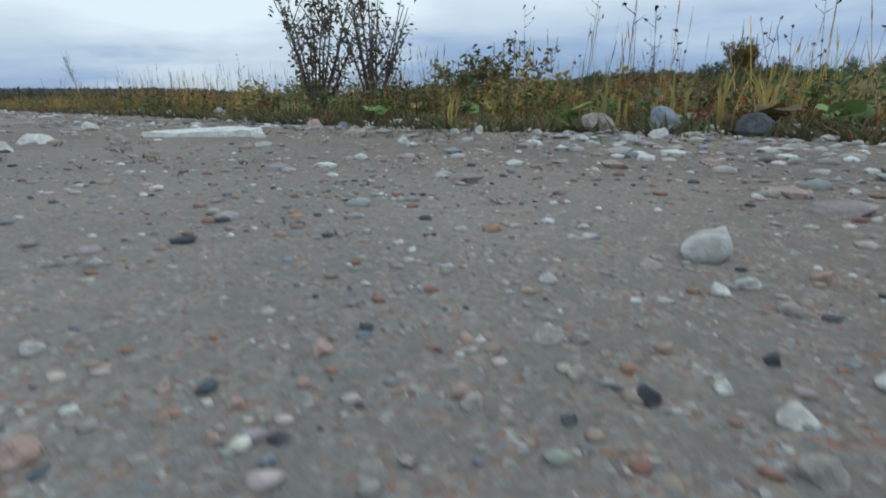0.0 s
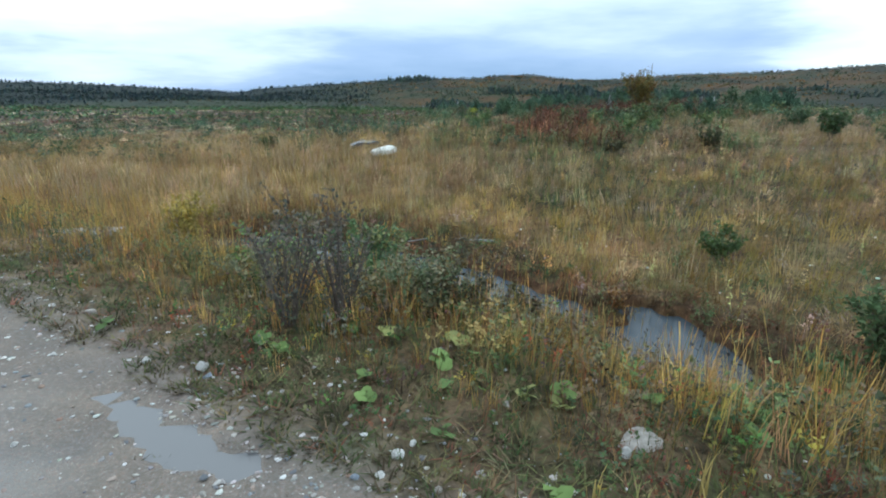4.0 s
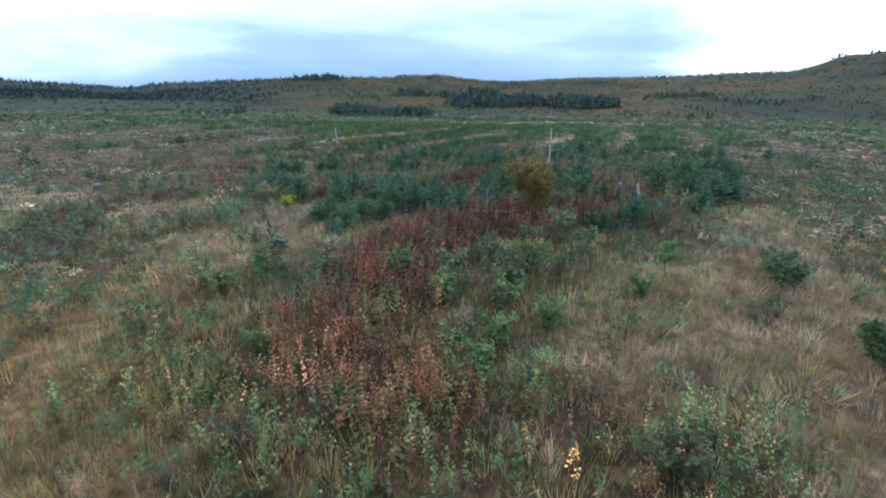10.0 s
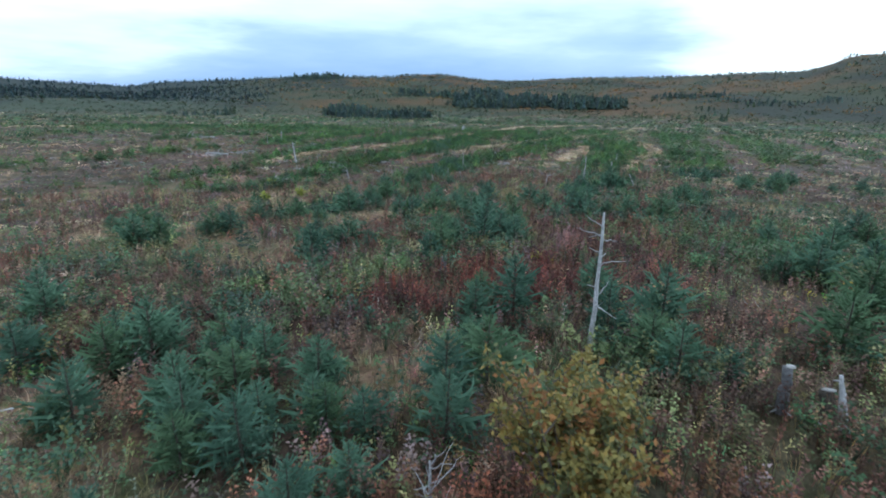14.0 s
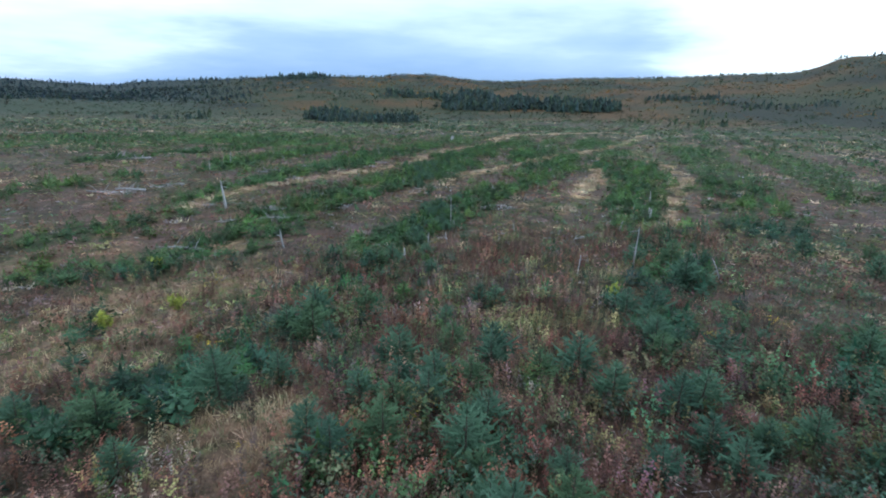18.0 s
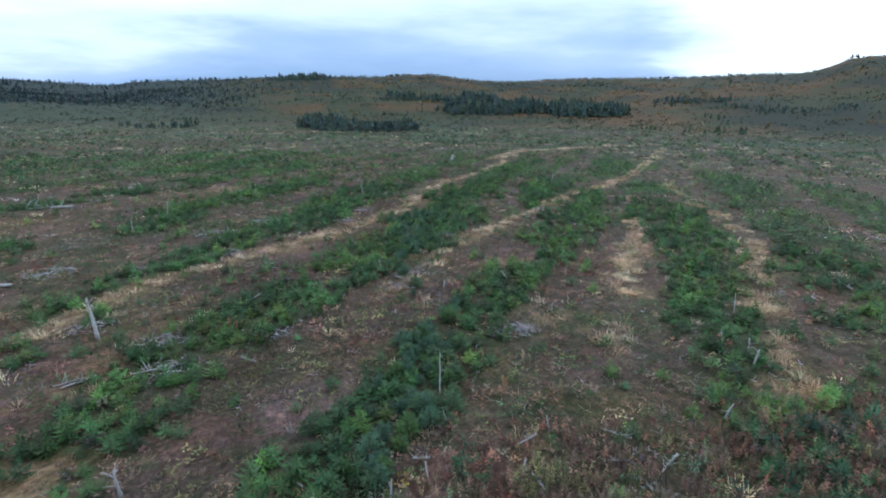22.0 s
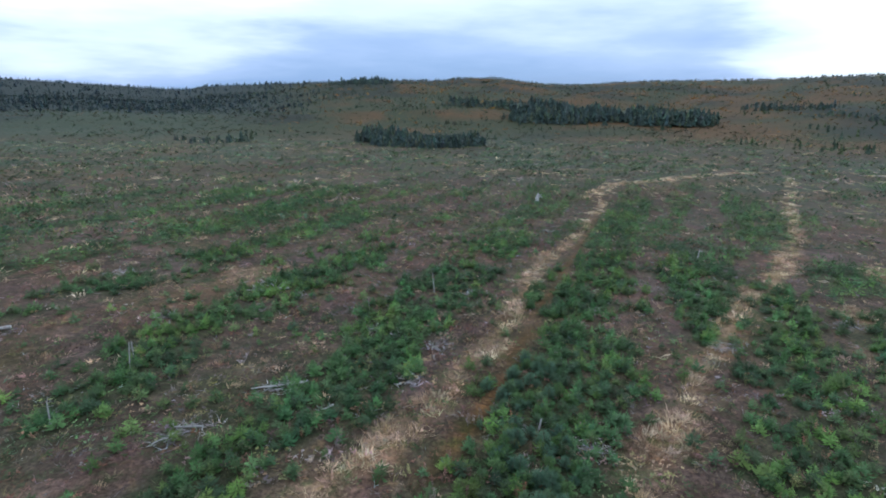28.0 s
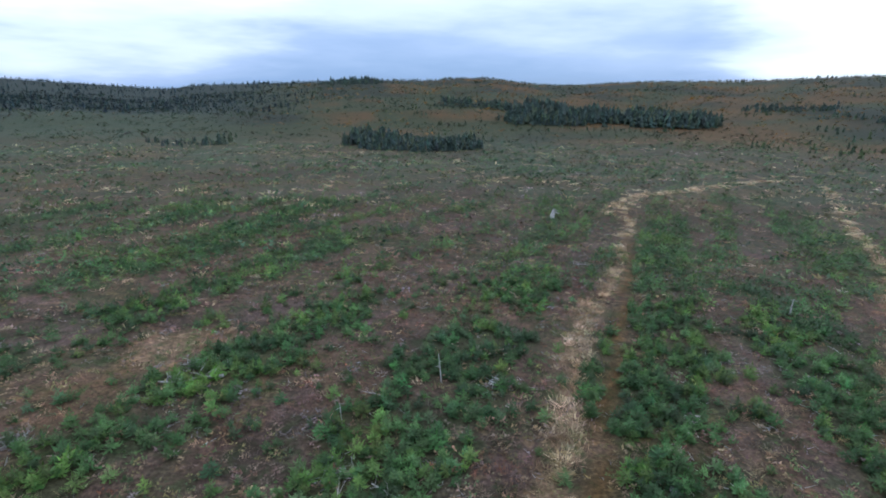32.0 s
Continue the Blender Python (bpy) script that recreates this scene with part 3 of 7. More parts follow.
def grass_template(seed, blades=10, height=1.0, spread=0.22, width=0.035, lean=0.5, levels=2, seedheads=0):
    rnd, sh = random.Random(seed), Shape()
    for i in range(blades):
        a, r = rnd.uniform(0, 6.28), spread * math.sqrt(rnd.random())
        base = (r * math.cos(a), r * math.sin(a), -0.03)
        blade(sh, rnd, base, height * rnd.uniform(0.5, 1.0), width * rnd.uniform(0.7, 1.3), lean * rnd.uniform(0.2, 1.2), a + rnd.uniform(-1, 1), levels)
    for i in range(seedheads):
        a, r = rnd.uniform(0, 6.28), spread * math.sqrt(rnd.random())
        p, h = Vector((r * math.cos(a), r * math.sin(a), 0)), height * rnd.uniform(1.0, 1.35)
        tip = p + Vector((rnd.uniform(-0.12, 0.12), rnd.uniform(-0.12, 0.12), h))
        w = Vector((math.cos(a + 1.5), math.sin(a + 1.5), 0)) * width * 0.16
        # the stem darkens towards its foot like the blades
        sh.strip([p - w, tip - w], [p + w, tip + w], [0.8, 1.1])
        q = p.lerp(tip, 0.8)
        w2 = w * 2.6
        m = q.lerp(tip, 0.4)
        sh.tri(q, m + w2, tip, (0.95, 1.1, 1.1))
        sh.tri(q, tip, m - w2, (0.95, 1.1, 1.1))
    return sh.arrays()


def leafy_template(seed, leaves=26, height=0.6, spread=0.4, size=0.09, upright=0.3, folded=True):
    """A low herb or shrub: shoots of leaves in an uneven clump, each shoot of its own shade, with gaps between."""
    rnd, sh = random.Random(seed), Shape()
    stems = max(3, leaves // 6)
    tips = []
    for i in range(stems):
        a = rnd.uniform(0, 6.28)
        r = spread * math.sqrt(rnd.random())
        tip = Vector((r * math.cos(a), r * math.sin(a), height * rnd.uniform(0.55, 1)))
        w = Vector((-math.sin(a), math.cos(a), 0)) * 0.012
        sh.strip([Vector((0, 0, -0.02)) - w, tip], [Vector((0, 0, -0.02)) + w, tip], [0.5, 0.6])
        tips.append((tip, rnd.uniform(0.7, 1.22)))
    for i in range(leaves):
        tip, tone = tips[i % stems]
        p = tip * rnd.uniform(0.55, 1.02) + Vector([rnd.uniform(-1, 1) * 0.05 for _ in range(3)]) * (spread + 0.2)
        p.z = max(0.03, p.z)
        a, pitch = rnd.uniform(0, 6.28), rnd.uniform(-0.3, 0.9)
        fwd = Vector((math.cos(a) * math.cos(pitch), math.sin(a) * math.cos(pitch), math.sin(pitch) + upright)).normalized()
        side = fwd.cross(Vector((0, 0, 1))).normalized()
        up = side.cross(fwd)
        side = (side * math.cos(0.5) + up * rnd.uniform(-0.6, 0.6)).normalized()
        L1, W1 = size * rnd.uniform(0.8, 1.4), size * rnd.uniform(0.32, 0.5)
        shade = tone * rnd.uniform(0.88, 1.12)
        a0, m1, m2, e0 = p, p + fwd * L1 * 0.5 + side * W1, p + fwd * L1 * 0.5 - side * W1, p + fwd * L1
        if folded:
            sh.tri(a0, m1, e0, (shade * 0.9, shade, shade * 1.05))
            sh.tri(a0, e0, m2, (shade * 0.9, shade * 1.05, shade))
        else:
            sh.tri(m1, m2, e0, (shade * 0.95, shade * 0.95, shade * 1.05))
    return sh.arrays()


def stalk_template(seed, stalks=3, height=1.0, leaves=11, leaf=0.13):
    """Withered fireweed: upright stems, each a column of curled leaves of one shade under a frayed seed head."""
    rnd, sh = random.Random(seed), Shape()
    for k in range(stalks):
        a, r = rnd.uniform(0, 6.28), 0.30 * math.sqrt(rnd.random())
        p = Vector((r * math.cos(a), r * math.sin(a), -0.03))
        tip = p + Vector((rnd.uniform(-0.14, 0.14), rnd.uniform(-0.14, 0.14), height * rnd.uniform(0.6, 1.05)))
        w = Vector((math.cos(a), math.sin(a), 0)) * 0.010
        tone = rnd.choice((0.5, 0.7, 0.85, 1.0, 1.15, 1.35))
        # stem foot darker: withered brown and some base shade put into the colour
        sh.tri(p - w, p + w, tip, (0.7 * tone, 0.7 * tone, tone))
        for i in range(leaves):
            t = 0.30 + 0.70 * (i + rnd.random()) / leaves
            q = p.lerp(tip, t)
            b = i * 2.4 + rnd.uniform(-0.6, 0.6)
            out, side = Vector((math.cos(b), math.sin(b), 0)), Vector((-math.sin(b), math.cos(b), 0))
            L1 = leaf * (1.25 - 0.55 * t) * rnd.uniform(0.75, 1.25)
            end = q + out * L1 * 0.75 + Vector((0, 0, L1 * rnd.uniform(-0.35, 0.75)))
            s = tone * rnd.uniform(0.9, 1.1) * (1.15 if t > 0.85 else 1.0)
            wv = side * L1 * 0.24 + Vector((0, 0, L1 * rnd.uniform(-0.15, 0.15)))
            m = q.lerp(end, 0.35)
            sh.tri(m + wv, m - wv, end, (s * 0.95, s * 0.95, s * 1.1))
    return sh.arrays()


def spruce_template(seed, whorls=10, arms=7, twigs=3, slim=0.40):
    """Crown of a young spruce one metre high: whorls of slightly drooping, feathered branches."""
    rnd, sh = random.Random(seed), Shape()
    for k in range(whorls):
        t = k / (whorls - 1)
        z = 0.05 + 0.86 * t ** 0.9
        reach = slim * (1 - t ** 1.35) * (0.82 + 0.18 * min(1, t * 5)) + 0.06
        n = max(4, int(arms * (1 - 0.35 * t)))
        for j in range(n):
            a = j * 6.283 / n + k * 0.9 + rnd.uniform(-0.35, 0.35)
            R = reach * rnd.uniform(0.55, 1.22)
            a += rnd.uniform(-0.2, 0.2)
            out = Vector((math.cos(a), math.sin(a), 0))
            side = Vector((-out.y, out.x, 0))
            lift = rnd.uniform(0.05, 0.5) + 0.55 * t
            p0 = Vector((0, 0, z))
            p1 = p0 + out * R * 0.55 + Vector((0, 0, R * lift * 0.4))
            p2 = p0 + out * R + Vector((0, 0, R * (lift * 1.1)))
            w = R * 0.13 + 0.012
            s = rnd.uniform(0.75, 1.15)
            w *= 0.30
            # branches and twigs darker inside: older needles plus crown shade put into the colour
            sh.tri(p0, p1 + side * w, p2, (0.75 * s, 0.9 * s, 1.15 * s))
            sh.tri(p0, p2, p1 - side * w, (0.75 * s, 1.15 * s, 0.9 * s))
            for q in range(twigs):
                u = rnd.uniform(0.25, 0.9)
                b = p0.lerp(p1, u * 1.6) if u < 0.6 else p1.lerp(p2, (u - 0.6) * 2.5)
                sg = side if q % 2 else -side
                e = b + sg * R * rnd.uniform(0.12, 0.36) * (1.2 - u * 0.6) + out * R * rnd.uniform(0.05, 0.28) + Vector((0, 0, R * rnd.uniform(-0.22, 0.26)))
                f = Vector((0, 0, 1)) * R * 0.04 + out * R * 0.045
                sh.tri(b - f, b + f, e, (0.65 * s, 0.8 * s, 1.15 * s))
    tip = Vector((0, 0, 1.0))
    for j in range(3):
        a = j * 2.09
        o = Vector((math.cos(a), math.sin(a), 0)) * 0.025
        sh.tri(Vector((0, 0, 0.84)) + o, Vector((0, 0, 0.84)) - o, tip, (0.8, 0.8, 1.3))
    return sh.arrays()


def sapling_template(seed, tiers=5, arms=8, slim=0.5):
    """A dense young spruce one metre high: tiers of broad drooping fans with lighter shoots at their ends."""
    rnd, sh = random.Random(seed), Shape()
    for k in range(tiers):
        t = k / tiers
        z = 0.06 + 0.78 * t
        reach = slim * (1 - t) ** 0.75 + 0.05
        n = max(4, int(arms * (1 - 0.4 * t)))
        for j in range(n):
            a = j * 6.283 / n + k * 1.1 + rnd.uniform(-0.3, 0.3)
            R = reach * rnd.uniform(0.6, 1.15)
            out, side = Vector((math.cos(a), math.sin(a), 0)), Vector((-math.sin(a), math.cos(a), 0))
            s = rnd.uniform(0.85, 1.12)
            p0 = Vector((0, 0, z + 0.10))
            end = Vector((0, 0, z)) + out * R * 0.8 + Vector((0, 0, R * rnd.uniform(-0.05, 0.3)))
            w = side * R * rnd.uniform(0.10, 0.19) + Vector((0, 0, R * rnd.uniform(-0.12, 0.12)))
            # fans darken towards the stem, the crown's inner shade painted into their colour
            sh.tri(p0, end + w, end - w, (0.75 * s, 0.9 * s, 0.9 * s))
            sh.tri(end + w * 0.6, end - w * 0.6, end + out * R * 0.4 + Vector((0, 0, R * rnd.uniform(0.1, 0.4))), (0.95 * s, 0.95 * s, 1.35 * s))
    for j in range(2):
        o = Vector((math.cos(j * 1.57), math.sin(j * 1.57), 0)) * 0.05
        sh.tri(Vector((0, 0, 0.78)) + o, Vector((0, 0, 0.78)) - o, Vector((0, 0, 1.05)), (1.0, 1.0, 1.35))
    return sh.arrays()


def far_tree_template(seed, tiers=6, slim=0.2, ragged=0.5):
    """A grown spruce one metre high, seen from far: ragged, gappy tiers on a thin trunk."""
    rnd, sh = random.Random(seed), Shape()
    base = rnd.uniform(0.02, 0.2)
    for k in range(tiers):
        z0 = base + (0.86 - base) * k / tiers
        z1 = min(1.0, z0 + rnd.uniform(0.16, 0.3))
        R = slim * (1 - k / tiers) ** 0.65 + 0.015
        n = 4
        for j in range(n):
            a = j * 6.283 / n + rnd.uniform(0, 1.5)
            b = a + rnd.uniform(0.9, 1.7)
            r1, r2 = R * rnd.uniform(1 - ragged, 1 + ragged), R * rnd.uniform(1 - ragged, 1 + ragged)
            s = rnd.uniform(0.75, 1.25)
            sh.tri(Vector((r1 * math.cos(a), r1 * math.sin(a), z0 + rnd.uniform(-0.06, 0.06))), Vector((r2 * math.cos(b), r2 * math.sin(b), z0 + rnd.uniform(-0.06, 0.06))), Vector((0, 0, z1)), (0.9 * s, s, 1.1 * s))
    w = Vector((0.012, 0, 0))
    sh.strip([-w, Vector((0, 0, 0.98)) - w * 0.3], [w, Vector((0, 0, 0.98)) + w * 0.3], [0.6, 0.8])
    return sh.arrays()


def far_bush_template(seed, tris=22, height=0.8, spread=0.6):
    rnd, sh = random.Random(seed), Shape()
    for i in range(tris):
        a, r = rnd.uniform(0, 6.28), spread * math.sqrt(rnd.random())
        p = Vector((r * math.cos(a), r * math.sin(a), height * rnd.uniform(0.05, 1.0) * (1 - 0.6 * r / spread)))
        d1 = Vector([rnd.uniform(-1, 1) for _ in range(3)]) * 0.24
        d2 = Vector([rnd.uniform(-1, 1) for _ in range(3)]) * 0.24
        s = rnd.uniform(0.65, 1.2)
        sh.tri(p, p + d1, p + d2 + Vector((0, 0, 0.1)), (s * 0.8, s, s * 1.15))
    return sh.arrays()


def clump_template(seed, leaves=20, height=0.75, spread=0.5, size=0.115):
    """A knee-high tangle: a few rounded heads, each of its own shade, of broad leaves turned outwards."""
    rnd, sh = random.Random(seed), Shape()
    heads = []
    for k in range(3 + leaves // 8):
        a, r = rnd.uniform(0, 6.28), spread * math.sqrt(rnd.random())
        heads.append((Vector((r * math.cos(a), r * math.sin(a), height * rnd.uniform(0.35, 0.85))), rnd.choice((0.65, 0.8, 0.9, 1.0, 1.15))))
    for i in range(leaves):
        c, tone = heads[i % len(heads)]
        fwd = Vector((rnd.gauss(0, 0.8), rnd.gauss(0, 0.8), rnd.uniform(-0.1, 1.1))).normalized()
        side = fwd.cross(Vector((rnd.gauss(0, 0.5), rnd.gauss(0, 0.5), 1))).normalized()
        p = c + fwd * size * rnd.uniform(0.2, 0.9)
        L1, W1, s = size * rnd.uniform(0.8, 1.4), size * rnd.uniform(0.26, 0.42), tone * rnd.uniform(0.9, 1.1)
        sh.tri(p - side * W1, p + side * W1, p + fwd * L1, (s * 0.92, s * 0.92, s * 1.1))
    return sh.arrays()


def scatter(name, templates, pos, size, tint, mat, label, category, kind="stuff", tall=None, yaw=None, tilt=0.08, smooth=False, mottle=0.0, grain=0.9):
    """Many plants joined into one mesh; mottle makes neighbours share a lighter or darker shade, in patches of about grain metres."""
    pos, size = np.asarray(pos, float), np.asarray(size, float)
    if mottle:
        tint = tint * np.exp(mottle * 2.4 * (value_noise(pos[:, 0], pos[:, 1], grain, 907, 2) - 0.5))[:, None]
    N = len(pos)
    tall = size if tall is None else np.asarray(tall, float)
    yaw = RNG.uniform(0, 6.283, N) if yaw is None else yaw
    lx, ly = RNG.normal(0, tilt, N), RNG.normal(0, tilt, N)
    which = RNG.integers(0, len(templates), N)
    VV, FF, TT, n0 = [], [], [], 0
    for k, (v, f, s) in enumerate(templates):
        i = np.nonzero(which == k)[0]
        if not len(i):
            continue
        c, sn = np.cos(yaw[i])[:, None], np.sin(yaw[i])[:, None]
        x = (v[:, 0] * c - v[:, 1] * sn) * size[i][:, None]
        y = (v[:, 0] * sn + v[:, 1] * c) * size[i][:, None]
        z = v[:, 2] * tall[i][:, None]
        x, y = x + lx[i][:, None] * z, y + ly[i][:, None] * z
        VV.append((np.stack([x, y, z], -1) + pos[i][:, None, :]).reshape(-1, 3))
        FF.append((f[None] + (np.arange(len(i)) * len(v))[:, None, None] + n0).reshape(-1, 3))
        TT.append((tint[i][:, None, :] * s[None, :, None]).reshape(-1, 3))
        n0 += len(i) * len(v)
    me = mesh_from(name, np.concatenate(VV), np.concatenate(FF), smooth)
    give_tint(me, np.concatenate(TT))
    me.materials.append(mat)
    return tagged(new(name, me), label, category, kind=kind)


def thrown(n, x0, x1, y0, y1):
    return RNG.uniform(x0, x1, n), RNG.uniform(y0, y1, n)


def kept(x, y, chance):
    k = RNG.random(len(x)) < chance
    return x[k], y[k]


def placed(x, y, sink=0.0):
    return np.stack([x, y, ground(x, y) - sink], -1)


def colours(n, *choices, jitter=0.18):
    """n colours drawn from (weight, rgb) choices, each a little off."""
    w = np.array([c[0] for c in choices], float)
    k = RNG.choice(len(choices), n, p=w / w.sum())
    c = np.array([c[1] for c in choices])[k]
    return c * np.exp(RNG.normal(0, jitter, (n, 1))) * np.exp(RNG.normal(0, jitter * 0.35, (n, 3)))


def patchy(x, y, size, seed, *choices, jitter=0.18, loose=0.16):
    """Colours drawn patch by patch from (weight, rgb) choices, as plants of a kind stand together; loose blurs the patches' edges."""
    wx = np.floor(x / size + 1.6 * value_noise(x, y, size * 1.3, seed + 1, 2) + RNG.normal(0, loose, len(x)))
    wy = np.floor(y / size + 1.6 * value_noise(x, y, size * 1.3, seed + 5, 2) + RNG.normal(0, loose, len(x)))
    w = np.cumsum([c[0] for c in choices])
    k = np.searchsorted(w / w[-1], np.clip(hash2(wx, wy, seed), 0, 0.999))
    c = np.array([c[1] for c in choices])[k]
    return c * np.exp(RNG.normal(0, jitter, (len(x), 1))) * np.exp(RNG.normal(0, jitter * 0.35, (len(x), 3)))


def dry_enough(x, y):
    return (ground(x, y) > -1.30) & (off_road(x, y) > 0.9)


GOLD, TAN, OLIVE, GREEN = (0.37, 0.262, 0.09), (0.43, 0.335, 0.215), (0.19, 0.185, 0.08), (0.10, 0.155, 0.06)
RUST, BROWN, MAUVE = (0.235, 0.115, 0.075), (0.150, 0.092, 0.074), (0.20, 0.162, 0.165)
SPRUCE, SPRUCE_LIGHT, BRIGHT, YELLOW = (0.056, 0.120, 0.062), (0.095, 0.170, 0.058), (0.10, 0.20, 0.05), (0.42, 0.33, 0.04)

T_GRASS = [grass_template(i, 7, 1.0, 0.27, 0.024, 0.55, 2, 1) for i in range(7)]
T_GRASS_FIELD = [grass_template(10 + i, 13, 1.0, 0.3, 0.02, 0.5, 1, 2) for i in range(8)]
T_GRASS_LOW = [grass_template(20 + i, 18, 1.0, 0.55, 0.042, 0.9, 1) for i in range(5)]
T_LEAFY = [leafy_template(60 + i, 22, 0.6, 0.4, 0.075) for i in range(5)]
T_STALK = [stalk_template(80 + i, 3, 1.0, 15, 0.135) for i in range(9)]
T_HERB = [stalk_template(280 + i, 2, 1.0, 10, 0.17) for i in range(10)]
T_WATER = [grass_template(340 + i, 4, 1.0, 0.4, 0.03, 0.5, 1) for i in range(6)]
T_TUFT = [grass_template(55 + i, 16, 1.0, 0.5, 0.034, 0.9, 1) for i in range(5)]
T_LITTER = [grass_template(50 + i, 8, 1.0, 0.6, 0.11, 1.2, 1) for i in range(6)]
T_SCRUB = [leafy_template(70 + i, 24, 0.6, 0.42, 0.12, folded=False) for i in range(8)]
T_HEATH = [clump_template(190 + i, 15, 0.5, 0.5, 0.14) for i in range(9)]
T_FINE = [grass_template(30 + i, 16, 1.0, 0.5, 0.026, 0.5, 1) for i in range(6)]
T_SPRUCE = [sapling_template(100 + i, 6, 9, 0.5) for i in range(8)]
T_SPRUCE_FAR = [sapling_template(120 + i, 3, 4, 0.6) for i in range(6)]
T_TREE = [far_tree_template(140 + i) for i in range(8)]
T_BUSH = [far_bush_template(160 + i, 9) for i in range(6)]

FLIGHT = [(13, 28), (31, 80), (36, 120)]

# tall golden grass of the boggy field by the road
x, y = thrown(32000, -40, 40, 1, 42)
d = off_road(x, y)
near = np.exp(-np.hypot(x, y - 8) / 17)
x, y = kept(x, y, dry_enough(x, y) * step(4.0, 6.4, d) * np.clip(0.25 + 1.3 * near, 0, 1) * (1 - 0.75 * rust_mask(x, y)) * (1 - 0.75 * step(27, 36, y + 0.2 * np.maximum(x, 0))) * (1 - 0.6 * step(2.5, 5, x) * (1 - step(12, 17, y))) * (1 - 0.6 * step(4, 7, x) * (1 - step(14, 17, x)) * step(17, 20, y)))
patch = value_noise(x, y, 4.0, 201, 3)
pale = np.maximum(step(0.40, 0.6, value_noise(x, y, 9.0, 205, 3)), 0.9 * (1 - step(-4, 6, x)) * step(13, 18, y))
t = patchy(x, y, 1.4, 509, (4, GOLD), (3.0, (0.33, 0.21, 0.10)), (1.0, OLIVE), (2.4, TAN), (1.1, (0.26, 0.135, 0.07)), (0.35, GREEN), loose=0.35)
t = np.where((RNG.random(len(x)) < pale * 0.6)[:, None], colours(len(x), (2, TAN), (1, GOLD)), t) * np.where((y < 16)[:, None], np.array([1.12, 1.14, 1.08]), 1.0)
t = np.where((RNG.random(len(x)) < 0.4 * step(12, 17, y) * step(-2, 5, x))[:, None], colours(len(x), (1.5, OLIVE), (0.6, GREEN), (2.6, (0.33, 0.225, 0.12)), (1.4, (0.40, 0.30, 0.18)), (0.8, (0.19, 0.12, 0.085))), t)
t *= ((0.75 + 0.65 * patch) * (1 - 0.16 * (1 - step(11, 14, y)) * step(0, 3, x)) * (1 + 0.22 * step(13, 16, y) * (1 - step(23, 27, y)) * step(1, 5, x)) * (1 - 0.26 * step(12, 17, x)))[:, None]
wet = 1 - step(1.5, 3.1, pond_edge(x, y) + (patch - 0.5) * 1.6)
t = np.where((RNG.random(len(x)) < 0.9 * wet)[:, None], colours(len(x), (2, (0.17, 0.092, 0.05)), (1.8, (0.125, 0.080, 0.05)), (0.7, (0.25, 0.15, 0.07))), t)
hgt = RNG.uniform(0.3, 0.62, len(x)) * (0.75 + 0.5 * value_noise(x, y, 6, 203, 2)) * (1 - 0.4 * wet) * (1 + 0.6 * (1 - step(-4, 3, x)) * step(12, 16, y) * (1 - step(26, 34, y)))
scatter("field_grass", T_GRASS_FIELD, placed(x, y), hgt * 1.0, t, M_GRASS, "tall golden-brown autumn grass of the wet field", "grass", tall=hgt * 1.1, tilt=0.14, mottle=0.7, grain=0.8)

# fine, soft grass under and behind it
x, y = thrown(36000, -46, 36, 4, 52)
near = np.exp(-np.maximum(0, line_distance(x, y, [(3, 12), (6, 24), (-6, 28), (-16, 36)]) - 4) / 18)
x, y = kept(x, y, dry_enough(x, y) * step(4.5, 7, off_road(x, y)) * near * (1 - 0.7 * rust_mask(x, y)) * (1 - step(29, 40, y + 0.3 * np.maximum(x, 0) - 9 * step(2, -12, x))) * (1 - 0.85 * (1 - step(1.5, 2.8, pond_edge(x, y)))))
patch, soft = value_noise(x, y, 3.0, 213, 3), value_noise(x, y, 8.0, 214, 3)
t = colours(len(x), (3, GOLD), (2.5, (0.34, 0.23, 0.13)), (2.5, TAN), (1.2, (0.24, 0.15, 0.09)), (0.8, OLIVE), jitter=0.14)
t = np.where((RNG.random(len(x)) < step(0.52, 0.66, soft) * 0.7)[:, None], colours(len(x), (2, OLIVE), (1.5, (0.22, 0.15, 0.09)), (0.7, GREEN), jitter=0.14), t)
t *= (0.7 + 0.7 * patch)[:, None]
t = t * np.where((y < 17)[:, None], np.array([1.05, 1.06, 0.8]), 1.0)
hgt = RNG.uniform(0.25, 0.5, len(x)) * (1 + 0.7 * (1 - step(-4, 3, x)) * step(12, 16, y) * (1 - step(28, 36, y)))
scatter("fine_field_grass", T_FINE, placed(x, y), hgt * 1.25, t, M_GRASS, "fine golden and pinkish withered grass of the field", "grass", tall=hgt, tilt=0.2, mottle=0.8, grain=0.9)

# grass and herbs on the bank between road and ditch
s_, d_ = RNG.uniform(-7, 22, 7600), 0.7 + 4.8 * RNG.random(7600) ** 0.9
x, y = -0.744 * s_ + 0.668 * (d_ + 1.4), 0.668 * s_ + 0.744 * (d_ + 1.4)
x, y = kept(x, y, (ground(x, y) > -1.28) * step(0.6, 1.5, d_ + (value_noise(x, y, 0.8, 216, 3) - 0.5) * 1.4) * np.exp(-np.maximum(0, np.hypot(x, y) - 9) / 9))
t = colours(len(x), (4.0, (0.47, 0.31, 0.09)), (1.8, (0.43, 0.31, 0.12)), (1.0, OLIVE), (0.7, (0.15, 0.18, 0.07)), (2.0, (0.30, 0.18, 0.085)), (0.9, (0.32, 0.14, 0.06)))
hgt = RNG.uniform(0.18, 0.52, len(x)) * (0.45 + 0.55 * step(0.9, 2.2, off_road(x, y)) + 0.25 * step(2.2, 3.2, off_road(x, y)))
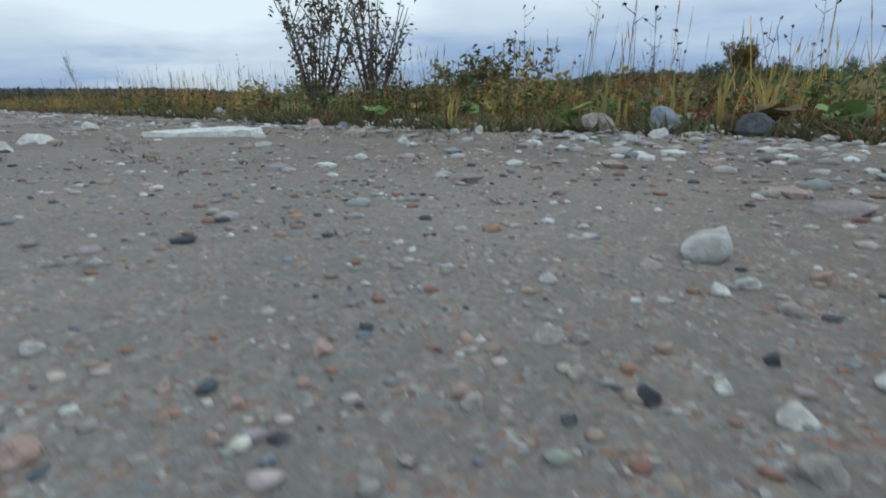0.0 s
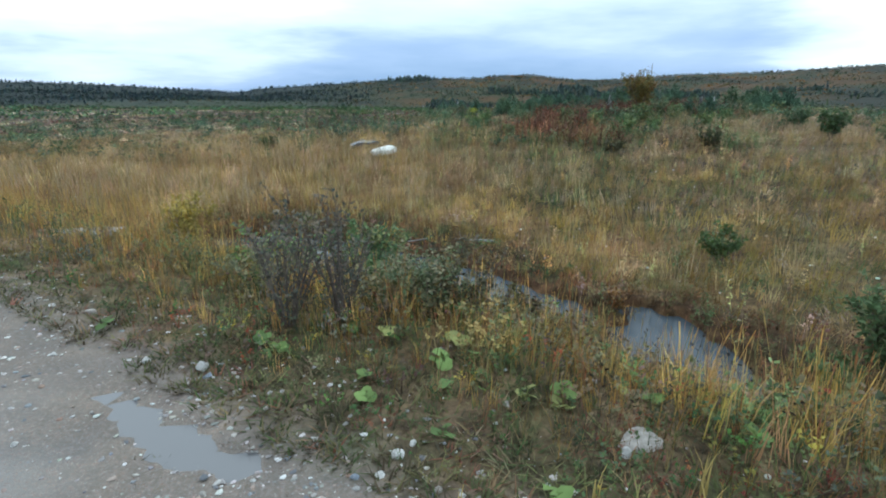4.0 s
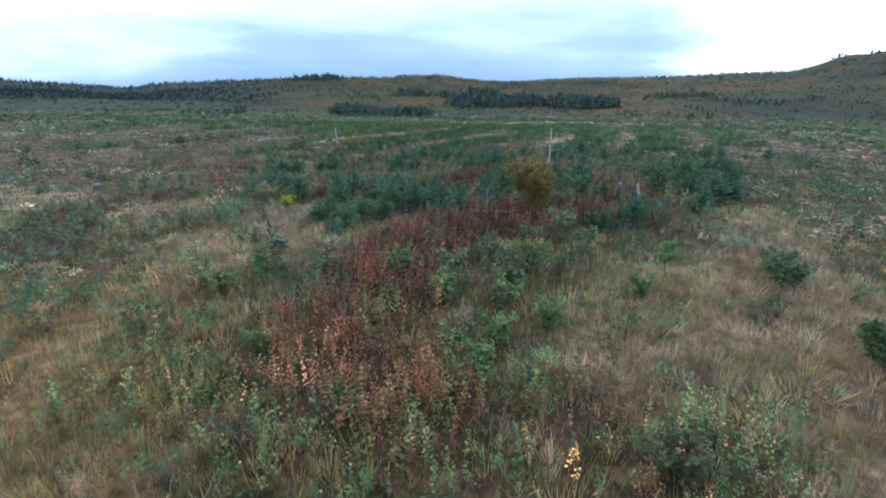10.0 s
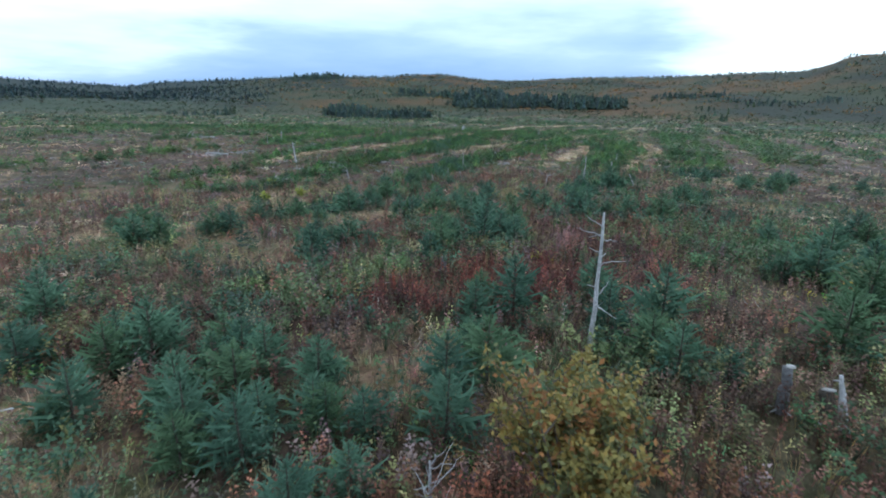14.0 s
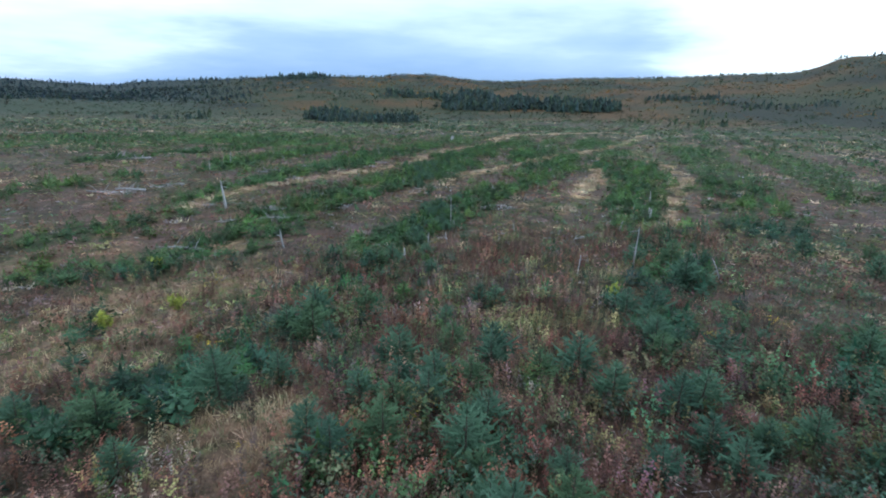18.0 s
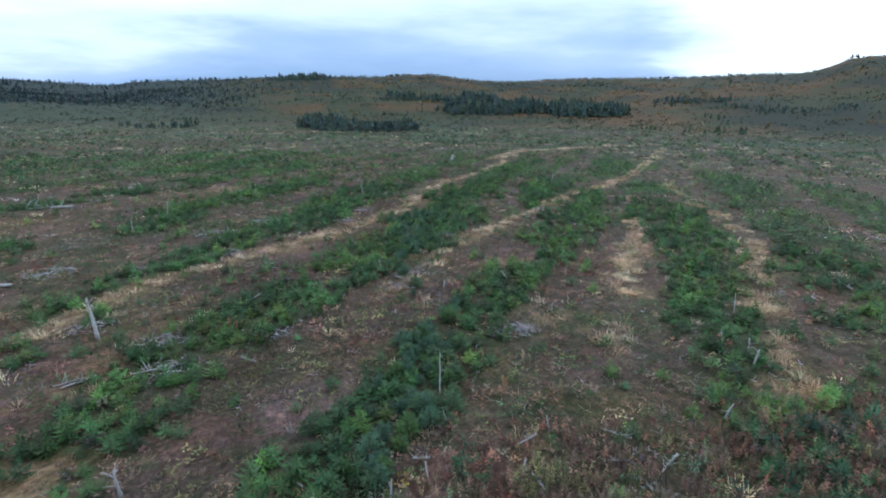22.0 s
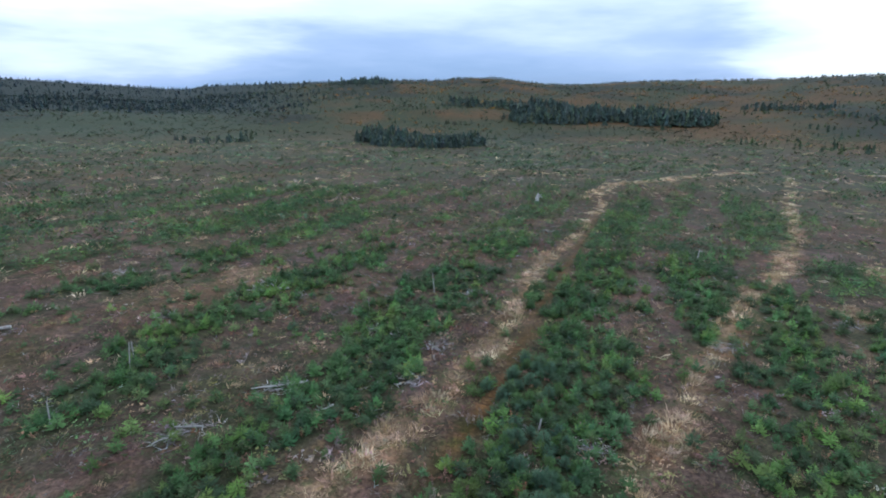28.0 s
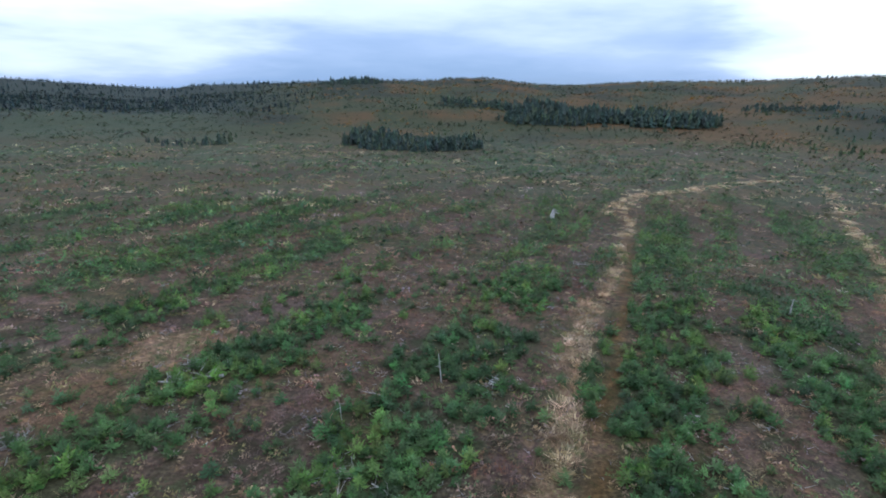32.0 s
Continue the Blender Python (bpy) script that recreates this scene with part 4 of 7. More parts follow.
scatter("bank_grass", T_GRASS, placed(x, y), hgt * 0.9, t, M_GRASS, "mixed yellowing grass on the road bank", "grass", tall=hgt * 1.2, tilt=0.12, mottle=0.6, grain=0.5)
s_, d_ = RNG.uniform(-8, 22, 3400), 0.55 + 4.9 * RNG.random(3400)
x, y = -0.744 * s_ + 0.668 * (d_ + 1.4), 0.668 * s_ + 0.744 * (d_ + 1.4)
x, y = kept(x, y, (ground(x, y) > -1.28) * step(0.3, 0.62, d_ / 2.2 + value_noise(x, y, 0.9, 217, 3) - 0.22) * (1 - 0.6 * step(4, 8, s_)) * np.exp(-np.maximum(0, np.hypot(x, y) - 8) / 8))
t = colours(len(x), (2.5, (0.10, 0.145, 0.05)), (2, (0.075, 0.115, 0.045)), (1, OLIVE), (0.8, BRIGHT), (0.5, (0.30, 0.25, 0.05)), (0.35, (0.28, 0.07, 0.035)), (0.6, BROWN))
hgt = RNG.uniform(0.14, 0.42, len(x)) * (1 + 0.8 * step(1.6, 2.8, off_road(x, y)))
scatter("bank_herbs", T_LEAFY, placed(x, y), hgt, t, M_LEAF, "low green and reddening herbs along the gravel edge", "herbs", tall=hgt * 0.9, mottle=0.6, grain=0.5)

# knee-high scrub that covers the bank down to the pond
s_, d_ = RNG.uniform(-4, 14, 3700), RNG.uniform(0.8, 5.3, 3700)
x, y = -0.744 * s_ + 0.668 * (d_ + 1.4), 0.668 * s_ + 0.744 * (d_ + 1.4)
x, y = kept(x, y, (ground(x, y) > -1.27) * (0.25 + 0.75 * step(0.4, 0.55, value_noise(x, y, 1.2, 271, 3))) * step(0.9, 1.9, d_ + (value_noise(x, y, 1.0, 272, 2) - 0.5) + 0.25 * step(2, 5, s_)) * np.exp(-np.abs(s_ - 4) / 9))
t = patchy(x, y, 0.8, 512, (2.6, (0.15, 0.17, 0.085)), (2.2, (0.22, 0.175, 0.095)), (2.2, (0.13, 0.18, 0.075)), (1.3, (0.33, 0.25, 0.095)), (0.9, (0.17, 0.11, 0.075)), (1.2, (0.19, 0.20, 0.15)), jitter=0.22)
hgt = RNG.uniform(0.35, 0.8, len(x)) * (0.55 + 0.45 * step(1.5, 3.0, off_road(x, y)))
scatter("bank_scrub", T_LEAFY, placed(x, y), hgt, t, M_LEAF, "grey-green and browning herbs crowding the bank above the pond", "herbs", tall=hgt, mottle=0.6, grain=0.6)

# short litter, moss and seedlings on the bank, and brown plants along the pond's shore
s_, d_ = RNG.uniform(-5, 16, 8500), 0.25 + 3.0 * RNG.random(8500) ** 1.3
x, y = -0.744 * s_ + 0.668 * (d_ + 1.4), 0.668 * s_ + 0.744 * (d_ + 1.4)
x, y = kept(x, y, np.exp(-np.maximum(0, np.hypot(x, y) - 5) / 6) * step(0.25, 0.65, d_ * 0.7 + value_noise(x, y, 0.45, 218, 3) - 0.2))
hgt = RNG.uniform(0.04, 0.11, len(x))
scatter("bank_litter", T_LITTER, placed(x, y), hgt * 1.5, colours(len(x), (2, (0.10, 0.085, 0.05)), (1.6, (0.09, 0.115, 0.045)), (1, OLIVE), (0.8, (0.22, 0.17, 0.10)), (0.4, RUST)), M_GRASS, "moss, dead leaves and seedlings on the bank", "litter", tall=hgt, tilt=0.3)
s_, d_ = RNG.uniform(-5, 17, 10500), RNG.uniform(3.6, 10.5, 10500)
x, y = -0.744 * s_ + 0.668 * (d_ + 1.4), 0.668 * s_ + 0.744 * (d_ + 1.4)
z_ = ground(x, y)
x, y = kept(x, y, np.where(z_ > -1.32, np.clip(1.15 - 0.5 * (pond_edge(x, y) - 1), 0, 1), (0.5 * step(0.60, 0.70, value_noise(x, y, 0.8, 219, 2)) + 0.55 * step(0.72, 1.0, pond_edge(x, y)) * step(0.46, 0.58, value_noise(x, y, 0.55, 220, 2)))))
hgt = RNG.uniform(0.15, 0.42, len(x)) * np.where(ground(x, y) > -1.32, 1.0, 0.75)
scatter("shore_plants", T_SCRUB, placed(x, y), hgt, patchy(x, y, 0.6, 515, (2.2, (0.17, 0.095, 0.048)), (2, (0.12, 0.080, 0.046)), (1.8, (0.17, 0.165, 0.075)), (1.1, GREEN), (1.0, (0.30, 0.21, 0.08)), (0.9, (0.25, 0.12, 0.05)), jitter=0.25, loose=0.35), M_LEAF, "brown and rusty marsh plants along the pond's shore", "marsh plants", tall=hgt * 1.1, mottle=0.5, grain=0.6)

# lower mixed grass and litter over the felled ground
near_x, near_y = thrown(19000, -4, 56, 22, 80)
keep = np.exp(-line_distance(near_x, near_y, [(14, 30), (30, 66)]) / 26)
near_x, near_y = kept(near_x, near_y, keep * step(24, 31, near_y + 0.15 * near_x) * (0.4 + 0.6 * pale_mask(near_x, near_y)))
x, y = thrown(72000, -60, 130, 60, 230)
keep = np.exp(-line_distance(x, y, [(28, 75), (45, 125), (70, 150)]) / 38)
x, y = kept(x, y, np.clip(keep * (0.45 + 3.0 * strip_mask(x, y)), 0, 1))
x, y = np.concatenate([near_x, x]), np.concatenate([near_y, y])
x, y = kept(x, y, 1 - 0.9 * rut_mask(x, y))
tan = strip_mask(x, y)
pale = np.maximum(step(0.54, 0.68, value_noise(x, y, 7.0, 207, 3)) * 0.5, pale_mask(x, y) * 0.9)
pale = np.maximum(pale, step(70, 85, y) * (1 - step(0.2, 0.45, row_wave(x, y))) * step(0.45, 0.6, value_noise(x, y, 4.0, 210, 3)) * 0.8)
mauve = step(0.5, 0.62, value_noise(x, y, 5.0, 208, 3))
t = patchy(x, y, 1.5, 514, (2.4, OLIVE), (2.2, (0.22, 0.155, 0.085)), (2.6, BROWN), (1.2, MAUVE), (1.3, GREEN), (1.0, (0.33, 0.25, 0.15)), loose=0.3)
t = np.where((RNG.random(len(x)) < mauve * 0.5)[:, None], colours(len(x), (2, MAUVE), (1, (0.14, 0.105, 0.085)), (0.5, (0.27, 0.25, 0.25))), t)
tt = colours(len(x), (3, TAN), (1, (0.38, 0.27, 0.14)))
use = RNG.random(len(x)) < np.maximum(tan * 0.95, pale)
t = np.where(use[:, None], tt, t)
hgt = RNG.uniform(0.18, 0.48, len(x)) * (0.8 + 0.5 * tan)
near = y < 82
scatter("knoll_grass", T_TUFT, placed(x, y)[near], hgt[near] * 1.3, t[near], M_GRASS, "tussocks of faded grass over the knoll", "grass", tall=hgt[near] * 1.1, tilt=0.2, mottle=0.8, grain=0.9)
scatter("felled_area_grass", T_GRASS_LOW, placed(x, y)[~near], hgt[~near] * 1.3, t[~near], M_GRASS, "tussocks of faded grass between the young spruces", "grass", tall=hgt[~near], tilt=0.2, mottle=0.8, grain=1.2)

x, y = thrown(9000, -6, 6, 4, 15)
x, y = kept(x, y, (ground(x, y) < -1.32) * (0.05 + 0.5 * step(0.5, 0.66, value_noise(x, y, 1.1, 297, 3)) + 0.3 * step(0.6, 1.0, pond_edge(x, y))) * 0.6)
p_ = placed(x, y)
p_[:, 2] = np.maximum(p_[:, 2], -1.42)
hgt = RNG.uniform(0.14, 0.34, len(x))
scatter("pond_stalks", T_WATER, p_, hgt, patchy(x, y, 0.7, 518, (2, (0.15, 0.12, 0.06)), (1.5, (0.11, 0.13, 0.055)), (1, (0.26, 0.19, 0.09)), (0.8, (0.20, 0.10, 0.05)), loose=0.3), M_GRASS, "thin sedge and dead stalks standing in the pond", "sedge", tall=hgt, tilt=0.15, mottle=0.4, grain=0.5)

x, y = thrown(15000, -30, 115, 62, 190)
keep = np.exp(-line_distance(x, y, [(28, 78), (40, 120), (60, 140)]) / 34)
x, y = kept(x, y, keep * (1 - rut_mask(x, y)))
n = value_noise(x, y, 4.0, 209, 3)
t = colours(len(x), (3, BROWN), (2.2, MAUVE), (1.6, (0.13, 0.10, 0.065)), (1.2, OLIVE), (1.2, GREEN), (0.8, (0.24, 0.18, 0.11)), (0.4, RUST), (0.4, (0.30, 0.29, 0.29)))
t *= (0.35 + 1.0 * n)[:, None]
use = RNG.random(len(x)) < np.maximum(np.maximum(strip_mask(x, y), pale_mask(x, y)) * 0.9, (1 - step(0.2, 0.45, row_wave(x, y))) * step(0.5, 0.62, value_noise(x, y, 4.0, 210, 3)) * 0.6)
t = np.where(use[:, None], colours(len(x), (3, TAN), (1, (0.36, 0.27, 0.16))), t)
hgt = RNG.uniform(0.12, 0.36, len(x))
scatter("heath_litter", T_LITTER, placed(x, y), hgt * 1.5, t, M_GRASS, "brown heath, moss and dead litter between the spruce rows", "heath", tall=hgt, tilt=0.25, mottle=0.8, grain=1.2)

x, y = thrown(68000, -34, 120, 64, 215)
keep = np.exp(-line_distance(x, y, [(28, 78), (40, 120), (52, 165)]) / 36)
x, y = kept(x, y, keep * (1 - rut_mask(x, y)) * (1 - 0.75 * band_mask(x, y)) * (0.4 + 0.6 * step(0.35, 0.5, value_noise(x, y, 5.0, 261, 3))))
n, m = value_noise(x, y, 6.0, 263, 3), value_noise(x, y, 4.0, 265, 3)
t = patchy(x, y, 2.2, 507, (2.5, (0.17, 0.102, 0.08)), (2, (0.18, 0.125, 0.11)), (1.8, (0.17, 0.085, 0.060)), (1.8, (0.25, 0.18, 0.115)), (1.2, OLIVE), (1.0, (0.21, 0.18, 0.19)), (0.8, (0.09, 0.13, 0.055)), jitter=0.2, loose=0.25)
t = np.where((RNG.random(len(x)) < step(0.52, 0.64, n) * 0.65)[:, None], colours(len(x), (2, GREEN), (1.5, (0.075, 0.11, 0.05)), (1, OLIVE)), t)
t = np.where((RNG.random(len(x)) < np.maximum(0.85 * strip_mask(x, y), 0.5 * step(0.6, 0.7, m)))[:, None], colours(len(x), (1, (0.30, 0.22, 0.15)), (1.5, (0.24, 0.17, 0.11)), (0.7, (0.28, 0.21, 0.18))), t)
t *= np.exp(RNG.normal(0, 0.2, len(x)))[:, None]
s = RNG.uniform(0.6, 1.35, len(x))
scatter("heath_clumps", T_HEATH, placed(x, y), s, t, M_GRASS, "low clumps of brown, mauve and pale heath and herbs", "heath", tall=s * RNG.uniform(0.5, 0.9, len(x)), mottle=0.8, grain=1.6)

# the same mixed cover to both sides of the knoll
x, y = thrown(26000, -48, 78, 27, 72)
away = line_distance(x, y, [(14, 30), (24, 48), (31, 72)])
x, y = kept(x, y, step(9, 17, away) * np.exp(-away / 42) * step(27, 33, y + 0.1 * np.maximum(x, 0) - 11 * step(2, -12, x) + (value_noise(x, y, 5.0, 285, 2) - 0.5) * 8) * (1 - 0.8 * pale_mask(x, y)))
n, m = value_noise(x, y, 4.0, 281, 3), value_noise(x, y, 5.5, 283, 3)
t = patchy(x, y, 2.2, 508, (2, BROWN), (1.6, (0.22, 0.16, 0.10)), (1.2, (0.16, 0.115, 0.105)), (1.4, OLIVE), (1.2, (0.16, 0.075, 0.052)), (1.2, (0.09, 0.13, 0.07)), jitter=0.22, loose=0.25)
t = np.where((RNG.random(len(x)) < step(0.47, 0.58, n) * 0.8)[:, None], colours(len(x), (2, (0.10, 0.15, 0.075)), (1.5, (0.08, 0.125, 0.075)), (1, OLIVE)), t)
t = np.where((RNG.random(len(x)) < step(0.52, 0.62, m) * 0.75)[:, None], colours(len(x), (2, (0.38, 0.29, 0.18)), (1.2, (0.30, 0.22, 0.14)), (1, (0.33, 0.27, 0.19))), t)
s = RNG.uniform(0.6, 1.2, len(x))
t *= (1.2 + 0.35 * (1 - step(-2, 10, x)))[:, None] * np.array([0.97, 1.02, 1.08])
scatter("side_heath", T_HEATH, placed(x, y), s, t, M_GRASS, "mosaic of green herbs, brown heath and pale grass", "heath", tall=s * RNG.uniform(0.6, 1.0, len(x)), mottle=0.8, grain=1.3)

x, y = thrown(26000, -18, 50, 20, 80)
x, y = kept(x, y, pale_mask(x, y) * dry_enough(x, y) * (1 - 0.6 * step(60, 70, y)))
hgt = RNG.uniform(0.25, 0.5, len(x))
scatter("bleached_grass", T_TUFT, placed(x, y), hgt * 1.3, patchy(x, y, 0.9, 517, (2.4, (0.48, 0.38, 0.26)), (1.5, (0.40, 0.30, 0.19)), (0.9, (0.25, 0.22, 0.11)), (0.7, (0.22, 0.15, 0.11)), jitter=0.2, loose=0.3), M_GRASS, "loose bleached grass in patches on the knoll", "grass", tall=hgt, tilt=0.25, mottle=0.5, grain=0.7)

# bright loose tufts on the driven strips
T_FLUFF = [grass_template(35 + i, 26, 1.0, 0.45, 0.045, 0.75, 1) for i in range(6)]
x, y = thrown(80000, 0, 165, 60, 235)
x, y = kept(x, y, np.clip(strip_mask(x, y) * 1.0 + 0.014, 0, 1) * step(0.36, 0.52, value_noise(x, y, 1.6, 295, 3)) * (1 - rut_mask(x, y)) * (1 - 0.6 * band_mask(x, y)))
hgt = RNG.uniform(0.3, 0.75, len(x))
scatter("strip_tufts", T_FLUFF, placed(x, y), hgt * 1.5, patchy(x, y, 1.3, 510, (3.4, (0.66, 0.53, 0.38)), (1.5, (0.50, 0.37, 0.24)), (0.8, (0.32, 0.22, 0.14)), jitter=0.2, loose=0.3), M_GRASS, "bright loose tufts of bleached grass along the driven strips", "grass", tall=hgt * 0.8, tilt=0.25, mottle=0.6, grain=1.2)

# withered fireweed: a rust-red stand, then brown stands over the hillside
x, y = thrown(10000, 0, 32, 20, 48)
x, y = kept(x, y, rust_mask(x, y) * 0.95)
t = patchy(x, y, 0.9, 504, (3, (0.25, 0.108, 0.055)), (1.6, (0.32, 0.16, 0.082)), (2.4, (0.14, 0.068, 0.048)), (0.5, OLIVE), (0.5, GREEN), jitter=0.22, loose=0.4)
t *= (0.62 + 0.45 * (1 - step(28, 33, y)))[:, None] * np.where((y > 40)[:, None], np.array([0.95, 0.72, 1.0]), np.where((y > 29)[:, None], np.array([0.95, 0.92, 1.1]), 1.0))
scatter("rust_red_fireweed", T_STALK, placed(x, y), RNG.uniform(0.75, 1.1, len(x)), t, M_STALK, "dense rust-red stand of withered fireweed", "fireweed", tall=RNG.uniform(0.75, 1.15, len(x)), mottle=0.6, grain=0.6)
near_x, near_y = thrown(17000, -4, 54, 27, 78)
x, y = thrown(3500, -30, 80, 70, 120)
x, y = np.concatenate([near_x, x]), np.concatenate([near_y, y])
reach = np.exp(-line_distance(x, y, [(13, 28), (31, 80), (36, 105)]) / 24)
x, y = kept(x, y, np.clip(reach * (1.1 + 1.5 * brown_mask(x, y)), 0, 1) * (1 - 0.85 * pale_mask(x, y)) * heath_mask(x, y) * (1 - strip_mask(x, y)) * (1 - rust_mask(x, y)))
t = patchy(x, y, 1.5, 503, (3.0, (0.125, 0.072, 0.058)), (2, (0.16, 0.075, 0.055)), (1.2, (0.14, 0.105, 0.10)), (1.4, (0.19, 0.12, 0.085)), (1.4, (0.185, 0.085, 0.057)), (1.4, OLIVE), (0.6, GREEN), jitter=0.2, loose=0.3)
t *= 1 - (step(2, 6, x - 0.42 * y) * step(40, 46, y) * (1 - step(60, 68, y)))[:, None] * np.array([0.10, 0.28, 0.24])
scatter("brown_fireweed", T_STALK, placed(x, y), RNG.uniform(0.8, 1.25, len(x)), t, M_STALK, "withered brown fireweed and heath over the felled ground", "fireweed", tall=RNG.uniform(0.6, 1.1, len(x)), mottle=0.9, grain=0.8)

# the knee-high tangle of herbs under everything, from the field up over the knoll
x, y = thrown(40000, -14, 52, 5, 80)
keep = np.exp(-np.maximum(0, line_distance(x, y, [(6, 16), (14, 32), (28, 60), (32, 76)]) - 6) / 13)
x, y = kept(x, y, keep * dry_enough(x, y) * (off_road(x, y) > 6.6) * (0.08 + 0.95 * step(2, 5, x) * (1 - step(11, 15, y)) + 0.7 * step(0, 7, x) * step(9, 14, y) + 0.44 * step(18, 30, y + 0.45 * (x - 10) + (value_noise(x, y, 4.0, 257, 3) - 0.5) * 12)) * (1 - 0.75 * pale_mask(x, y)) * (1 - 0.85 * rust_mask(x, y)))
up = step(33, 41, y + 0.05 * x + (value_noise(x, y, 4, 251, 2) - 0.5) * 8)
n, m = value_noise(x, y, 3.5, 253, 3), value_noise(x, y, 2.2, 255, 3)
t = np.where((RNG.random(len(x)) < up)[:, None],
             patchy(x, y, 1.3, 501, (3, BROWN), (2, (0.13, 0.085, 0.07)), (1.6, (0.22, 0.165, 0.10)), (1.2, (0.17, 0.08, 0.058)), (2.2, (0.075, 0.105, 0.055)), (0.8, (0.24, 0.19, 0.17)), jitter=0.25),
             patchy(x, y, 1.1, 502, (2.4, (0.27, 0.185, 0.09)), (1.4, OLIVE), (2.6, (0.21, 0.13, 0.085)), (1.8, (0.29, 0.195, 0.10)), (1.6, (0.10, 0.145, 0.055)), (1.4, (0.19, 0.14, 0.12)), (0.8, (0.15, 0.08, 0.055)), (0.5, (0.36, 0.20, 0.07)), jitter=0.22))
t = np.where((RNG.random(len(x)) < step(0.5, 0.66, n) * np.where(y < 21, 0.4, 0.75))[:, None], colours(len(x), (3, (0.09, 0.13, 0.06)), (1, (0.14, 0.18, 0.07)), (1, OLIVE)), t)
t *= ((0.6 + 1.0 * m) * np.exp(RNG.normal(0, 0.26, len(x))) * np.where(y < 13, 1.0, np.where(y < 22, 1.2, np.where(y < 38, 1.0, 0.95))))[:, None]
wine = step(2, 6, x - 0.42 * y) * step(40, 46, y) * (1 - step(60, 68, y))
t *= 1 - wine[:, None] * np.array([0.30, 0.42, 0.38])
hgt = RNG.uniform(0.35, 0.75, len(x)) * (0.85 + 0.25 * up)
scatter("herb_tangle", T_HERB, placed(x, y), hgt, t, M_LEAF, "tangle of withering herbs and grasses, brown and dull green", "herbs", tall=hgt, mottle=0.7, grain=0.8)

# green herbs and raspberry scrub
x, y = thrown(21000, -30, 62, 6, 80)
reach = np.exp(-line_distance(x, y, [(0, 6), (13, 28), (31, 80)]) / 22)
n = value_noise(x, y, 5.0, 211, 3)
d = off_road(x, y)
x, y = kept(x, y, (d > 7) * dry_enough(x, y) * reach * (1 - 0.8 * rust_mask(x, y)) * np.clip(step(0.46, 0.62, n) * (0.25 + 0.75 * step(14, 24, y)) + 0.03 + 0.42 * step(20, 32, y), 0, 1) * 0.85)
t = patchy(x, y, 1.2, 506, (3, (0.095, 0.145, 0.066)), (2.5, (0.080, 0.128, 0.070)), (0.8, BRIGHT), (1.3, OLIVE), (0.12, YELLOW), (0.2, RUST), jitter=0.22)
hgt = RNG.uniform(0.35, 0.9, len(x)) * (0.65 + 0.35 * step(22, 32, y))
scatter("green_scrub", T_SCRUB, placed(x, y), hgt, t, M_LEAF, "low green raspberry scrub and herbs", "shrub", tall=hgt * 0.9, mottle=0.6, grain=0.9)


# light green shoots that edge the red stand
x, y = thrown(3600, 2, 20, 16, 30)
near = line_distance(x, y, [(4.5, 26.2), (7, 24.2), (9.3, 22.9), (11.6, 22.9), (13.2, 21.8), (15.5, 19.6)])
x, y = kept(x, y, np.exp(-(near / 1.3) ** 2) * (0.35 + 0.65 * step(0.42, 0.58, value_noise(x, y, 0.9, 292, 2))))
hgt = RNG.uniform(0.55, 1.0, len(x))
scatter("green_shoots", T_HERB, placed(x, y), hgt, patchy(x, y, 1.0, 511, (3, (0.12, 0.185, 0.07)), (2, (0.16, 0.21, 0.075)), (1, (0.26, 0.23, 0.09)), (1, (0.20, 0.12, 0.06))), M_LEAF, "light green leafy shoots edging the withered fireweed", "herbs", tall=hgt, mottle=0.5, grain=0.7)

# waist-high green thickets between the saplings
T_THICKET = [leafy_template(240 + i, 60, 0.9, 0.55, 0.13, 0.6, folded=False) for i in range(8)]
x, y = thrown(26000, -45, 75, 22, 80)
reach = np.exp(-np.maximum(0, line_distance(x, y, [(10, 28), (20, 42), (30, 74)]) - 4) / 24)
n = value_noise(x, y, 4.5, 291, 3)
x, y = kept(x, y, reach * (0.16 + 0.84 * step(0.44, 0.56, n)) * step(23, 30, y + 0.2 * x) * (1 - rust_mask(x, y)) * (1 - 0.7 * brown_mask(x, y)) * (1 - 0.8 * pale_mask(x, y)) * (1 - 0.85 * step(56, 63, y)) * step(1.5, 3.0, line_distance(x, y, [(-0.3, 27.2), (0.8, 24.4), (1.6, 22)])))
t = patchy(x, y, 2.0, 505, (3, (0.070, 0.122, 0.076)), (2, (0.085, 0.135, 0.066)), (1.4, (0.12, 0.16, 0.072)), (0.8, (0.17, 0.165, 0.075)), jitter=0.2)
hgt = RNG.uniform(0.6, 1.15, len(x))
far = line_distance(x, y, [(10, 26), (20, 42), (30, 74)]) > 13
scatter("green_thicket", T_THICKET, placed(x, y)[~far], hgt[~far], t[~far], M_LEAF, "waist-high green thickets of birch and raspberry between saplings", "thicket", tall=hgt[~far] * 0.95, mottle=0.5, grain=0.9)
scatter("outer_thicket", T_SCRUB, placed(x, y)[far], hgt[far] * 1.3, t[far], M_LEAF, "waist-high green thickets farther out on the felled ground", "thicket", tall=hgt[far] * 1.4, mottle=0.5, grain=1.5)


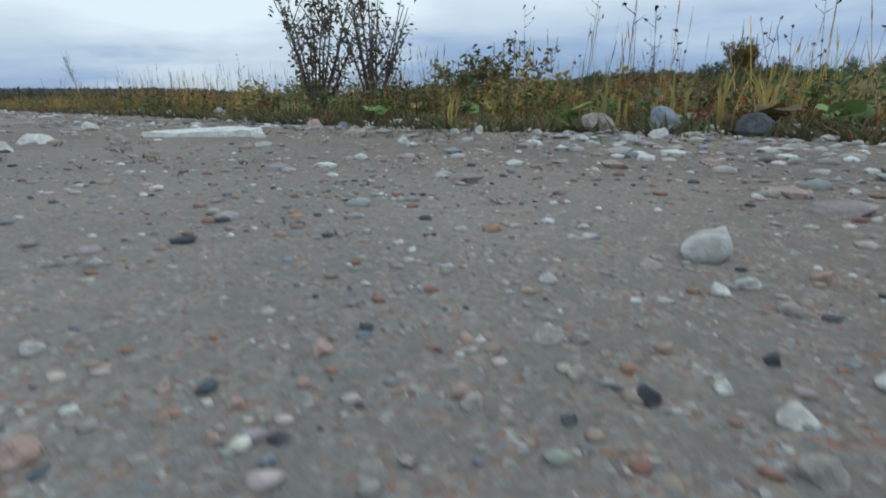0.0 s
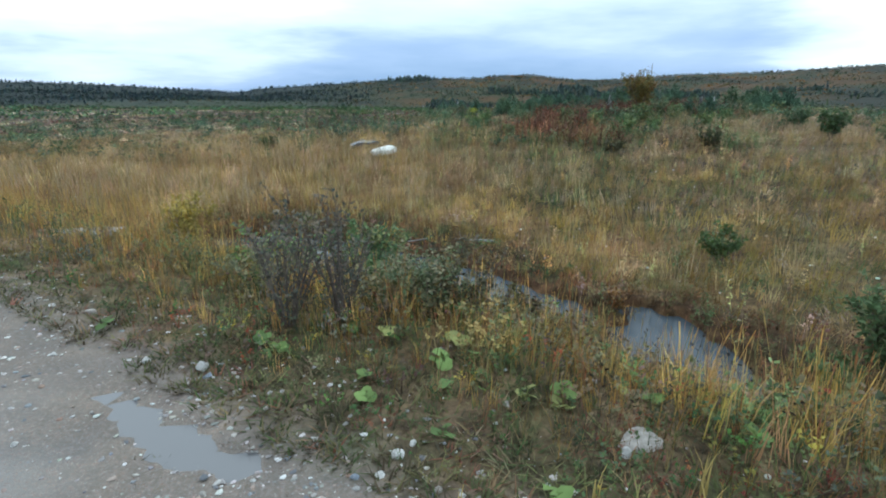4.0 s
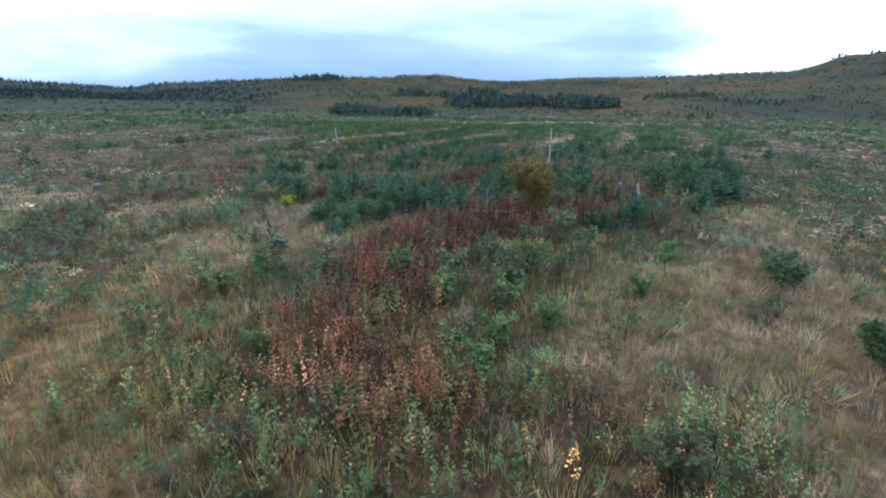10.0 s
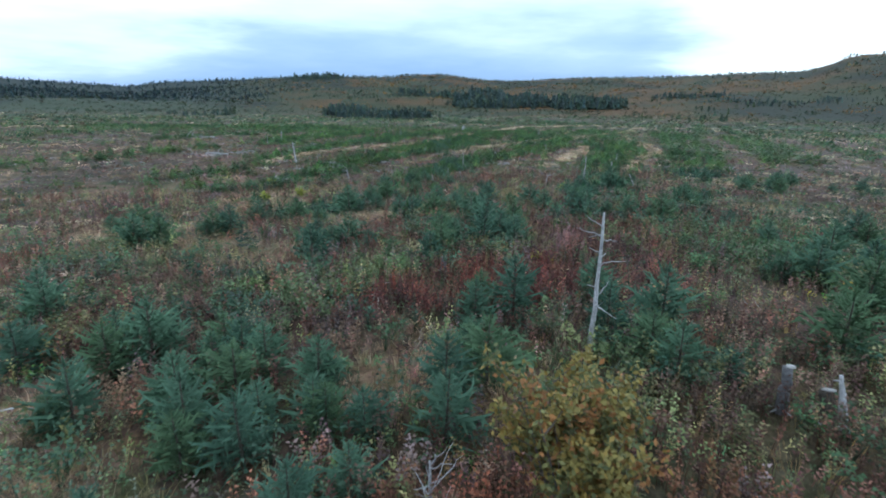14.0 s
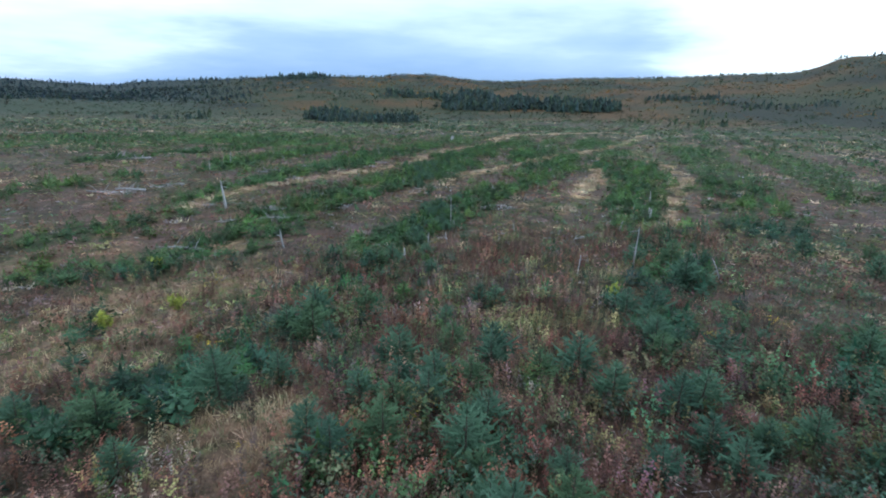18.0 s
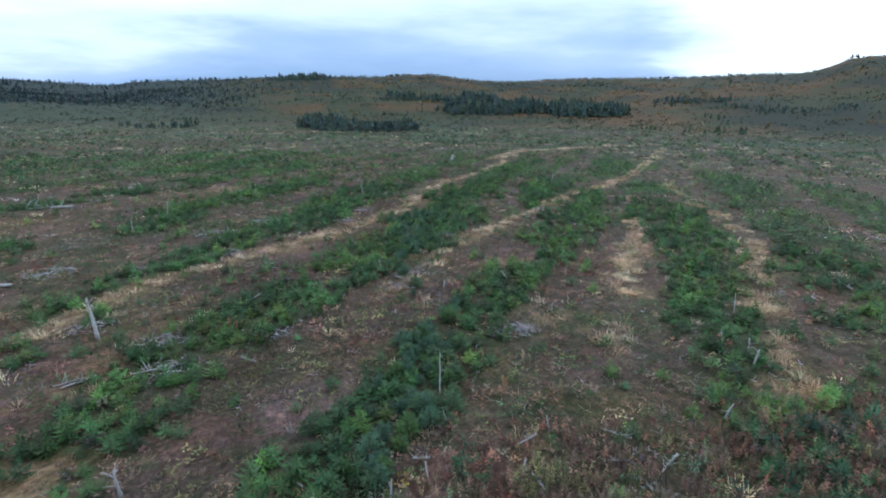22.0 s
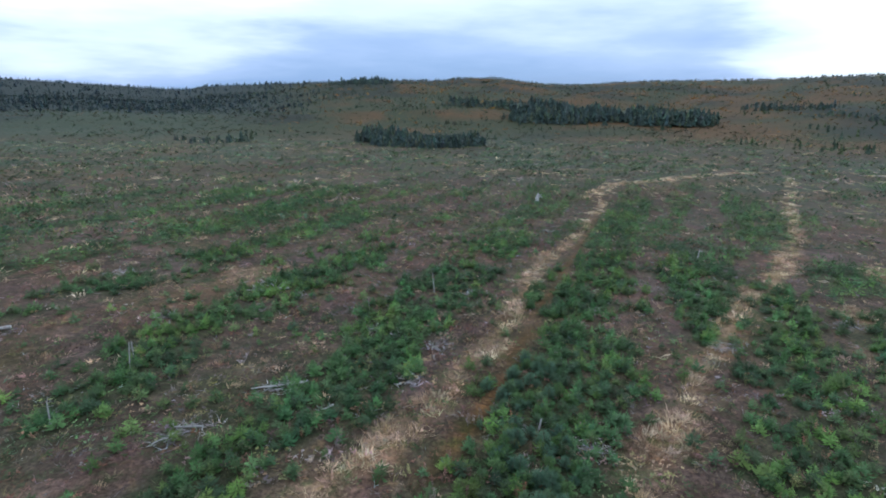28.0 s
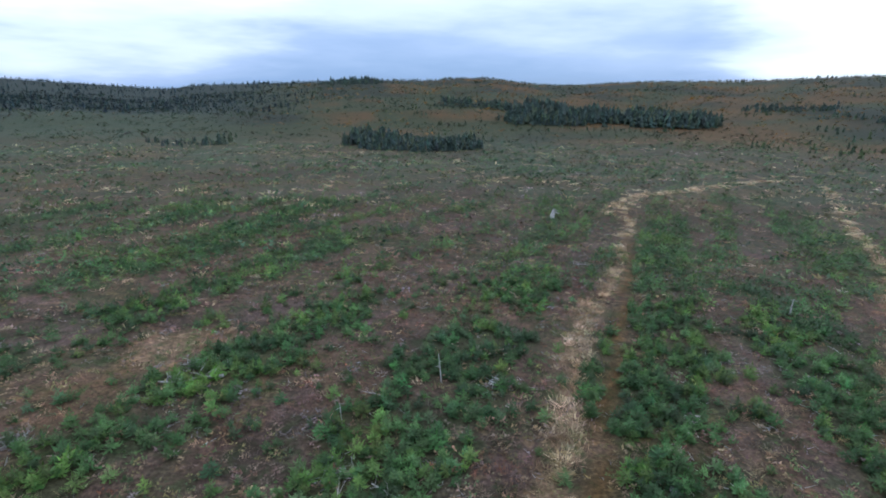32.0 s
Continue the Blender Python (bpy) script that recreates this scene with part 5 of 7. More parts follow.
def spruce_chance(x, y):
    rows = np.maximum(band_mask(x, y), 0.8 * step(0.50, 0.72, row_wave(x, y) + (value_noise(x, y, 5.0, 221, 3) - 0.5)) * np.maximum(step(55, 75, line_distance(x, y, [(16, 34), (31, 80), (45, 125), (70, 160)])), 0.8 * step(150, 172, y)))
    rows = rows * (1 - 0.5 * step(24, 6, x) * step(138, 155, y))
    wild = step(0.50, 0.62, value_noise(x, y, 7.0, 223, 3))
    planted = step(56, 66, y + 0.1 * x)
    return (wild * (0.05 + 0.09 * step(8, 16, np.abs(x - 20))) * (1 - planted) + (rows + 0.035 + 0.05 * wild) * planted) * step(29, 38, y + 0.25 * x) * (1 - 0.9 * strip_mask(x, y)) * (1 - rut_mask(x, y)) * (1 - rust_mask(x, y)) * (1 - 0.55 * brown_mask(x, y)) * (1 - 0.6 * pale_mask(x, y))


# planted young spruces: those along the flight line stand as single trees, the rest as one plantation
near_x, near_y = thrown(72000, -30, 125, 28, 222)
keep = np.exp(-np.minimum(line_distance(near_x, near_y, [(16, 34), (31, 80), (45, 125), (80, 165)]), line_distance(near_x, near_y, [(36, 125), (20, 165), (20, 200)])) / 44) * np.where(near_y < 60, 0.55, 1.0)
near_x, near_y = kept(near_x, near_y, np.clip(spruce_chance(near_x, near_y) * 1.1, 0, 1) * keep)
far_x, far_y = thrown(20000, -120, 230, 34, 300)
away = line_distance(far_x, far_y, [(16, 34), (31, 80), (45, 125), (80, 165)])
far_x, far_y = kept(far_x, far_y, np.clip(spruce_chance(far_x, far_y), 0, 1) * step(20, 55, away) * np.exp(-away / 85))
sx, sy = np.concatenate([near_x, far_x]), np.concatenate([near_y, far_y])
reach = line_distance(sx, sy, [(17, 34), (26, 60), (36, 90), (44, 125)])
order = np.argsort(reach + RNG.uniform(0, 3, len(reach)))
single, rest = order[:180], order[180:]


def leaf_mesh(name, template, mat, colour, amount=0.2, seed=0):
    v, f, s = template
    me = mesh_from(name, v, f)
    give_tint(me, np.array(colour)[None] * s[:, None] * np.exp(np.random.default_rng(seed).normal(0, amount * 0.4, (len(v) // 3 + 1, 1)).repeat(3, 0)[:len(v)]))
    me.materials.append(mat)
    return me


def cone_mesh(name, mat, r0, r1, h, bends=0.0, sides=7, levels=5, seed=0, taper=1.0):
    """A tapered, slightly crooked trunk or log standing at the origin."""
    rnd = random.Random(seed)
    V, F = [], []
    cx = cy = 0.0
    for i in range(levels + 1):
        t = i / levels
        r = r0 + (r1 - r0) * t ** taper
        for j in range(sides):
            a = j * 6.283 / sides
            k = r * (1 + rnd.uniform(-0.12, 0.12))
            V.append((cx + k * math.cos(a), cy + k * math.sin(a), h * t))
        cx += rnd.uniform(-1, 1) * bends
        cy += rnd.uniform(-1, 1) * bends
    for i in range(levels):
        for j in range(sides):
            a, b = i * sides + j, i * sides + (j + 1) % sides
            F += [(a, b, b + sides), (a, b + sides, a + sides)]
    top = len(V)
    V.append((cx, cy, h * 1.004))
    V.append((0, 0, -0.02))
    for j in range(sides):
        F.append((levels * sides + j, levels * sides + (j + 1) % sides, top))
        F.append((j, top + 1, (j + 1) % sides))
    me = mesh_from(name, np.array(V), np.array(F), True)
    me.materials.append(mat)
    return me


def part(name, me, parent, label="", m=None):
    ob = new(name, me)
    ob.parent = parent
    if m is not None:
        ob.matrix_basis = m
    return tagged(ob, label)


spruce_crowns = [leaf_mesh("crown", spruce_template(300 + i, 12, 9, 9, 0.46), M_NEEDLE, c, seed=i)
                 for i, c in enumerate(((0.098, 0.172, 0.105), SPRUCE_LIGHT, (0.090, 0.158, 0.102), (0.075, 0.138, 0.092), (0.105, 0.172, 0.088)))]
spruce_trunk = cone_mesh("trunk", M_BARK, 0.022, 0.004, 0.95, 0.004, 6, 4, 5)
for n_, i in enumerate(single):
    h = random.uniform(0.7, 1.4) * (1.0 if sy[i] < 62 else 0.85)
    tree = new("young_spruce")
    tree.matrix_basis = Matrix.Translation((sx[i], sy[i], float(ground(sx[i], sy[i])))) @ pose(0, 0, 0, random.uniform(-4, 4), random.uniform(-4, 4), random.uniform(0, 360)) @ Matrix.Diagonal((h * 1.2, h * 1.2, h, 1))
    tagged(tree, "bushy dark green young spruce planted on felled ground", "spruce", "planted young spruces")
    part("trunk", spruce_trunk, tree, "thin brown trunk")
    part("crown", spruce_crowns[n_ % 5], tree)

px, py = sx[rest], sy[rest]
far = (line_distance(px, py, FLIGHT) > 46) & (py > 92)
h = RNG.uniform(0.6, 1.3, len(px)) * np.where(py < 62, 1.1, 0.92)
t = patchy(px, py, 3.0, 513, (3, (0.050, 0.108, 0.050)), (1.8, (0.074, 0.140, 0.046)), (2.2, (0.036, 0.080, 0.044)), jitter=0.24, loose=0.4)
t = t * np.where(py > 100, 1.0, np.where(py > 78, 0.9, 0.92))[:, None] * np.where((py > 78)[:, None], np.array([1.30, 1.18, 0.88]), np.array([0.9, 0.95, 1.08]))
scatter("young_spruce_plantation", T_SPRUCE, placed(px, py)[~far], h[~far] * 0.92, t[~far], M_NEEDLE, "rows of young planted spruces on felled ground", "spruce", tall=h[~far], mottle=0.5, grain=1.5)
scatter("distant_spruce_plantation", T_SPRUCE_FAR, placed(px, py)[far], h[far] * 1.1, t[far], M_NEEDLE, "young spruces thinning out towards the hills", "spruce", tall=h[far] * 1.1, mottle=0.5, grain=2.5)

x, y = thrown(60000, -190, 330, 60, 360)
away = line_distance(x, y, [(16, 34), (31, 80), (45, 125), (80, 165)])
x, y = kept(x, y, np.clip(spruce_chance(x, y) + (0.10 + 0.25 * row_wave(x, y)) * step(150, 210, y), 0, 1) * step(50, 80, away) * np.exp(-away / 160) * (0.3 + 1.2 * step(0.44, 0.58, value_noise(x * 0.5, y, 9.0, 231, 3))))
h = RNG.uniform(0.8, 1.6, len(x))
scatter("outer_plantation", T_BUSH, placed(x, y), h * 1.25, colours(len(x), (3, (0.062, 0.125, 0.068)), (2, (0.10, 0.165, 0.065)), (0.8, (0.13, 0.13, 0.06))), M_NEEDLE, "rows of young spruces far out on the felled ground", "spruce", tall=h * 1.2, mottle=0.6, grain=5)
x, y = thrown(60000, -190, 330, 40, 380)
away = line_distance(x, y, [(31, 80), (45, 125), (80, 165)])
x, y = kept(x, y, step(12, 30, away) * np.exp(-away / 150) * (0.3 + 0.7 * step(0.36, 0.56, value_noise(x, y, 9.0, 229, 3))))
s = RNG.uniform(0.7, 1.7, len(x)) * np.clip(line_distance(x, y, [(12, 30), (31, 80), (45, 125), (80, 165)]) / 75, 0.25, 1.0)
t = patchy(x * 0.45, y, 5.0, 516, (1.6, (0.36, 0.28, 0.18)), (1.4, OLIVE), (1.0, (0.27, 0.19, 0.12)), (1.6, BROWN), (1.2, (0.17, 0.12, 0.09)), (1.0, MAUVE), (1.5, (0.085, 0.14, 0.075)), jitter=0.2, loose=0.3)
t = np.where((RNG.random(len(x)) < strip_mask(x, y))[:, None], colours(len(x), (1, TAN)), t)
scatter("outer_heath", T_LITTER, placed(x, y), s, t * 1.55, M_GRASS, "patchy brown and pale heath far out on the felled ground", "heath", tall=s * 0.4, tilt=0.2, mottle=1.1, grain=4)

# far scrub over the hillside and the outer field
ang, rad = RNG.uniform(-60, 66, 17000), 110 + 900 * RNG.random(17000) ** 1.1
x, y = 20 + rad * np.sin(np.radians(ang)), 60 + rad * np.cos(np.radians(ang))
n = value_noise(x, y, 60, 231, 3)
x, y = kept(x, y, (0.35 + 0.65 * step(0.35, 0.6, n)) * (1 - strip_mask(x, y)))
rad, ang = np.hypot(x - 20, y - 60), np.degrees(np.arctan2(x - 20, y - 60))
t = colours(len(x), (3, (0.034, 0.062, 0.036)), (2.2, (0.060, 0.074, 0.034)), (0.9, (0.085, 0.066, 0.038)), (0.5, (0.066, 0.054, 0.042)), jitter=0.25)
# scrub far to the left gets a blue-green tint, haze painted in
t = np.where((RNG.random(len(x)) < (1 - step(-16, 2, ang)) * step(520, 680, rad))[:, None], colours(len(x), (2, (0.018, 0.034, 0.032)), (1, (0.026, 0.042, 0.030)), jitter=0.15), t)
warm = step(-6, 6, ang) * step(330, 480, rad) * step(0.42, 0.6, value_noise(x, y, 45, 233, 3))
t = np.where((RNG.random(len(x)) < warm * 0.85)[:, None], colours(len(x), (2, (0.20, 0.10, 0.030)), (2, (0.15, 0.115, 0.036)), (1, (0.30, 0.15, 0.03))), t)
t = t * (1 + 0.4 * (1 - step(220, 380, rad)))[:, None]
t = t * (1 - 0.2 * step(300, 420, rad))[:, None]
s = RNG.uniform(0.6, 1.9, len(x)) * (0.8 + rad / 230)
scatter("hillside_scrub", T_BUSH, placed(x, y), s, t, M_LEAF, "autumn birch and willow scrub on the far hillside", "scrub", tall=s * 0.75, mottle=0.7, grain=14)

# woods: spruce stands on the flat and on the slopes, and the forest along the skyline
# the default tint is lightened and blued: haze put into the needle colour
def wood(name, n, inside, low, high, label, tint=(0.050, 0.078, 0.070)):
    x, y = inside(n)
    h = RNG.uniform(low * 0.7, high * 0.9, len(x)) * (0.1 + 1.6 * value_noise(x, y, 30, 245, 2))
    t = colours(len(x), (3, tint), (1, (tint[0] * 1.6, tint[1] * 1.35, tint[2])), jitter=0.18)
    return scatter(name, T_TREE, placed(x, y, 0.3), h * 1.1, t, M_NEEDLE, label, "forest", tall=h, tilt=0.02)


def clump(az, r, wide, deep):
    """A wood with ragged edges about a place given by bearing and distance."""
    def f(n):
        q, w = np.sqrt(RNG.random(n)), RNG.uniform(0, 6.283, n)
        side, ahead = q * np.cos(w) * wide * 0.55, q * np.sin(w) * deep
        a = np.radians(az)
        x = 20 + (r + ahead) * np.sin(a) + side * np.cos(a)
        y = 60 + (r + ahead) * np.cos(a) - side * np.sin(a)
        keep = value_noise(x, y, 13, 243, 3) > 0.26 + 0.36 * q ** 2
        return x[keep], y[keep]
    return f


def sector(a0, a1, r0, r1, bare=0.36):
    def f(n):
        a, r = np.radians(RNG.uniform(a0, a1, n)), RNG.uniform(r0, r1, n)
        x, y = 20 + r * np.sin(a), 60 + r * np.cos(a)
        deg = np.degrees(a)
        fade = np.minimum(step(0, 7, deg - a0), step(0, 7, a1 - deg)) * (0.35 + 0.65 * step(0, 0.5, (r - r0) / (r1 - r0)))
        keep = (value_noise(x, y, 45, 241, 3) > bare) & (RNG.random(n) < fade)
        return x[keep], y[keep]
    return f


wood("spruce_stand", 1500, clump(11, 300, 60, 30), 5, 8.5, "dense dark stand of spruce on the flat")
wood("spruce_stand", 130, clump(-8, 308, 42, 18), 3.5, 6, "thin dark clump of spruce on the flat")
wood("spruce_stand", 1300, clump(24, 490, 85, 60), 9, 15, "dark spruce wood on the lower slope")
wood("spruce_stand", 800, clump(33.5, 490, 66, 50), 7, 12, "dark spruce wood on the slope")
wood("spruce_stand", 420, clump(17, 600, 95, 40), 6, 11, "patch of spruce higher up the slope")
wood("spruce_stand", 520, clump(4.7, 1000, 110, 90), 4, 10, "spruce wood below the ridge")
wood("spruce_stand", 220, clump(51, 540, 130, 30), 3, 6, "scattered spruces on the slope")
wood("spruce_stand", 200, clump(44, 620, 90, 40), 4, 7, "loose spruces on the upper slope")


def strewn(n):
    a, r = np.radians(RNG.uniform(-6, 62, n)), RNG.uniform(330, 930, n)
    x, y = 20 + r * np.sin(a), 60 + r * np.cos(a)
    keep = (value_noise(x, y, 55, 247, 3) > 0.57) | (RNG.random(n) < 0.05)
    return x[keep], y[keep]


wood("slope_spruces", 2000, strewn, 2.5, 5, "scattered dark spruces over the hillside", (0.045, 0.072, 0.045))
# low far hills bluer still, their haze also painted as tree colour
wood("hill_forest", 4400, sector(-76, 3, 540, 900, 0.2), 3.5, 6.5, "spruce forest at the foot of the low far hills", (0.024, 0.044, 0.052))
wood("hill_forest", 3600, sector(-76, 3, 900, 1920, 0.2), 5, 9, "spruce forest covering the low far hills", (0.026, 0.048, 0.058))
wood("ridge_forest", 3400, sector(-8, 68, 1060, 1225, 0.2), 2.5, 5, "thin forest along the ridge", (0.04, 0.05, 0.035))
wood("ridge_trees", 420, sector(51.5, 68, 1130, 1215), 6, 12, "taller trees on the hilltop", (0.03, 0.04, 0.03))

# ---- things by the road ----


def stone_mesh(name, mat, sx, sy, sz, seed, sharp=0.35, detail=2):
    """A broken, slightly rounded stone resting on the plane z = 0, a little sunk in."""
    bm = bmesh.new()
    bmesh.ops.create_icosphere(bm, subdivisions=detail, radius=1)
    rnd = random.Random(seed)
    cuts = [(Vector((rnd.gauss(0, 1), rnd.gauss(0, 1), rnd.gauss(0, 1))).normalized(), rnd.uniform(0.42, 0.85)) for _ in range(12)]
    off = Vector((rnd.uniform(0, 50), rnd.uniform(0, 50), rnd.uniform(0, 50)))
    for v in bm.verts:
        p = v.co.copy()
        for n, d in cuts:
            k = p.dot(n)
            if k > d:
                p -= n * (k - d) * (0.6 + sharp)
        p *= 1 + 0.13 * noise.noise(p * 2.3 + off)
        v.co = Vector((p.x * sx * 0.5, p.y * sy * 0.5, max(-0.3, p.z) * sz * 0.75 + sz * 0.18))
    me = bpy.data.meshes.new(name)
    bm.to_mesh(me)
    bm.free()
    me.materials.append(mat)
    for p in me.polygons:
        p.use_smooth = sx > 0.4 or detail > 2
    return me


def on_ground(x, y, yaw=0.0, sink=0.0, tip=0.0):
    return Matrix.Translation((x, y, float(ground(x, y)) - sink)) @ pose(0, 0, 0, tip, 0, yaw)


def stone(name, x, y, size, mat, label, seed, flat=0.6, long=1.0, yaw=None, group="stones on the gravel edge", detail=2):
    ob = new(name, stone_mesh(name, mat, size * long, size, size * flat, seed, detail=detail))
    ob.matrix_basis = on_ground(x, y, random.uniform(0, 360) if yaw is None else yaw)
    return tagged(ob, label, "stone", group)


STONE_KINDS = {
    "w": (M_WHITE_STONE, "rough white limestone lying on the gravel"),
    "p": (M_PALE_STONE, "pale beige stone half sunk in the gravel"),
    "b": (M_BLUE_STONE, "blue-grey granite stone at the gravel edge"),
    "r": (M_PINK_STONE, "reddish-brown stone on the road gravel"),
    "d": (M_DARK_STONE, "small dark grey stone on the road gravel"),
}
VERGE_STONES = [("w", -0.25, 2.88, 0.13), ("w", -0.36, 2.72, 0.08), ("w", -0.15, 2.97, 0.07), ("b", -0.5, 2.72, 0.06), ("p", 0.14, 2.36, 0.11), ("w", 0.12, 1.86, 0.06), ("w", 0.04, 1.82, 0.06), ("b", 0.75, 1.8, 0.07), ("p", 0.88, 1.8, 0.1), ("d", 0.95, 1.66, 0.15), ("p", 1.18, 1.81, 0.11), ("p", -0.27, 1.66, 0.1), ("w", 0.38, 1.48, 0.065), ("w", 0.49, 1.45, 0.06), ("w", 0.64, 1.6, 0.1), ("p", 0.72, 1.54, 0.06), ("w", -0.1, 1.35, 0.05), ("w", -1.69, 4.15, 0.16), ("b", -1.6, 4.02, 0.12), ("w", -2.16, 4.34, 0.12), ("p", -1.1, 3.49, 0.06), ("w", -2.96, 4.6, 0.08), ("p", -3.09, 5.52, 0.14)]
ROAD_STONES = [("w", -3.55, 5.75, 0.1), ("w", -4.47, 5.6, 0.1), ("p", -0.58, 2.44, 0.1), ("p", -1.35, 2.62, 0.07), ("w", -2.55, 3.31, 0.08), ("p", -2.42, 2.62, 0.11), ("w", -1.3, 2, 0.08), ("w", -1.07, 1.42, 0.11), ("p", -0.83, 1.4, 0.07), ("w", -0.93, 1.14, 0.06), ("r", -0.57, 2.43, 0.09), ("p", 0.54, 3.3, 0.1), ("w", 1.34, 3.65, 0.11), ("b", 1.3, 1.62, 0.12), ("p", -5.2, 6.4, 0.13), ("w", -5.9, 7.1, 0.12), ("p", 0.2, 2.05, 0.05), ("w", 0.3, 1.75, 0.05), ("b", 0.36, 2.1, 0.06), ("p", -0.05, 2.55, 0.07), ("w", -0.75, 3.1, 0.07), ("p", -1.35, 3.75, 0.08), ("b", -0.9, 2.95, 0.06)]
for i, (kind_, sx_, sy_, size) in enumerate(VERGE_STONES + ROAD_STONES):
    mat, label = STONE_KINDS[kind_]
    stone("stone", sx_, sy_, size * 0.72, mat, label, 400 + i, random.uniform(0.5, 0.8), random.uniform(1.0, 1.4))
stone("stone", 0.77, 1.94, 0.135, M_BLUE_STONE, "large angular blue-grey granite stone at the gravel edge", 451, 0.72, 1.1, 20)
stone("stone", 0.55, 1.94, 0.135, M_PALE_STONE, "rounded pale stone beside the blue-grey one", 452, 0.7, 1.15, 10)
stone("boulder", 1.24, 2.78, 0.25, M_PALE_STONE, "flat brownish boulder lying among the verge grass", 453, 0.3, 1.45, 0)
stone("stone", 1.10, 2.66, 0.075, M_WHITE_STONE, "white stone against the flat boulder", 454, 1.0, 0.8)
stone("stone", -1.05, 29.9, 0.34, M_WHITE_STONE, "white lump in the grass beyond the sheet", 462, 0.8, 1.3, group="stones in the field")
stone("stone", -0.1, 29.6, 0.42, M_PALE_STONE, "pale flat lump in the grass beyond the sheet", 463, 0.5, 1.5, group="stones in the field")
stone("stone", 3.84, 7.86, 0.16, M_WHITE_STONE, "white stone in the pond's edge", 455, 0.7, 1.1, group="stones in the pond")
for x_, y_, size, mat, label, seed_ in ((3.0, 7.1, 0.24, M_WHITE_STONE, "white stone breaking the pond water", 456), (2.86, 6.95, 0.18, M_BLUE_STONE, "grey stone breaking the pond water", 457), (-3.1, 11.5, 0.5, M_DARK_STONE, "dark lump standing out of the shallow pond", 460), (-3.0, 11.75, 0.2, M_WHITE_STONE, "white stone against the dark lump in the pond", 461)):
    stone("stone", x_, y_, size, mat, label, seed_, 0.9, 1.2, group="stones in the pond").location.z = -1.36
stone("stone", -2.83, 16.06, 0.28, M_WHITE_STONE, "white stone on the far side of the pond", 458, 0.7, 1.2, group="stones in the pond")
stone("stone", -1.9, 15.6, 0.24, M_PALE_STONE, "pale stone in the brown grass by the pond", 459, 0.7, 1.2, group="stones in the pond")

# the pebbles right before the first camera
NEAR_PEBBLES = [("w", 0.175, 0.345, 0.036), ("p", 0.045, 0.21, 0.015), ("d", 0.07, 0.162, 0.012), ("p", 0.01, 0.16, 0.009), ("r", -0.1, 0.17, 0.009), ("w", 0.114, 0.15, 0.013), ("p", 0.104, 0.122, 0.016), ("d", -0.05, 0.14, 0.008), ("d", 0.04, 0.15, 0.007), ("w", -0.17, 0.2, 0.013), ("p", 0.17, 0.24, 0.015), ("w", 0.17, 0.28, 0.015), ("w", 0.15, 0.27, 0.014), ("p", 0.13, 0.32, 0.015), ("w", 0.06, 0.29, 0.012), ("p", 0.05, 0.18, 0.009), ("p", 0.06, 0.21, 0.009), ("p", 0.03, 0.35, 0.01), ("w", 0, 0.75, 0.024), ("d", 0.09, 0.45, 0.008), ("r", -0.09, 0.15, 0.006), ("r", -0.07, 0.14, 0.007), ("r", -0.07, 0.16, 0.008), ("d", 0.13, 0.19, 0.009), ("w", 0.1, 0.17, 0.009), ("w", 0.16, 0.17, 0.011), ("b", 0.01, 0.13, 0.004), ("p", -0.01, 0.13, 0.006), ("b", -0.05, 0.13, 0.005), ("r", 0.22, 0.29, 0.016), ("w", -0.22, 0.32, 0.013), ("r", -0.05, 0.2, 0.011), ("r", -0.12, 0.13, 0.016)]
for i, (kind_, sx_, sy_, size) in enumerate(NEAR_PEBBLES):
    mat, label = STONE_KINDS[kind_]
    stone("pebble", sx_, sy_, size * (0.9 if i else 1.0), mat, label.replace("stone", "pebble").replace("gravel edge", "road gravel"), 500 + i, 0.62 if i else 0.8, random.uniform(1.0, 1.4), group="pebbles on the road", detail=3)

# the flat white slab in the road
bm = bmesh.new()
outline = [(-0.17, -0.13), (-0.05, -0.16), (0.06, -0.15), (0.17, -0.145), (0.185, -0.02), (0.165, 0.055), (0.09, 0.05), (0.06, 0.075), (0.10, 0.13), (0.0, 0.125), (-0.12, 0.10), (-0.17, 0.02)]
low = [bm.verts.new((px_, py_, -0.01)) for px_, py_ in outline]
high = [bm.verts.new((px_ * 0.96, py_ * 0.96, 0.016 + 0.004 * math.sin(9 * px_ + 5 * py_))) for px_, py_ in outline]
for i in range(len(outline)):
    j = (i + 1) % len(outline)
    bm.faces.new((low[i], low[j], high[j], high[i]))
mid = bm.verts.new((0, 0, 0.012))
for i in range(len(outline)):
    bm.faces.new((high[i], high[(i + 1) % len(outline)], mid))
bmesh.ops.subdivide_edges(bm, edges=bm.edges[:], cuts=3, use_grid_fill=True)
for v in bm.verts:
    n_ = noise.noise(v.co * 22)
    v.co += Vector((0.010 * noise.noise(v.co * 30 + Vector((7, 0, 0))), 0.010 * noise.noise(v.co * 30 + Vector((0, 9, 0))), 0.005 * n_))
me = bpy.data.meshes.new("white_slab")
bm.to_mesh(me)
bm.free()
me.materials.append(M_SLAB)
slab = tagged(new("white_slab", me), "flat bright white chalky slab lying in the gravel road", "slab")
slab.matrix_basis = on_ground(-0.79, 1.83, 8)


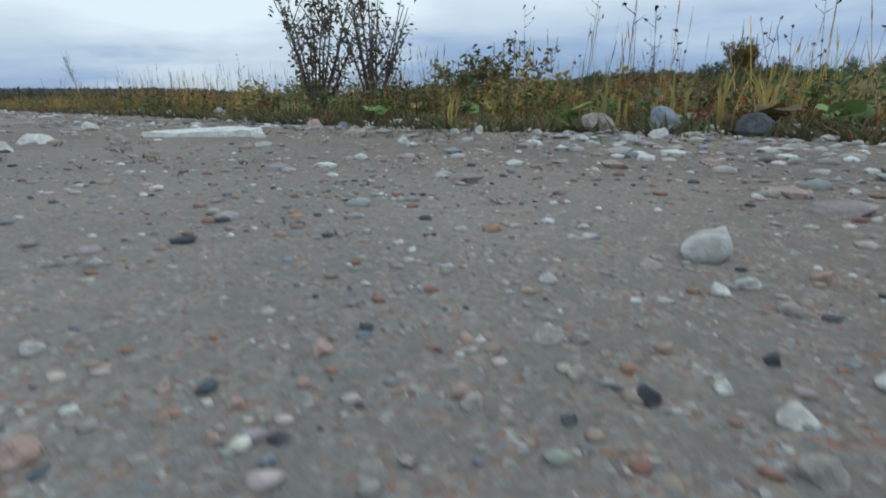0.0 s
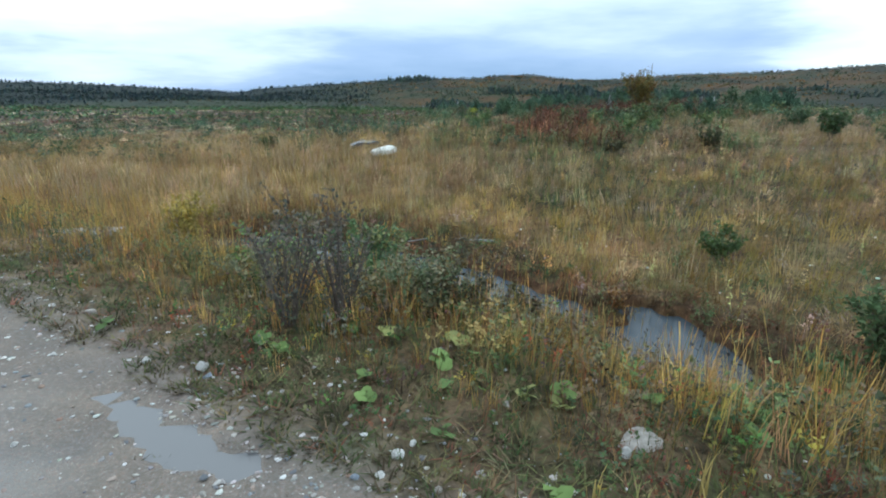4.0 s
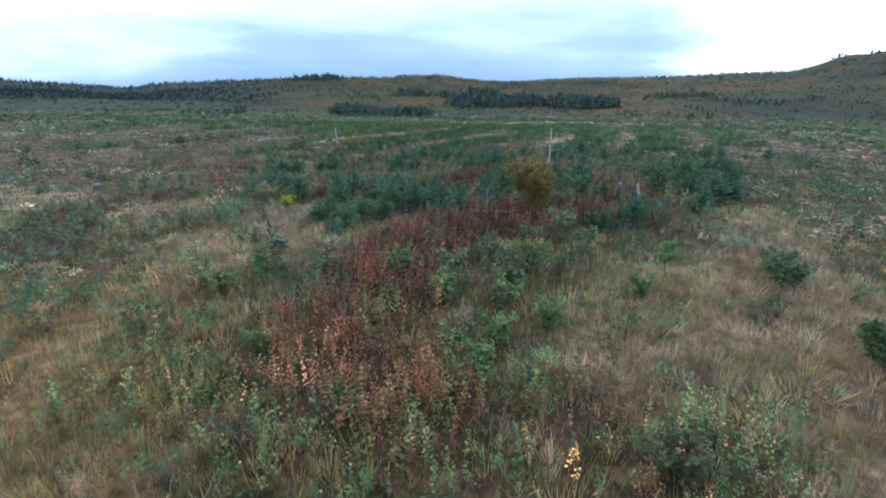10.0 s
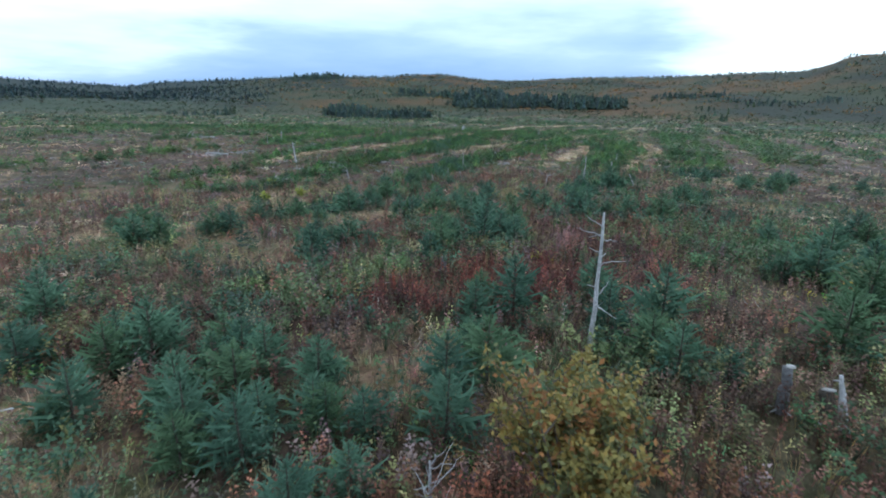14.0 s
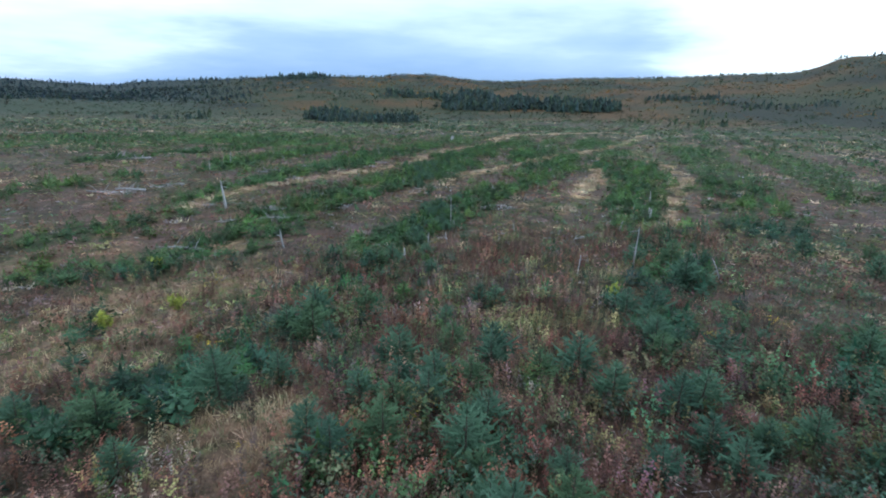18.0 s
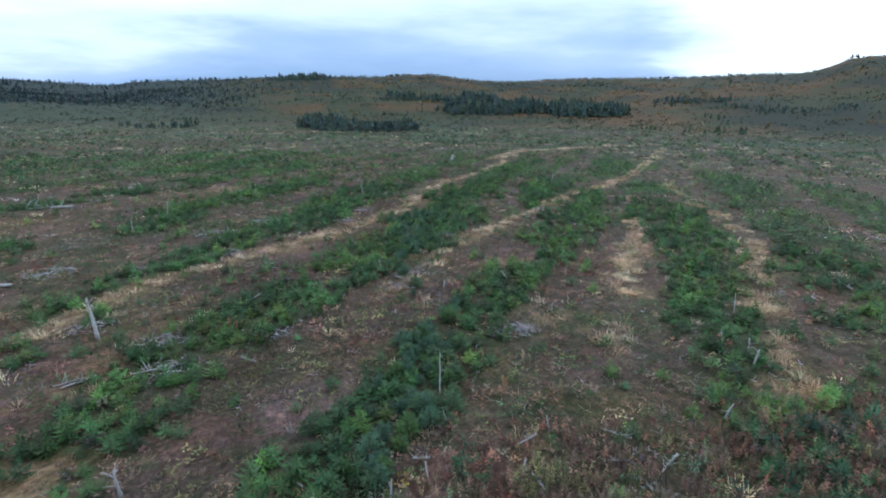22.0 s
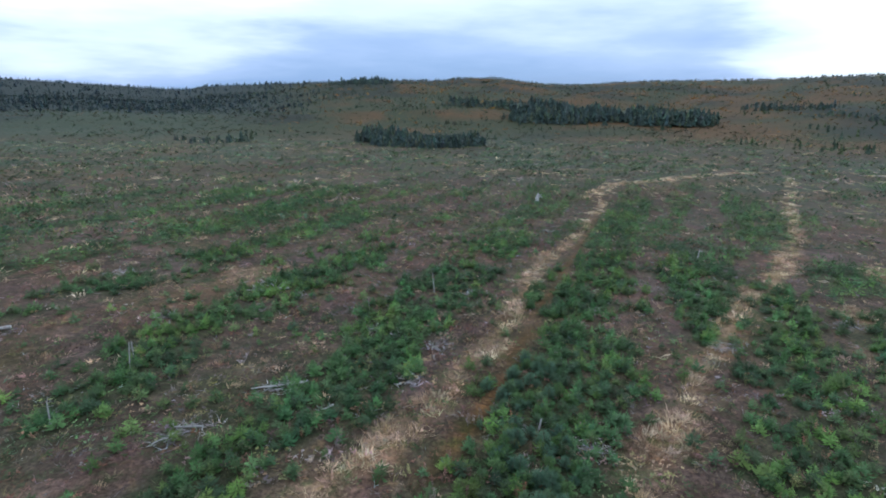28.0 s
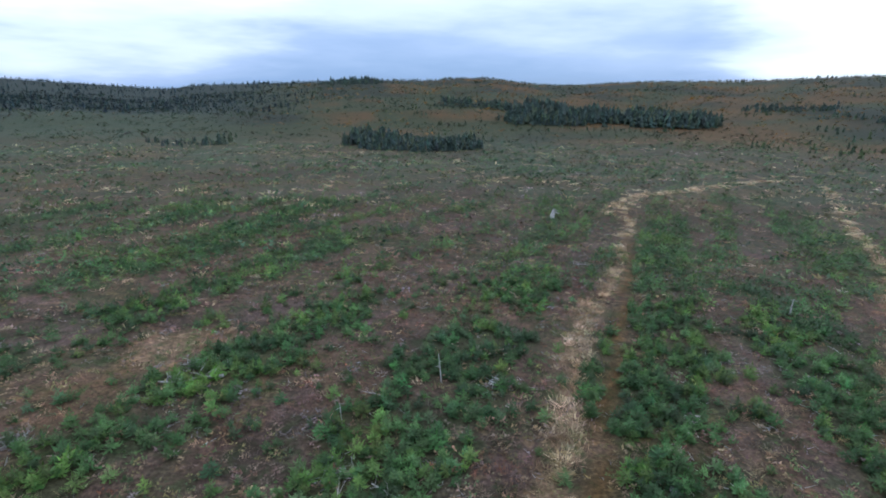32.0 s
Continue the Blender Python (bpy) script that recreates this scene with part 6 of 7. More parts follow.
def puddle(name, x0, x1, y0, y1):
    """A shallow pool of rain water in a dip of the road; the gravel makes its shore."""
    me, _, _ = grid_mesh(name, np.linspace(x0, x1, 3), np.linspace(y0, y1, 3), lambda a, b: a * 0 - 0.019)
    me.materials.append(M_WATER_SHALLOW)
    return tagged(new(name, me), "shallow muddy puddle on the gravel road", "puddle", kind="structure")


def stalk_head_template(seed):
    """A thin dry stalk with a small dark head and a few bracts."""
    rnd, sh = random.Random(seed), Shape()
    tip = Vector((rnd.uniform(-0.1, 0.1), rnd.uniform(-0.1, 0.1), 1.0))
    for w in (Vector((0.0035, 0, 0)), Vector((0, 0.0035, 0))):
        sh.strip([-w, tip - w * 0.5], [w, tip + w * 0.5], [1.0, 0.8])
    for k in range(3):
        q = tip * rnd.uniform(0.6, 0.95)
        b = rnd.uniform(0, 6.28)
        e = q + Vector((math.cos(b) * 0.09, math.sin(b) * 0.09, 0.07))
        sh.tri(q, q + Vector((0, 0, 0.008)), e, (0.8, 0.8, 0.6))
        if k < 2:
            for j in range(3):
                o = Vector([rnd.uniform(-0.017, 0.017) for _ in range(3)])
                sh.tri(e + o, e + Vector((0.018, 0, 0.012)) - o, e + Vector((-0.008, 0.012, 0.02)) + o, (0.3, 0.3, 0.35))
    for j in range(5):
        o = Vector([rnd.uniform(-0.02, 0.02) for _ in range(3)])
        sh.tri(tip + o, tip - o + Vector((0.015, 0, 0.01)), tip + Vector((-0.01, 0.015, 0.03)), (0.3, 0.3, 0.35))
    return sh.arrays()


x, y = thrown(150, -2.5, 3.2, 2.2, 6.2)
x, y = kept(x, y, (off_road(x, y) > 1.0) * (0.3 + 0.7 * (x > 0.4)) * (ground(x, y) > -1.25))
hgt = RNG.uniform(0.3, 0.7, len(x))
scatter("dry_stalks", [stalk_head_template(970 + i) for i in range(6)], placed(x, y), hgt, colours(len(x), (2, (0.12, 0.09, 0.065)), (1, (0.17, 0.13, 0.08))), M_STALK, "thin dry knapweed stalks with dark heads", "stalks", tall=hgt)
puddle("puddle_water", -2.7, -0.8, 2.6, 4.3)
puddle("puddle_water", -8.2, -4.3, 5.5, 9.6)


def leafy_bush(name, x, y, height, spread, stems, leaves, leaf, tints, twig_mat, label, category, seed, bare=0.0, yaw=0.0, start=0.25):
    """A shrub: forked stems as tapered tubes, twigs, and single leaves along them."""
    rnd = random.Random(seed)
    top = tagged(new(name), label, category)
    top.matrix_basis = on_ground(x, y, yaw, 0.03)
    ends = []
    for k in range(stems):
        V, F = [], []
        def tube(p, q, r0, r1, sag):
            n0, sides, levels = len(V), 5, 4
            axis = (q - p).normalized()
            u = axis.orthogonal().normalized()
            w = axis.cross(u)
            for i in range(levels + 1):
                t_ = i / levels
                c = p.lerp(q, t_) + Vector((0, 0, -sag * 4 * t_ * (1 - t_))) + Vector((rnd.uniform(-1, 1), rnd.uniform(-1, 1), 0)) * 0.012 * height * (0 < i < levels)
                r = r0 + (r1 - r0) * t_
                for j in range(sides):
                    a = j * 6.283 / sides
                    V.append(c + u * r * math.cos(a) + w * r * math.sin(a))
            for i in range(levels):
                for j in range(sides):
                    a, b = n0 + i * sides + j, n0 + i * sides + (j + 1) % sides
                    F.extend([(a, b, b + sides), (a, b + sides, a + sides)])
        a = k * 6.283 / stems + rnd.uniform(-0.4, 0.4)
        base = Vector((0.06 * math.cos(a) * spread, 0.06 * math.sin(a) * spread, 0))
        tip = Vector((spread * rnd.uniform(0.25, 0.8) * math.cos(a), spread * rnd.uniform(0.25, 0.8) * math.sin(a), height * rnd.uniform(0.75, 1.0)))
        tube(base, tip, 0.011 * height, 0.003 * height, -0.03 * height)
        ends.append((base, tip))
        for j in range(5):
            t_ = rnd.uniform(start, 0.9)
            p = base.lerp(tip, t_)
            b = rnd.uniform(0, 6.283)
            q = p + Vector((math.cos(b) * spread * 0.35, math.sin(b) * spread * 0.35, height * rnd.uniform(0.12, 0.34)))
            tube(p, q, 0.005 * height, 0.0015 * height, 0.0)
            ends.append((p, q))
        part("stem", mesh_from("stem", np.array([tuple(v) for v in V]), np.array(F), True), top, "bare grey-brown stem" if bare else "")
        top.children[-1].data.materials.append(twig_mat)
    sh, tint = Shape(), []
    for i in range(leaves):
        k = rnd.randrange(len(ends))
        p, q = ends[k]
        c = p.lerp(q, rnd.uniform(0.25, 1.05)) + Vector((rnd.gauss(0, 1), rnd.gauss(0, 1), rnd.gauss(0, 1))) * spread * 0.05
        if c.z < height * start * 0.6:
            continue
        fwd = Vector((rnd.gauss(0, 1), rnd.gauss(0, 1), rnd.gauss(0.1, 0.7))).normalized()
        side = fwd.cross(Vector((rnd.gauss(0, 1), rnd.gauss(0, 1), 1))).normalized()
        l, w = leaf * rnd.uniform(0.7, 1.3), leaf * rnd.uniform(0.2, 0.34)
        e, m1, m2 = c + fwd * l, c + fwd * l * 0.45 + side * w, c + fwd * l * 0.45 - side * w
        sh.tri(c, m1, e)
        sh.tri(c, e, m2)
        col = np.array(tints[k * 7 // 3 % len(tints)] if rnd.random() < 0.55 else rnd.choice(tints)) * rnd.uniform(0.7, 1.3)
        tint += [col] * 6
    v, f, _ = sh.arrays()
    me = mesh_from("crown", v, f)
    give_tint(me, np.array(tint))
    me.materials.append(M_LEAF)
    part("crown", me, top, "sparse withered leaves" if bare else "")
    return top


DARK_WILLOW = [(0.12, 0.12, 0.09), (0.15, 0.13, 0.10), (0.20, 0.165, 0.12), (0.09, 0.10, 0.08)]
DULL = [(0.18, 0.225, 0.11), (0.23, 0.215, 0.13), (0.27, 0.25, 0.15), (0.16, 0.21, 0.12)]
WILLOW = [(0.12, 0.185, 0.075), (0.16, 0.23, 0.095), (0.09, 0.15, 0.07), (0.24, 0.25, 0.10)]
BIRCH = [(0.27, 0.19, 0.05), (0.22, 0.18, 0.055), (0.16, 0.155, 0.055), (0.29, 0.14, 0.05), (0.12, 0.13, 0.055), (0.24, 0.20, 0.06)]
leafy_bush("willow_bush", -1.12, 4.95, 1.15, 0.62, 12, 900, 0.05, DARK_WILLOW, M_TWIG, "dark leafless-looking willow bush by the gravel road", "bush", 11, 1.0, start=0.06)
leafy_bush("willow_bush", -0.62, 5.0, 1.2, 0.52, 11, 720, 0.05, DARK_WILLOW, M_TWIG, "dark twiggy willow bush with few withered leaves", "bush", 12, 1.0, start=0.06)
leafy_bush("willow_bush", 0.65, 5.3, 0.95, 0.55, 7, 1300, 0.06, [(0.16, 0.12, 0.06), (0.11, 0.10, 0.06), (0.20, 0.15, 0.05), (0.08, 0.08, 0.05)], M_TWIG, "brown half-withered bush on the road bank", "bush", 13, 1.0, start=0.06)
leafy_bush("willow_bush", 0.0, 5.9, 0.65, 0.75, 8, 1700, 0.065, DULL + [(0.10, 0.13, 0.06), (0.14, 0.14, 0.06)], M_TWIG, "low grey-green willow scrub on the road bank", "bush", 24, start=0.05)
leafy_bush("willow_bush", -1.5, 6.4, 0.55, 0.75, 8, 1500, 0.065, [(0.22, 0.24, 0.13), (0.27, 0.25, 0.13), (0.19, 0.19, 0.12)], M_TWIG, "low dull green scrub on the road bank", "bush", 25, start=0.05)
leafy_bush("willow_bush", 1.3, 6.0, 0.7, 0.65, 7, 1400, 0.065, [(0.16, 0.14, 0.06), (0.12, 0.12, 0.06), (0.13, 0.09, 0.05)], M_TWIG, "brownish scrub between road and pond", "bush", 26, start=0.05)
leafy_bush("willow_bush", 0.3, 5.35, 0.75, 0.6, 9, 1500, 0.06, DULL + [(0.12, 0.14, 0.07)], M_TWIG, "twiggy grey-green willow scrub on the road bank", "bush", 32, 1.0, start=0.05)
leafy_bush("willow_bush", 0.75, 6.6, 0.75, 0.7, 9, 1700, 0.065, DULL + [(0.20, 0.18, 0.08)], M_TWIG, "twiggy dull willow scrub above the pond", "bush", 33, 1.0, start=0.05)
leafy_bush("willow_bush", 1.7, 5.6, 0.6, 0.6, 8, 1300, 0.06, [(0.22, 0.18, 0.08), (0.17, 0.16, 0.07), (0.13, 0.09, 0.05)], M_TWIG, "yellow-brown scrub between road and pond", "bush", 34, start=0.05)
leafy_bush("willow_bush", -0.35, 8.0, 1.35, 0.75, 8, 2600, 0.085, WILLOW, M_TWIG, "leafy green willow bush on the pond's bank", "bush", 14)
leafy_bush("willow_bush", -0.05, 6.9, 0.9, 0.8, 7, 1600, 0.08, WILLOW + DULL, M_TWIG, "low green and brown willow bush on the bank", "bush", 15)
leafy_bush("willow_bush", -1.6, 7.6, 0.75, 0.9, 7, 1500, 0.075, [(0.16, 0.27, 0.08), (0.22, 0.32, 0.10), (0.14, 0.21, 0.09)], M_TWIG, "low bright green willow scrub on the bank", "bush", 16)
leafy_bush("yellow_bush", -3.4, 9.8, 1.15, 0.6, 6, 1100, 0.08, [(0.36, 0.27, 0.05), (0.26, 0.22, 0.05), (0.40, 0.33, 0.10)], M_TWIG, "small yellow-leaved bush beside the pond", "bush", 17)
leafy_bush("green_bush", 4.75, 4.75, 0.55, 0.4, 7, 900, 0.075, [(0.09, 0.15, 0.06), (0.12, 0.18, 0.075), (0.16, 0.19, 0.08)], M_TWIG, "small green bush where the pond ends", "bush", 35, start=0.04)
leafy_bush("green_bush", 5.8, 5.0, 1.2, 0.7, 9, 2400, 0.085, [(0.09, 0.14, 0.06), (0.12, 0.17, 0.075), (0.17, 0.19, 0.09)], M_TWIG, "dark green bush at the end of the pond", "bush", 18, start=0.04)
leafy_bush("green_bush", 6.8, 9.55, 0.75, 0.5, 6, 900, 0.09, [(0.075, 0.115, 0.045), (0.10, 0.15, 0.05)], M_TWIG, "small dark green bush in the golden grass", "bush", 19)
leafy_bush("green_bush", -4.8, 28.5, 0.75, 0.55, 6, 700, 0.11, [(0.06, 0.09, 0.035), (0.09, 0.11, 0.04)], M_TWIG, "round dark green bush in the field grass", "bush", 20)
leafy_bush("green_bush", 9.7, 20.5, 0.7, 0.7, 6, 700, 0.11, [(0.10, 0.09, 0.05), (0.08, 0.09, 0.045)], M_TWIG, "dull brown-green bush in the field grass", "bush", 21)
leafy_bush("green_bush", 20.5, 21.3, 1.3, 0.9, 8, 1300, 0.14, [(0.07, 0.12, 0.055), (0.10, 0.15, 0.06)], M_TWIG, "dark green bush on the grassy rise", "bush", 22)
leafy_bush("green_bush", 13.7, 20.1, 0.85, 0.75, 7, 900, 0.12, [(0.06, 0.085, 0.04), (0.09, 0.10, 0.05), (0.12, 0.09, 0.05)], M_TWIG, "dark brown-green bush on the grassy rise", "bush", 27, start=0.05)
leafy_bush("green_bush", 20.9, 18.7, 1.1, 1.1, 8, 1200, 0.13, [(0.075, 0.125, 0.06), (0.10, 0.15, 0.065), (0.15, 0.16, 0.07)], M_TWIG, "spreading green bush on the grassy rise", "bush", 28, start=0.05)
leafy_bush("green_bush", 22.6, 25.6, 1.0, 0.9, 7, 900, 0.13, [(0.075, 0.12, 0.065), (0.10, 0.145, 0.07)], M_TWIG, "green bush among pale grass on the rise", "bush", 29, start=0.05)
leafy_bush("marsh_bush", 3.55, 7.5, 0.5, 0.3, 6, 420, 0.06, [(0.22, 0.11, 0.04), (0.30, 0.17, 0.06), (0.15, 0.085, 0.04)], M_TWIG, "rusty marsh plant on the tongue of land in the pond", "bush", 30, start=0.05)
leafy_bush("green_bush", 11.4, 29.8, 1.0, 0.9, 7, 900, 0.13, [(0.09, 0.13, 0.06), (0.12, 0.16, 0.06)], M_TWIG, "green bush among the withered fireweed", "bush", 23)

for i, (x_, y_, h_, c_) in enumerate([(13.0, 29.4, 1.0, 0), (12.2, 27.8, 0.9, 1), (15.7, 29.0, 1.0, 1), (14.3, 28.0, 0.8, 0), (18.3, 31.8, 1.1, 0), (18.3, 30.2, 0.9, 1), (13.8, 27.0, 0.8, 1), (9.3, 30.8, 0.8, 0), (6.2, 30.4, 0.8, 1), (7.2, 32.2, 0.9, 1), (23.5, 26.8, 0.9, 0), (17.8, 26.4, 0.7, 1), (12.1, 36.7, 1.0, 0), (20.5, 28.5, 0.8, 1), (12.8, 25.2, 0.8, 1), (11.9, 24.4, 0.7, 1), (14.4, 25.6, 0.8, 1), (7.2, 26.6, 0.7, 1)]):
    leafy_bush("green_shrub", x_, y_, h_, h_ * 0.75, 6, 650, 0.13, [(0.13, 0.19, 0.08), (0.15, 0.21, 0.085), (0.18, 0.21, 0.08)] if c_ else [(0.10, 0.16, 0.09), (0.12, 0.175, 0.09), (0.18, 0.19, 0.09)], M_TWIG, "leafy light green shrub beside the withered fireweed" if c_ else "blue-green leafy shrub beside the withered fireweed", "shrub", 200 + i, start=0.05)

# coltsfoot: broad leaves on stalks along the gravel edge
def coltsfoot(x, y, size, seed, tint, label):
    rnd = random.Random(seed)
    top = tagged(new("coltsfoot"), label, "plant", "broad-leaved plants on the verge")
    top.matrix_basis = on_ground(x, y, rnd.uniform(0, 360))
    for k in range(rnd.randint(3, 5)):
        V, F, n = [], [], 14
        a = rnd.uniform(0, 6.283)
        r = size * rnd.uniform(0.38, 0.6)
        out = Vector((math.cos(a), math.sin(a), 0)) * size * rnd.uniform(0.1, 0.75)
        c = out + Vector((0, 0, size * rnd.uniform(0.45, 0.95)))
        tilt = Euler((rnd.uniform(-0.5, 0.5), rnd.uniform(-0.5, 0.5), a))
        V.append(c)
        for j in range(n):
            b = (j / (n - 1) - 0.5) * 5.6
            lobe = 1 + 0.10 * math.cos(7 * b) + rnd.uniform(-0.05, 0.05)
            p = Vector((r * lobe * math.cos(b), r * lobe * math.sin(b), 0.10 * r * math.cos(3 * b) - 0.14 * r))
            p.rotate(tilt)
            V.append(c + p)
        F += [(0, j, j + 1) for j in range(1, n)]
        me = mesh_from("leaf", np.array([tuple(v) for v in V]), np.array(F), True)
        col = np.array(tint) * rnd.uniform(0.75, 1.25)
        give_tint(me, np.repeat(col[None], len(V), 0))
        me.materials.append(M_LEAF)
        leaf_ = part("leaf", me, top)
        sh = Shape()
        w = Vector((0.004, 0.002, 0))
        sh.strip([Vector((0, 0, 0)) - w, c - w], [w, c + w], [1, 1])
        v, f, s_ = sh.arrays()
        me = mesh_from("stalk", v, f)
        give_tint(me, np.repeat((col * 0.8)[None], len(v), 0))
        me.materials.append(M_LEAF)
        part("stalk", me, leaf_)


LIGHT_LEAF, MID_LEAF, FADED, BROWN_LEAF = (0.19, 0.28, 0.085), (0.13, 0.20, 0.065), (0.32, 0.34, 0.12), (0.10, 0.075, 0.035)
for i, (x_, y_, size, c) in enumerate([(0.40, 4.48, 0.17, FADED), (-1.3, 4.62, 0.15, MID_LEAF), (-1.14, 4.36, 0.15, LIGHT_LEAF), (1.5, 5.0, 0.2, LIGHT_LEAF), (2.05, 5.1, 0.16, LIGHT_LEAF), (0.50, 2.36, 0.19, LIGHT_LEAF), (0.17, 3.52, 0.17, MID_LEAF), (0.41, 3.66, 0.17, MID_LEAF), (-0.42, 3.46, 0.15, LIGHT_LEAF), (-0.49, 4.70, 0.19, LIGHT_LEAF), (-0.24, 4.52, 0.18, FADED),
                                       (-1.30, 4.48, 0.18, MID_LEAF), (0.38, 4.22, 0.20, FADED), (0.19, 3.90, 0.20, LIGHT_LEAF), (0.45, 3.95, 0.18, LIGHT_LEAF), (-0.41, 3.80, 0.17, LIGHT_LEAF), (0.94, 3.29, 0.19, LIGHT_LEAF),
                                       (0.68, 3.33, 0.15, FADED), (1.62, 3.22, 0.16, LIGHT_LEAF), (2.33, 2.96, 0.19, LIGHT_LEAF), (1.44, 3.40, 0.14, FADED), (0.89, 3.19, 0.14, FADED), (2.02, 2.72, 0.20, LIGHT_LEAF),
                                       (1.25, 1.74, 0.15, LIGHT_LEAF), (1.08, 1.80, 0.17, BROWN_LEAF), (1.40, 1.95, 0.18, MID_LEAF), (-2.79, 5.08, 0.18, MID_LEAF), (0.05, 3.0, 0.12, MID_LEAF), (1.02, 2.02, 0.13, BROWN_LEAF)]):
    coltsfoot(x_, y_, size * 0.62, 700 + i, c, {LIGHT_LEAF: "light green coltsfoot with broad rounded leaves", MID_LEAF: "dark green coltsfoot low in the verge", FADED: "yellowing coltsfoot in the verge grass", BROWN_LEAF: "withered brown coltsfoot low at the gravel edge"}[c])

# tall pale grass stems and dry stalks against the sky at the verge
def dry_plant(x, y, height, seed, tint, label, blades=5):
    rnd, sh = random.Random(seed), Shape()
    for k in range(blades):
        blade(sh, rnd, (rnd.uniform(-0.03, 0.03), rnd.uniform(-0.03, 0.03), 0), height * rnd.uniform(0.5, 1), 0.012 + 0.012 * rnd.random(), rnd.uniform(0.05, 0.5), rnd.uniform(0, 6.28), 3)
    v, f, s_ = sh.arrays()
    me = mesh_from("grass_tuft", v, f)
    give_tint(me, np.array(tint)[None] * s_[:, None])
    me.materials.append(M_GRASS)
    ob = new("grass_tuft", me)
    ob.matrix_basis = on_ground(x, y)
    return tagged(ob, label, "grass", "tufts at the gravel edge")


for i, (x_, y_, h_) in enumerate([(0.62, 2.1, 0.34), (1.0, 1.95, 0.3), (1.08, 1.85, 0.26), (0.95, 2.2, 0.34), (1.35, 2.3, 0.32), (0.02, 2.35, 0.2), (1.5, 1.8, 0.3), (0.75, 2.35, 0.26), (1.25, 2.1, 0.28)]):
    dry_plant(x_, y_, h_, 800 + i, (0.44, 0.34, 0.12) if i % 3 else (0.30, 0.28, 0.11), "yellow withered grass tuft at the gravel edge", 5)

# ---- the white block and the sheet in the field ----
bm = bmesh.new()
bmesh.ops.create_cube(bm, size=1)
bmesh.ops.bevel(bm, geom=bm.edges[:], offset=0.16, segments=3, affect="EDGES")
bmesh.ops.subdivide_edges(bm, edges=[e for e in bm.edges if e.calc_length() > 0.3], cuts=4, use_grid_fill=True)
for v in bm.verts:
    p = v.co.copy()
    v.co = Vector((p.x * 1.15, p.y * 0.6 * (1.08 - 0.12 * p.x), (p.z + 0.5) * 0.52 * (0.86 + 0.34 * p.x))) + Vector((0, 0.03, 0.02)) * noise.noise(p * 2.7)
me = bpy.data.meshes.new("white_block")
bm.to_mesh(me)
bm.free()
for p in me.polygons:
    p.use_smooth = True
me.materials.append(M_SLAB)
block = new("white_block", me)
block.matrix_basis = on_ground(0.78, 24.8, 34, 0.14)
tagged(block, "long rounded white block lying in the field grass", "block")
bm = bmesh.new()
bmesh.ops.create_grid(bm, x_segments=16, y_segments=12, size=0.5)
for v in bm.verts:
    p = v.co.copy()
    v.co = Vector((p.x * 1.35 + p.y * 0.35, p.y * 1.35, 0.14 + 0.05 * noise.noise(p * 3.1) + 0.06 * p.x + 0.22 * max(0.0, p.y) + 0.5 * max(0.0, -0.22 - p.y) - 0.35 * max(0.0, -0.3 - p.x)))
for geo in (bm.faces[:],):
    out_ = bmesh.ops.extrude_face_region(bm, geom=geo)
    bmesh.ops.translate(bm, verts=[g_ for g_ in out_["geom"] if isinstance(g_, bmesh.types.BMVert)], vec=(0, 0, -0.035))
me = bpy.data.meshes.new("plastic_sheet")
bm.to_mesh(me)
bm.free()
me.materials.append(M_SHEET)
sheet = tagged(new("plastic_sheet", me), "crumpled blue-grey sheet lying in the grass", "sheet")
sheet.matrix_basis = on_ground(-0.05, 26.9, 20, -0.02)

# ---- dead wood on the felled ground ----


def limb_mesh(name, length, r0, r1, seed, crook=0.03, sides=7, mat=M_DEADWOOD):
    return cone_mesh(name, mat, r0, r1, length, crook * length, sides, 6, seed)


def snag(x, y, height, seed, label, radius=0.07, limbs=5, lean=2.0, limb=0.5, low=0.35, rise=(55, 105), yaw=None):
    """A dead standing trunk with broken branch stubs."""
    rnd = random.Random(seed)
    top = tagged(new("dead_snag"), label, "dead tree", "standing dead trunks")
    top.matrix_basis = on_ground(x, y, rnd.uniform(0, 360) if yaw is None else yaw, 0.05, lean)
    part("trunk", limb_mesh("trunk", height, radius, radius * 0.35, seed, 0.008), top)
    for k in range(limbs):
        z = height * rnd.uniform(low, 0.97)
        part("branch", limb_mesh("branch", limb * rnd.uniform(0.4, 1.0), radius * 0.28, radius * 0.08, seed + k, 0.06, 5), top,
             m=Matrix.Translation((0, 0, z)) @ pose(0, 0, 0, rnd.uniform(*rise), 0, rnd.uniform(0, 360)))
    return top


def log(x, y, length, yaw, seed, label, radius=0.09, limbs=3):
    rnd = random.Random(seed)
    top = tagged(new("fallen_log"), label, "log", "fallen grey logs")
    top.matrix_basis = on_ground(x, y, yaw, -radius * 0.8 - 0.08)
    part("trunk", limb_mesh("trunk", length, radius, radius * 0.45, seed, 0.02), top, m=pose(0, -length / 2, 0, -88, 0, 0))
    for k in range(limbs):
        part("branch", limb_mesh("branch", length * rnd.uniform(0.12, 0.35), radius * 0.35, radius * 0.08, seed + k, 0.06, 5), top,
             m=pose(0, rnd.uniform(-0.35, 0.45) * length, 0.02, rnd.uniform(-60, 60), rnd.uniform(-60, 60), rnd.uniform(0, 360)))
    return top


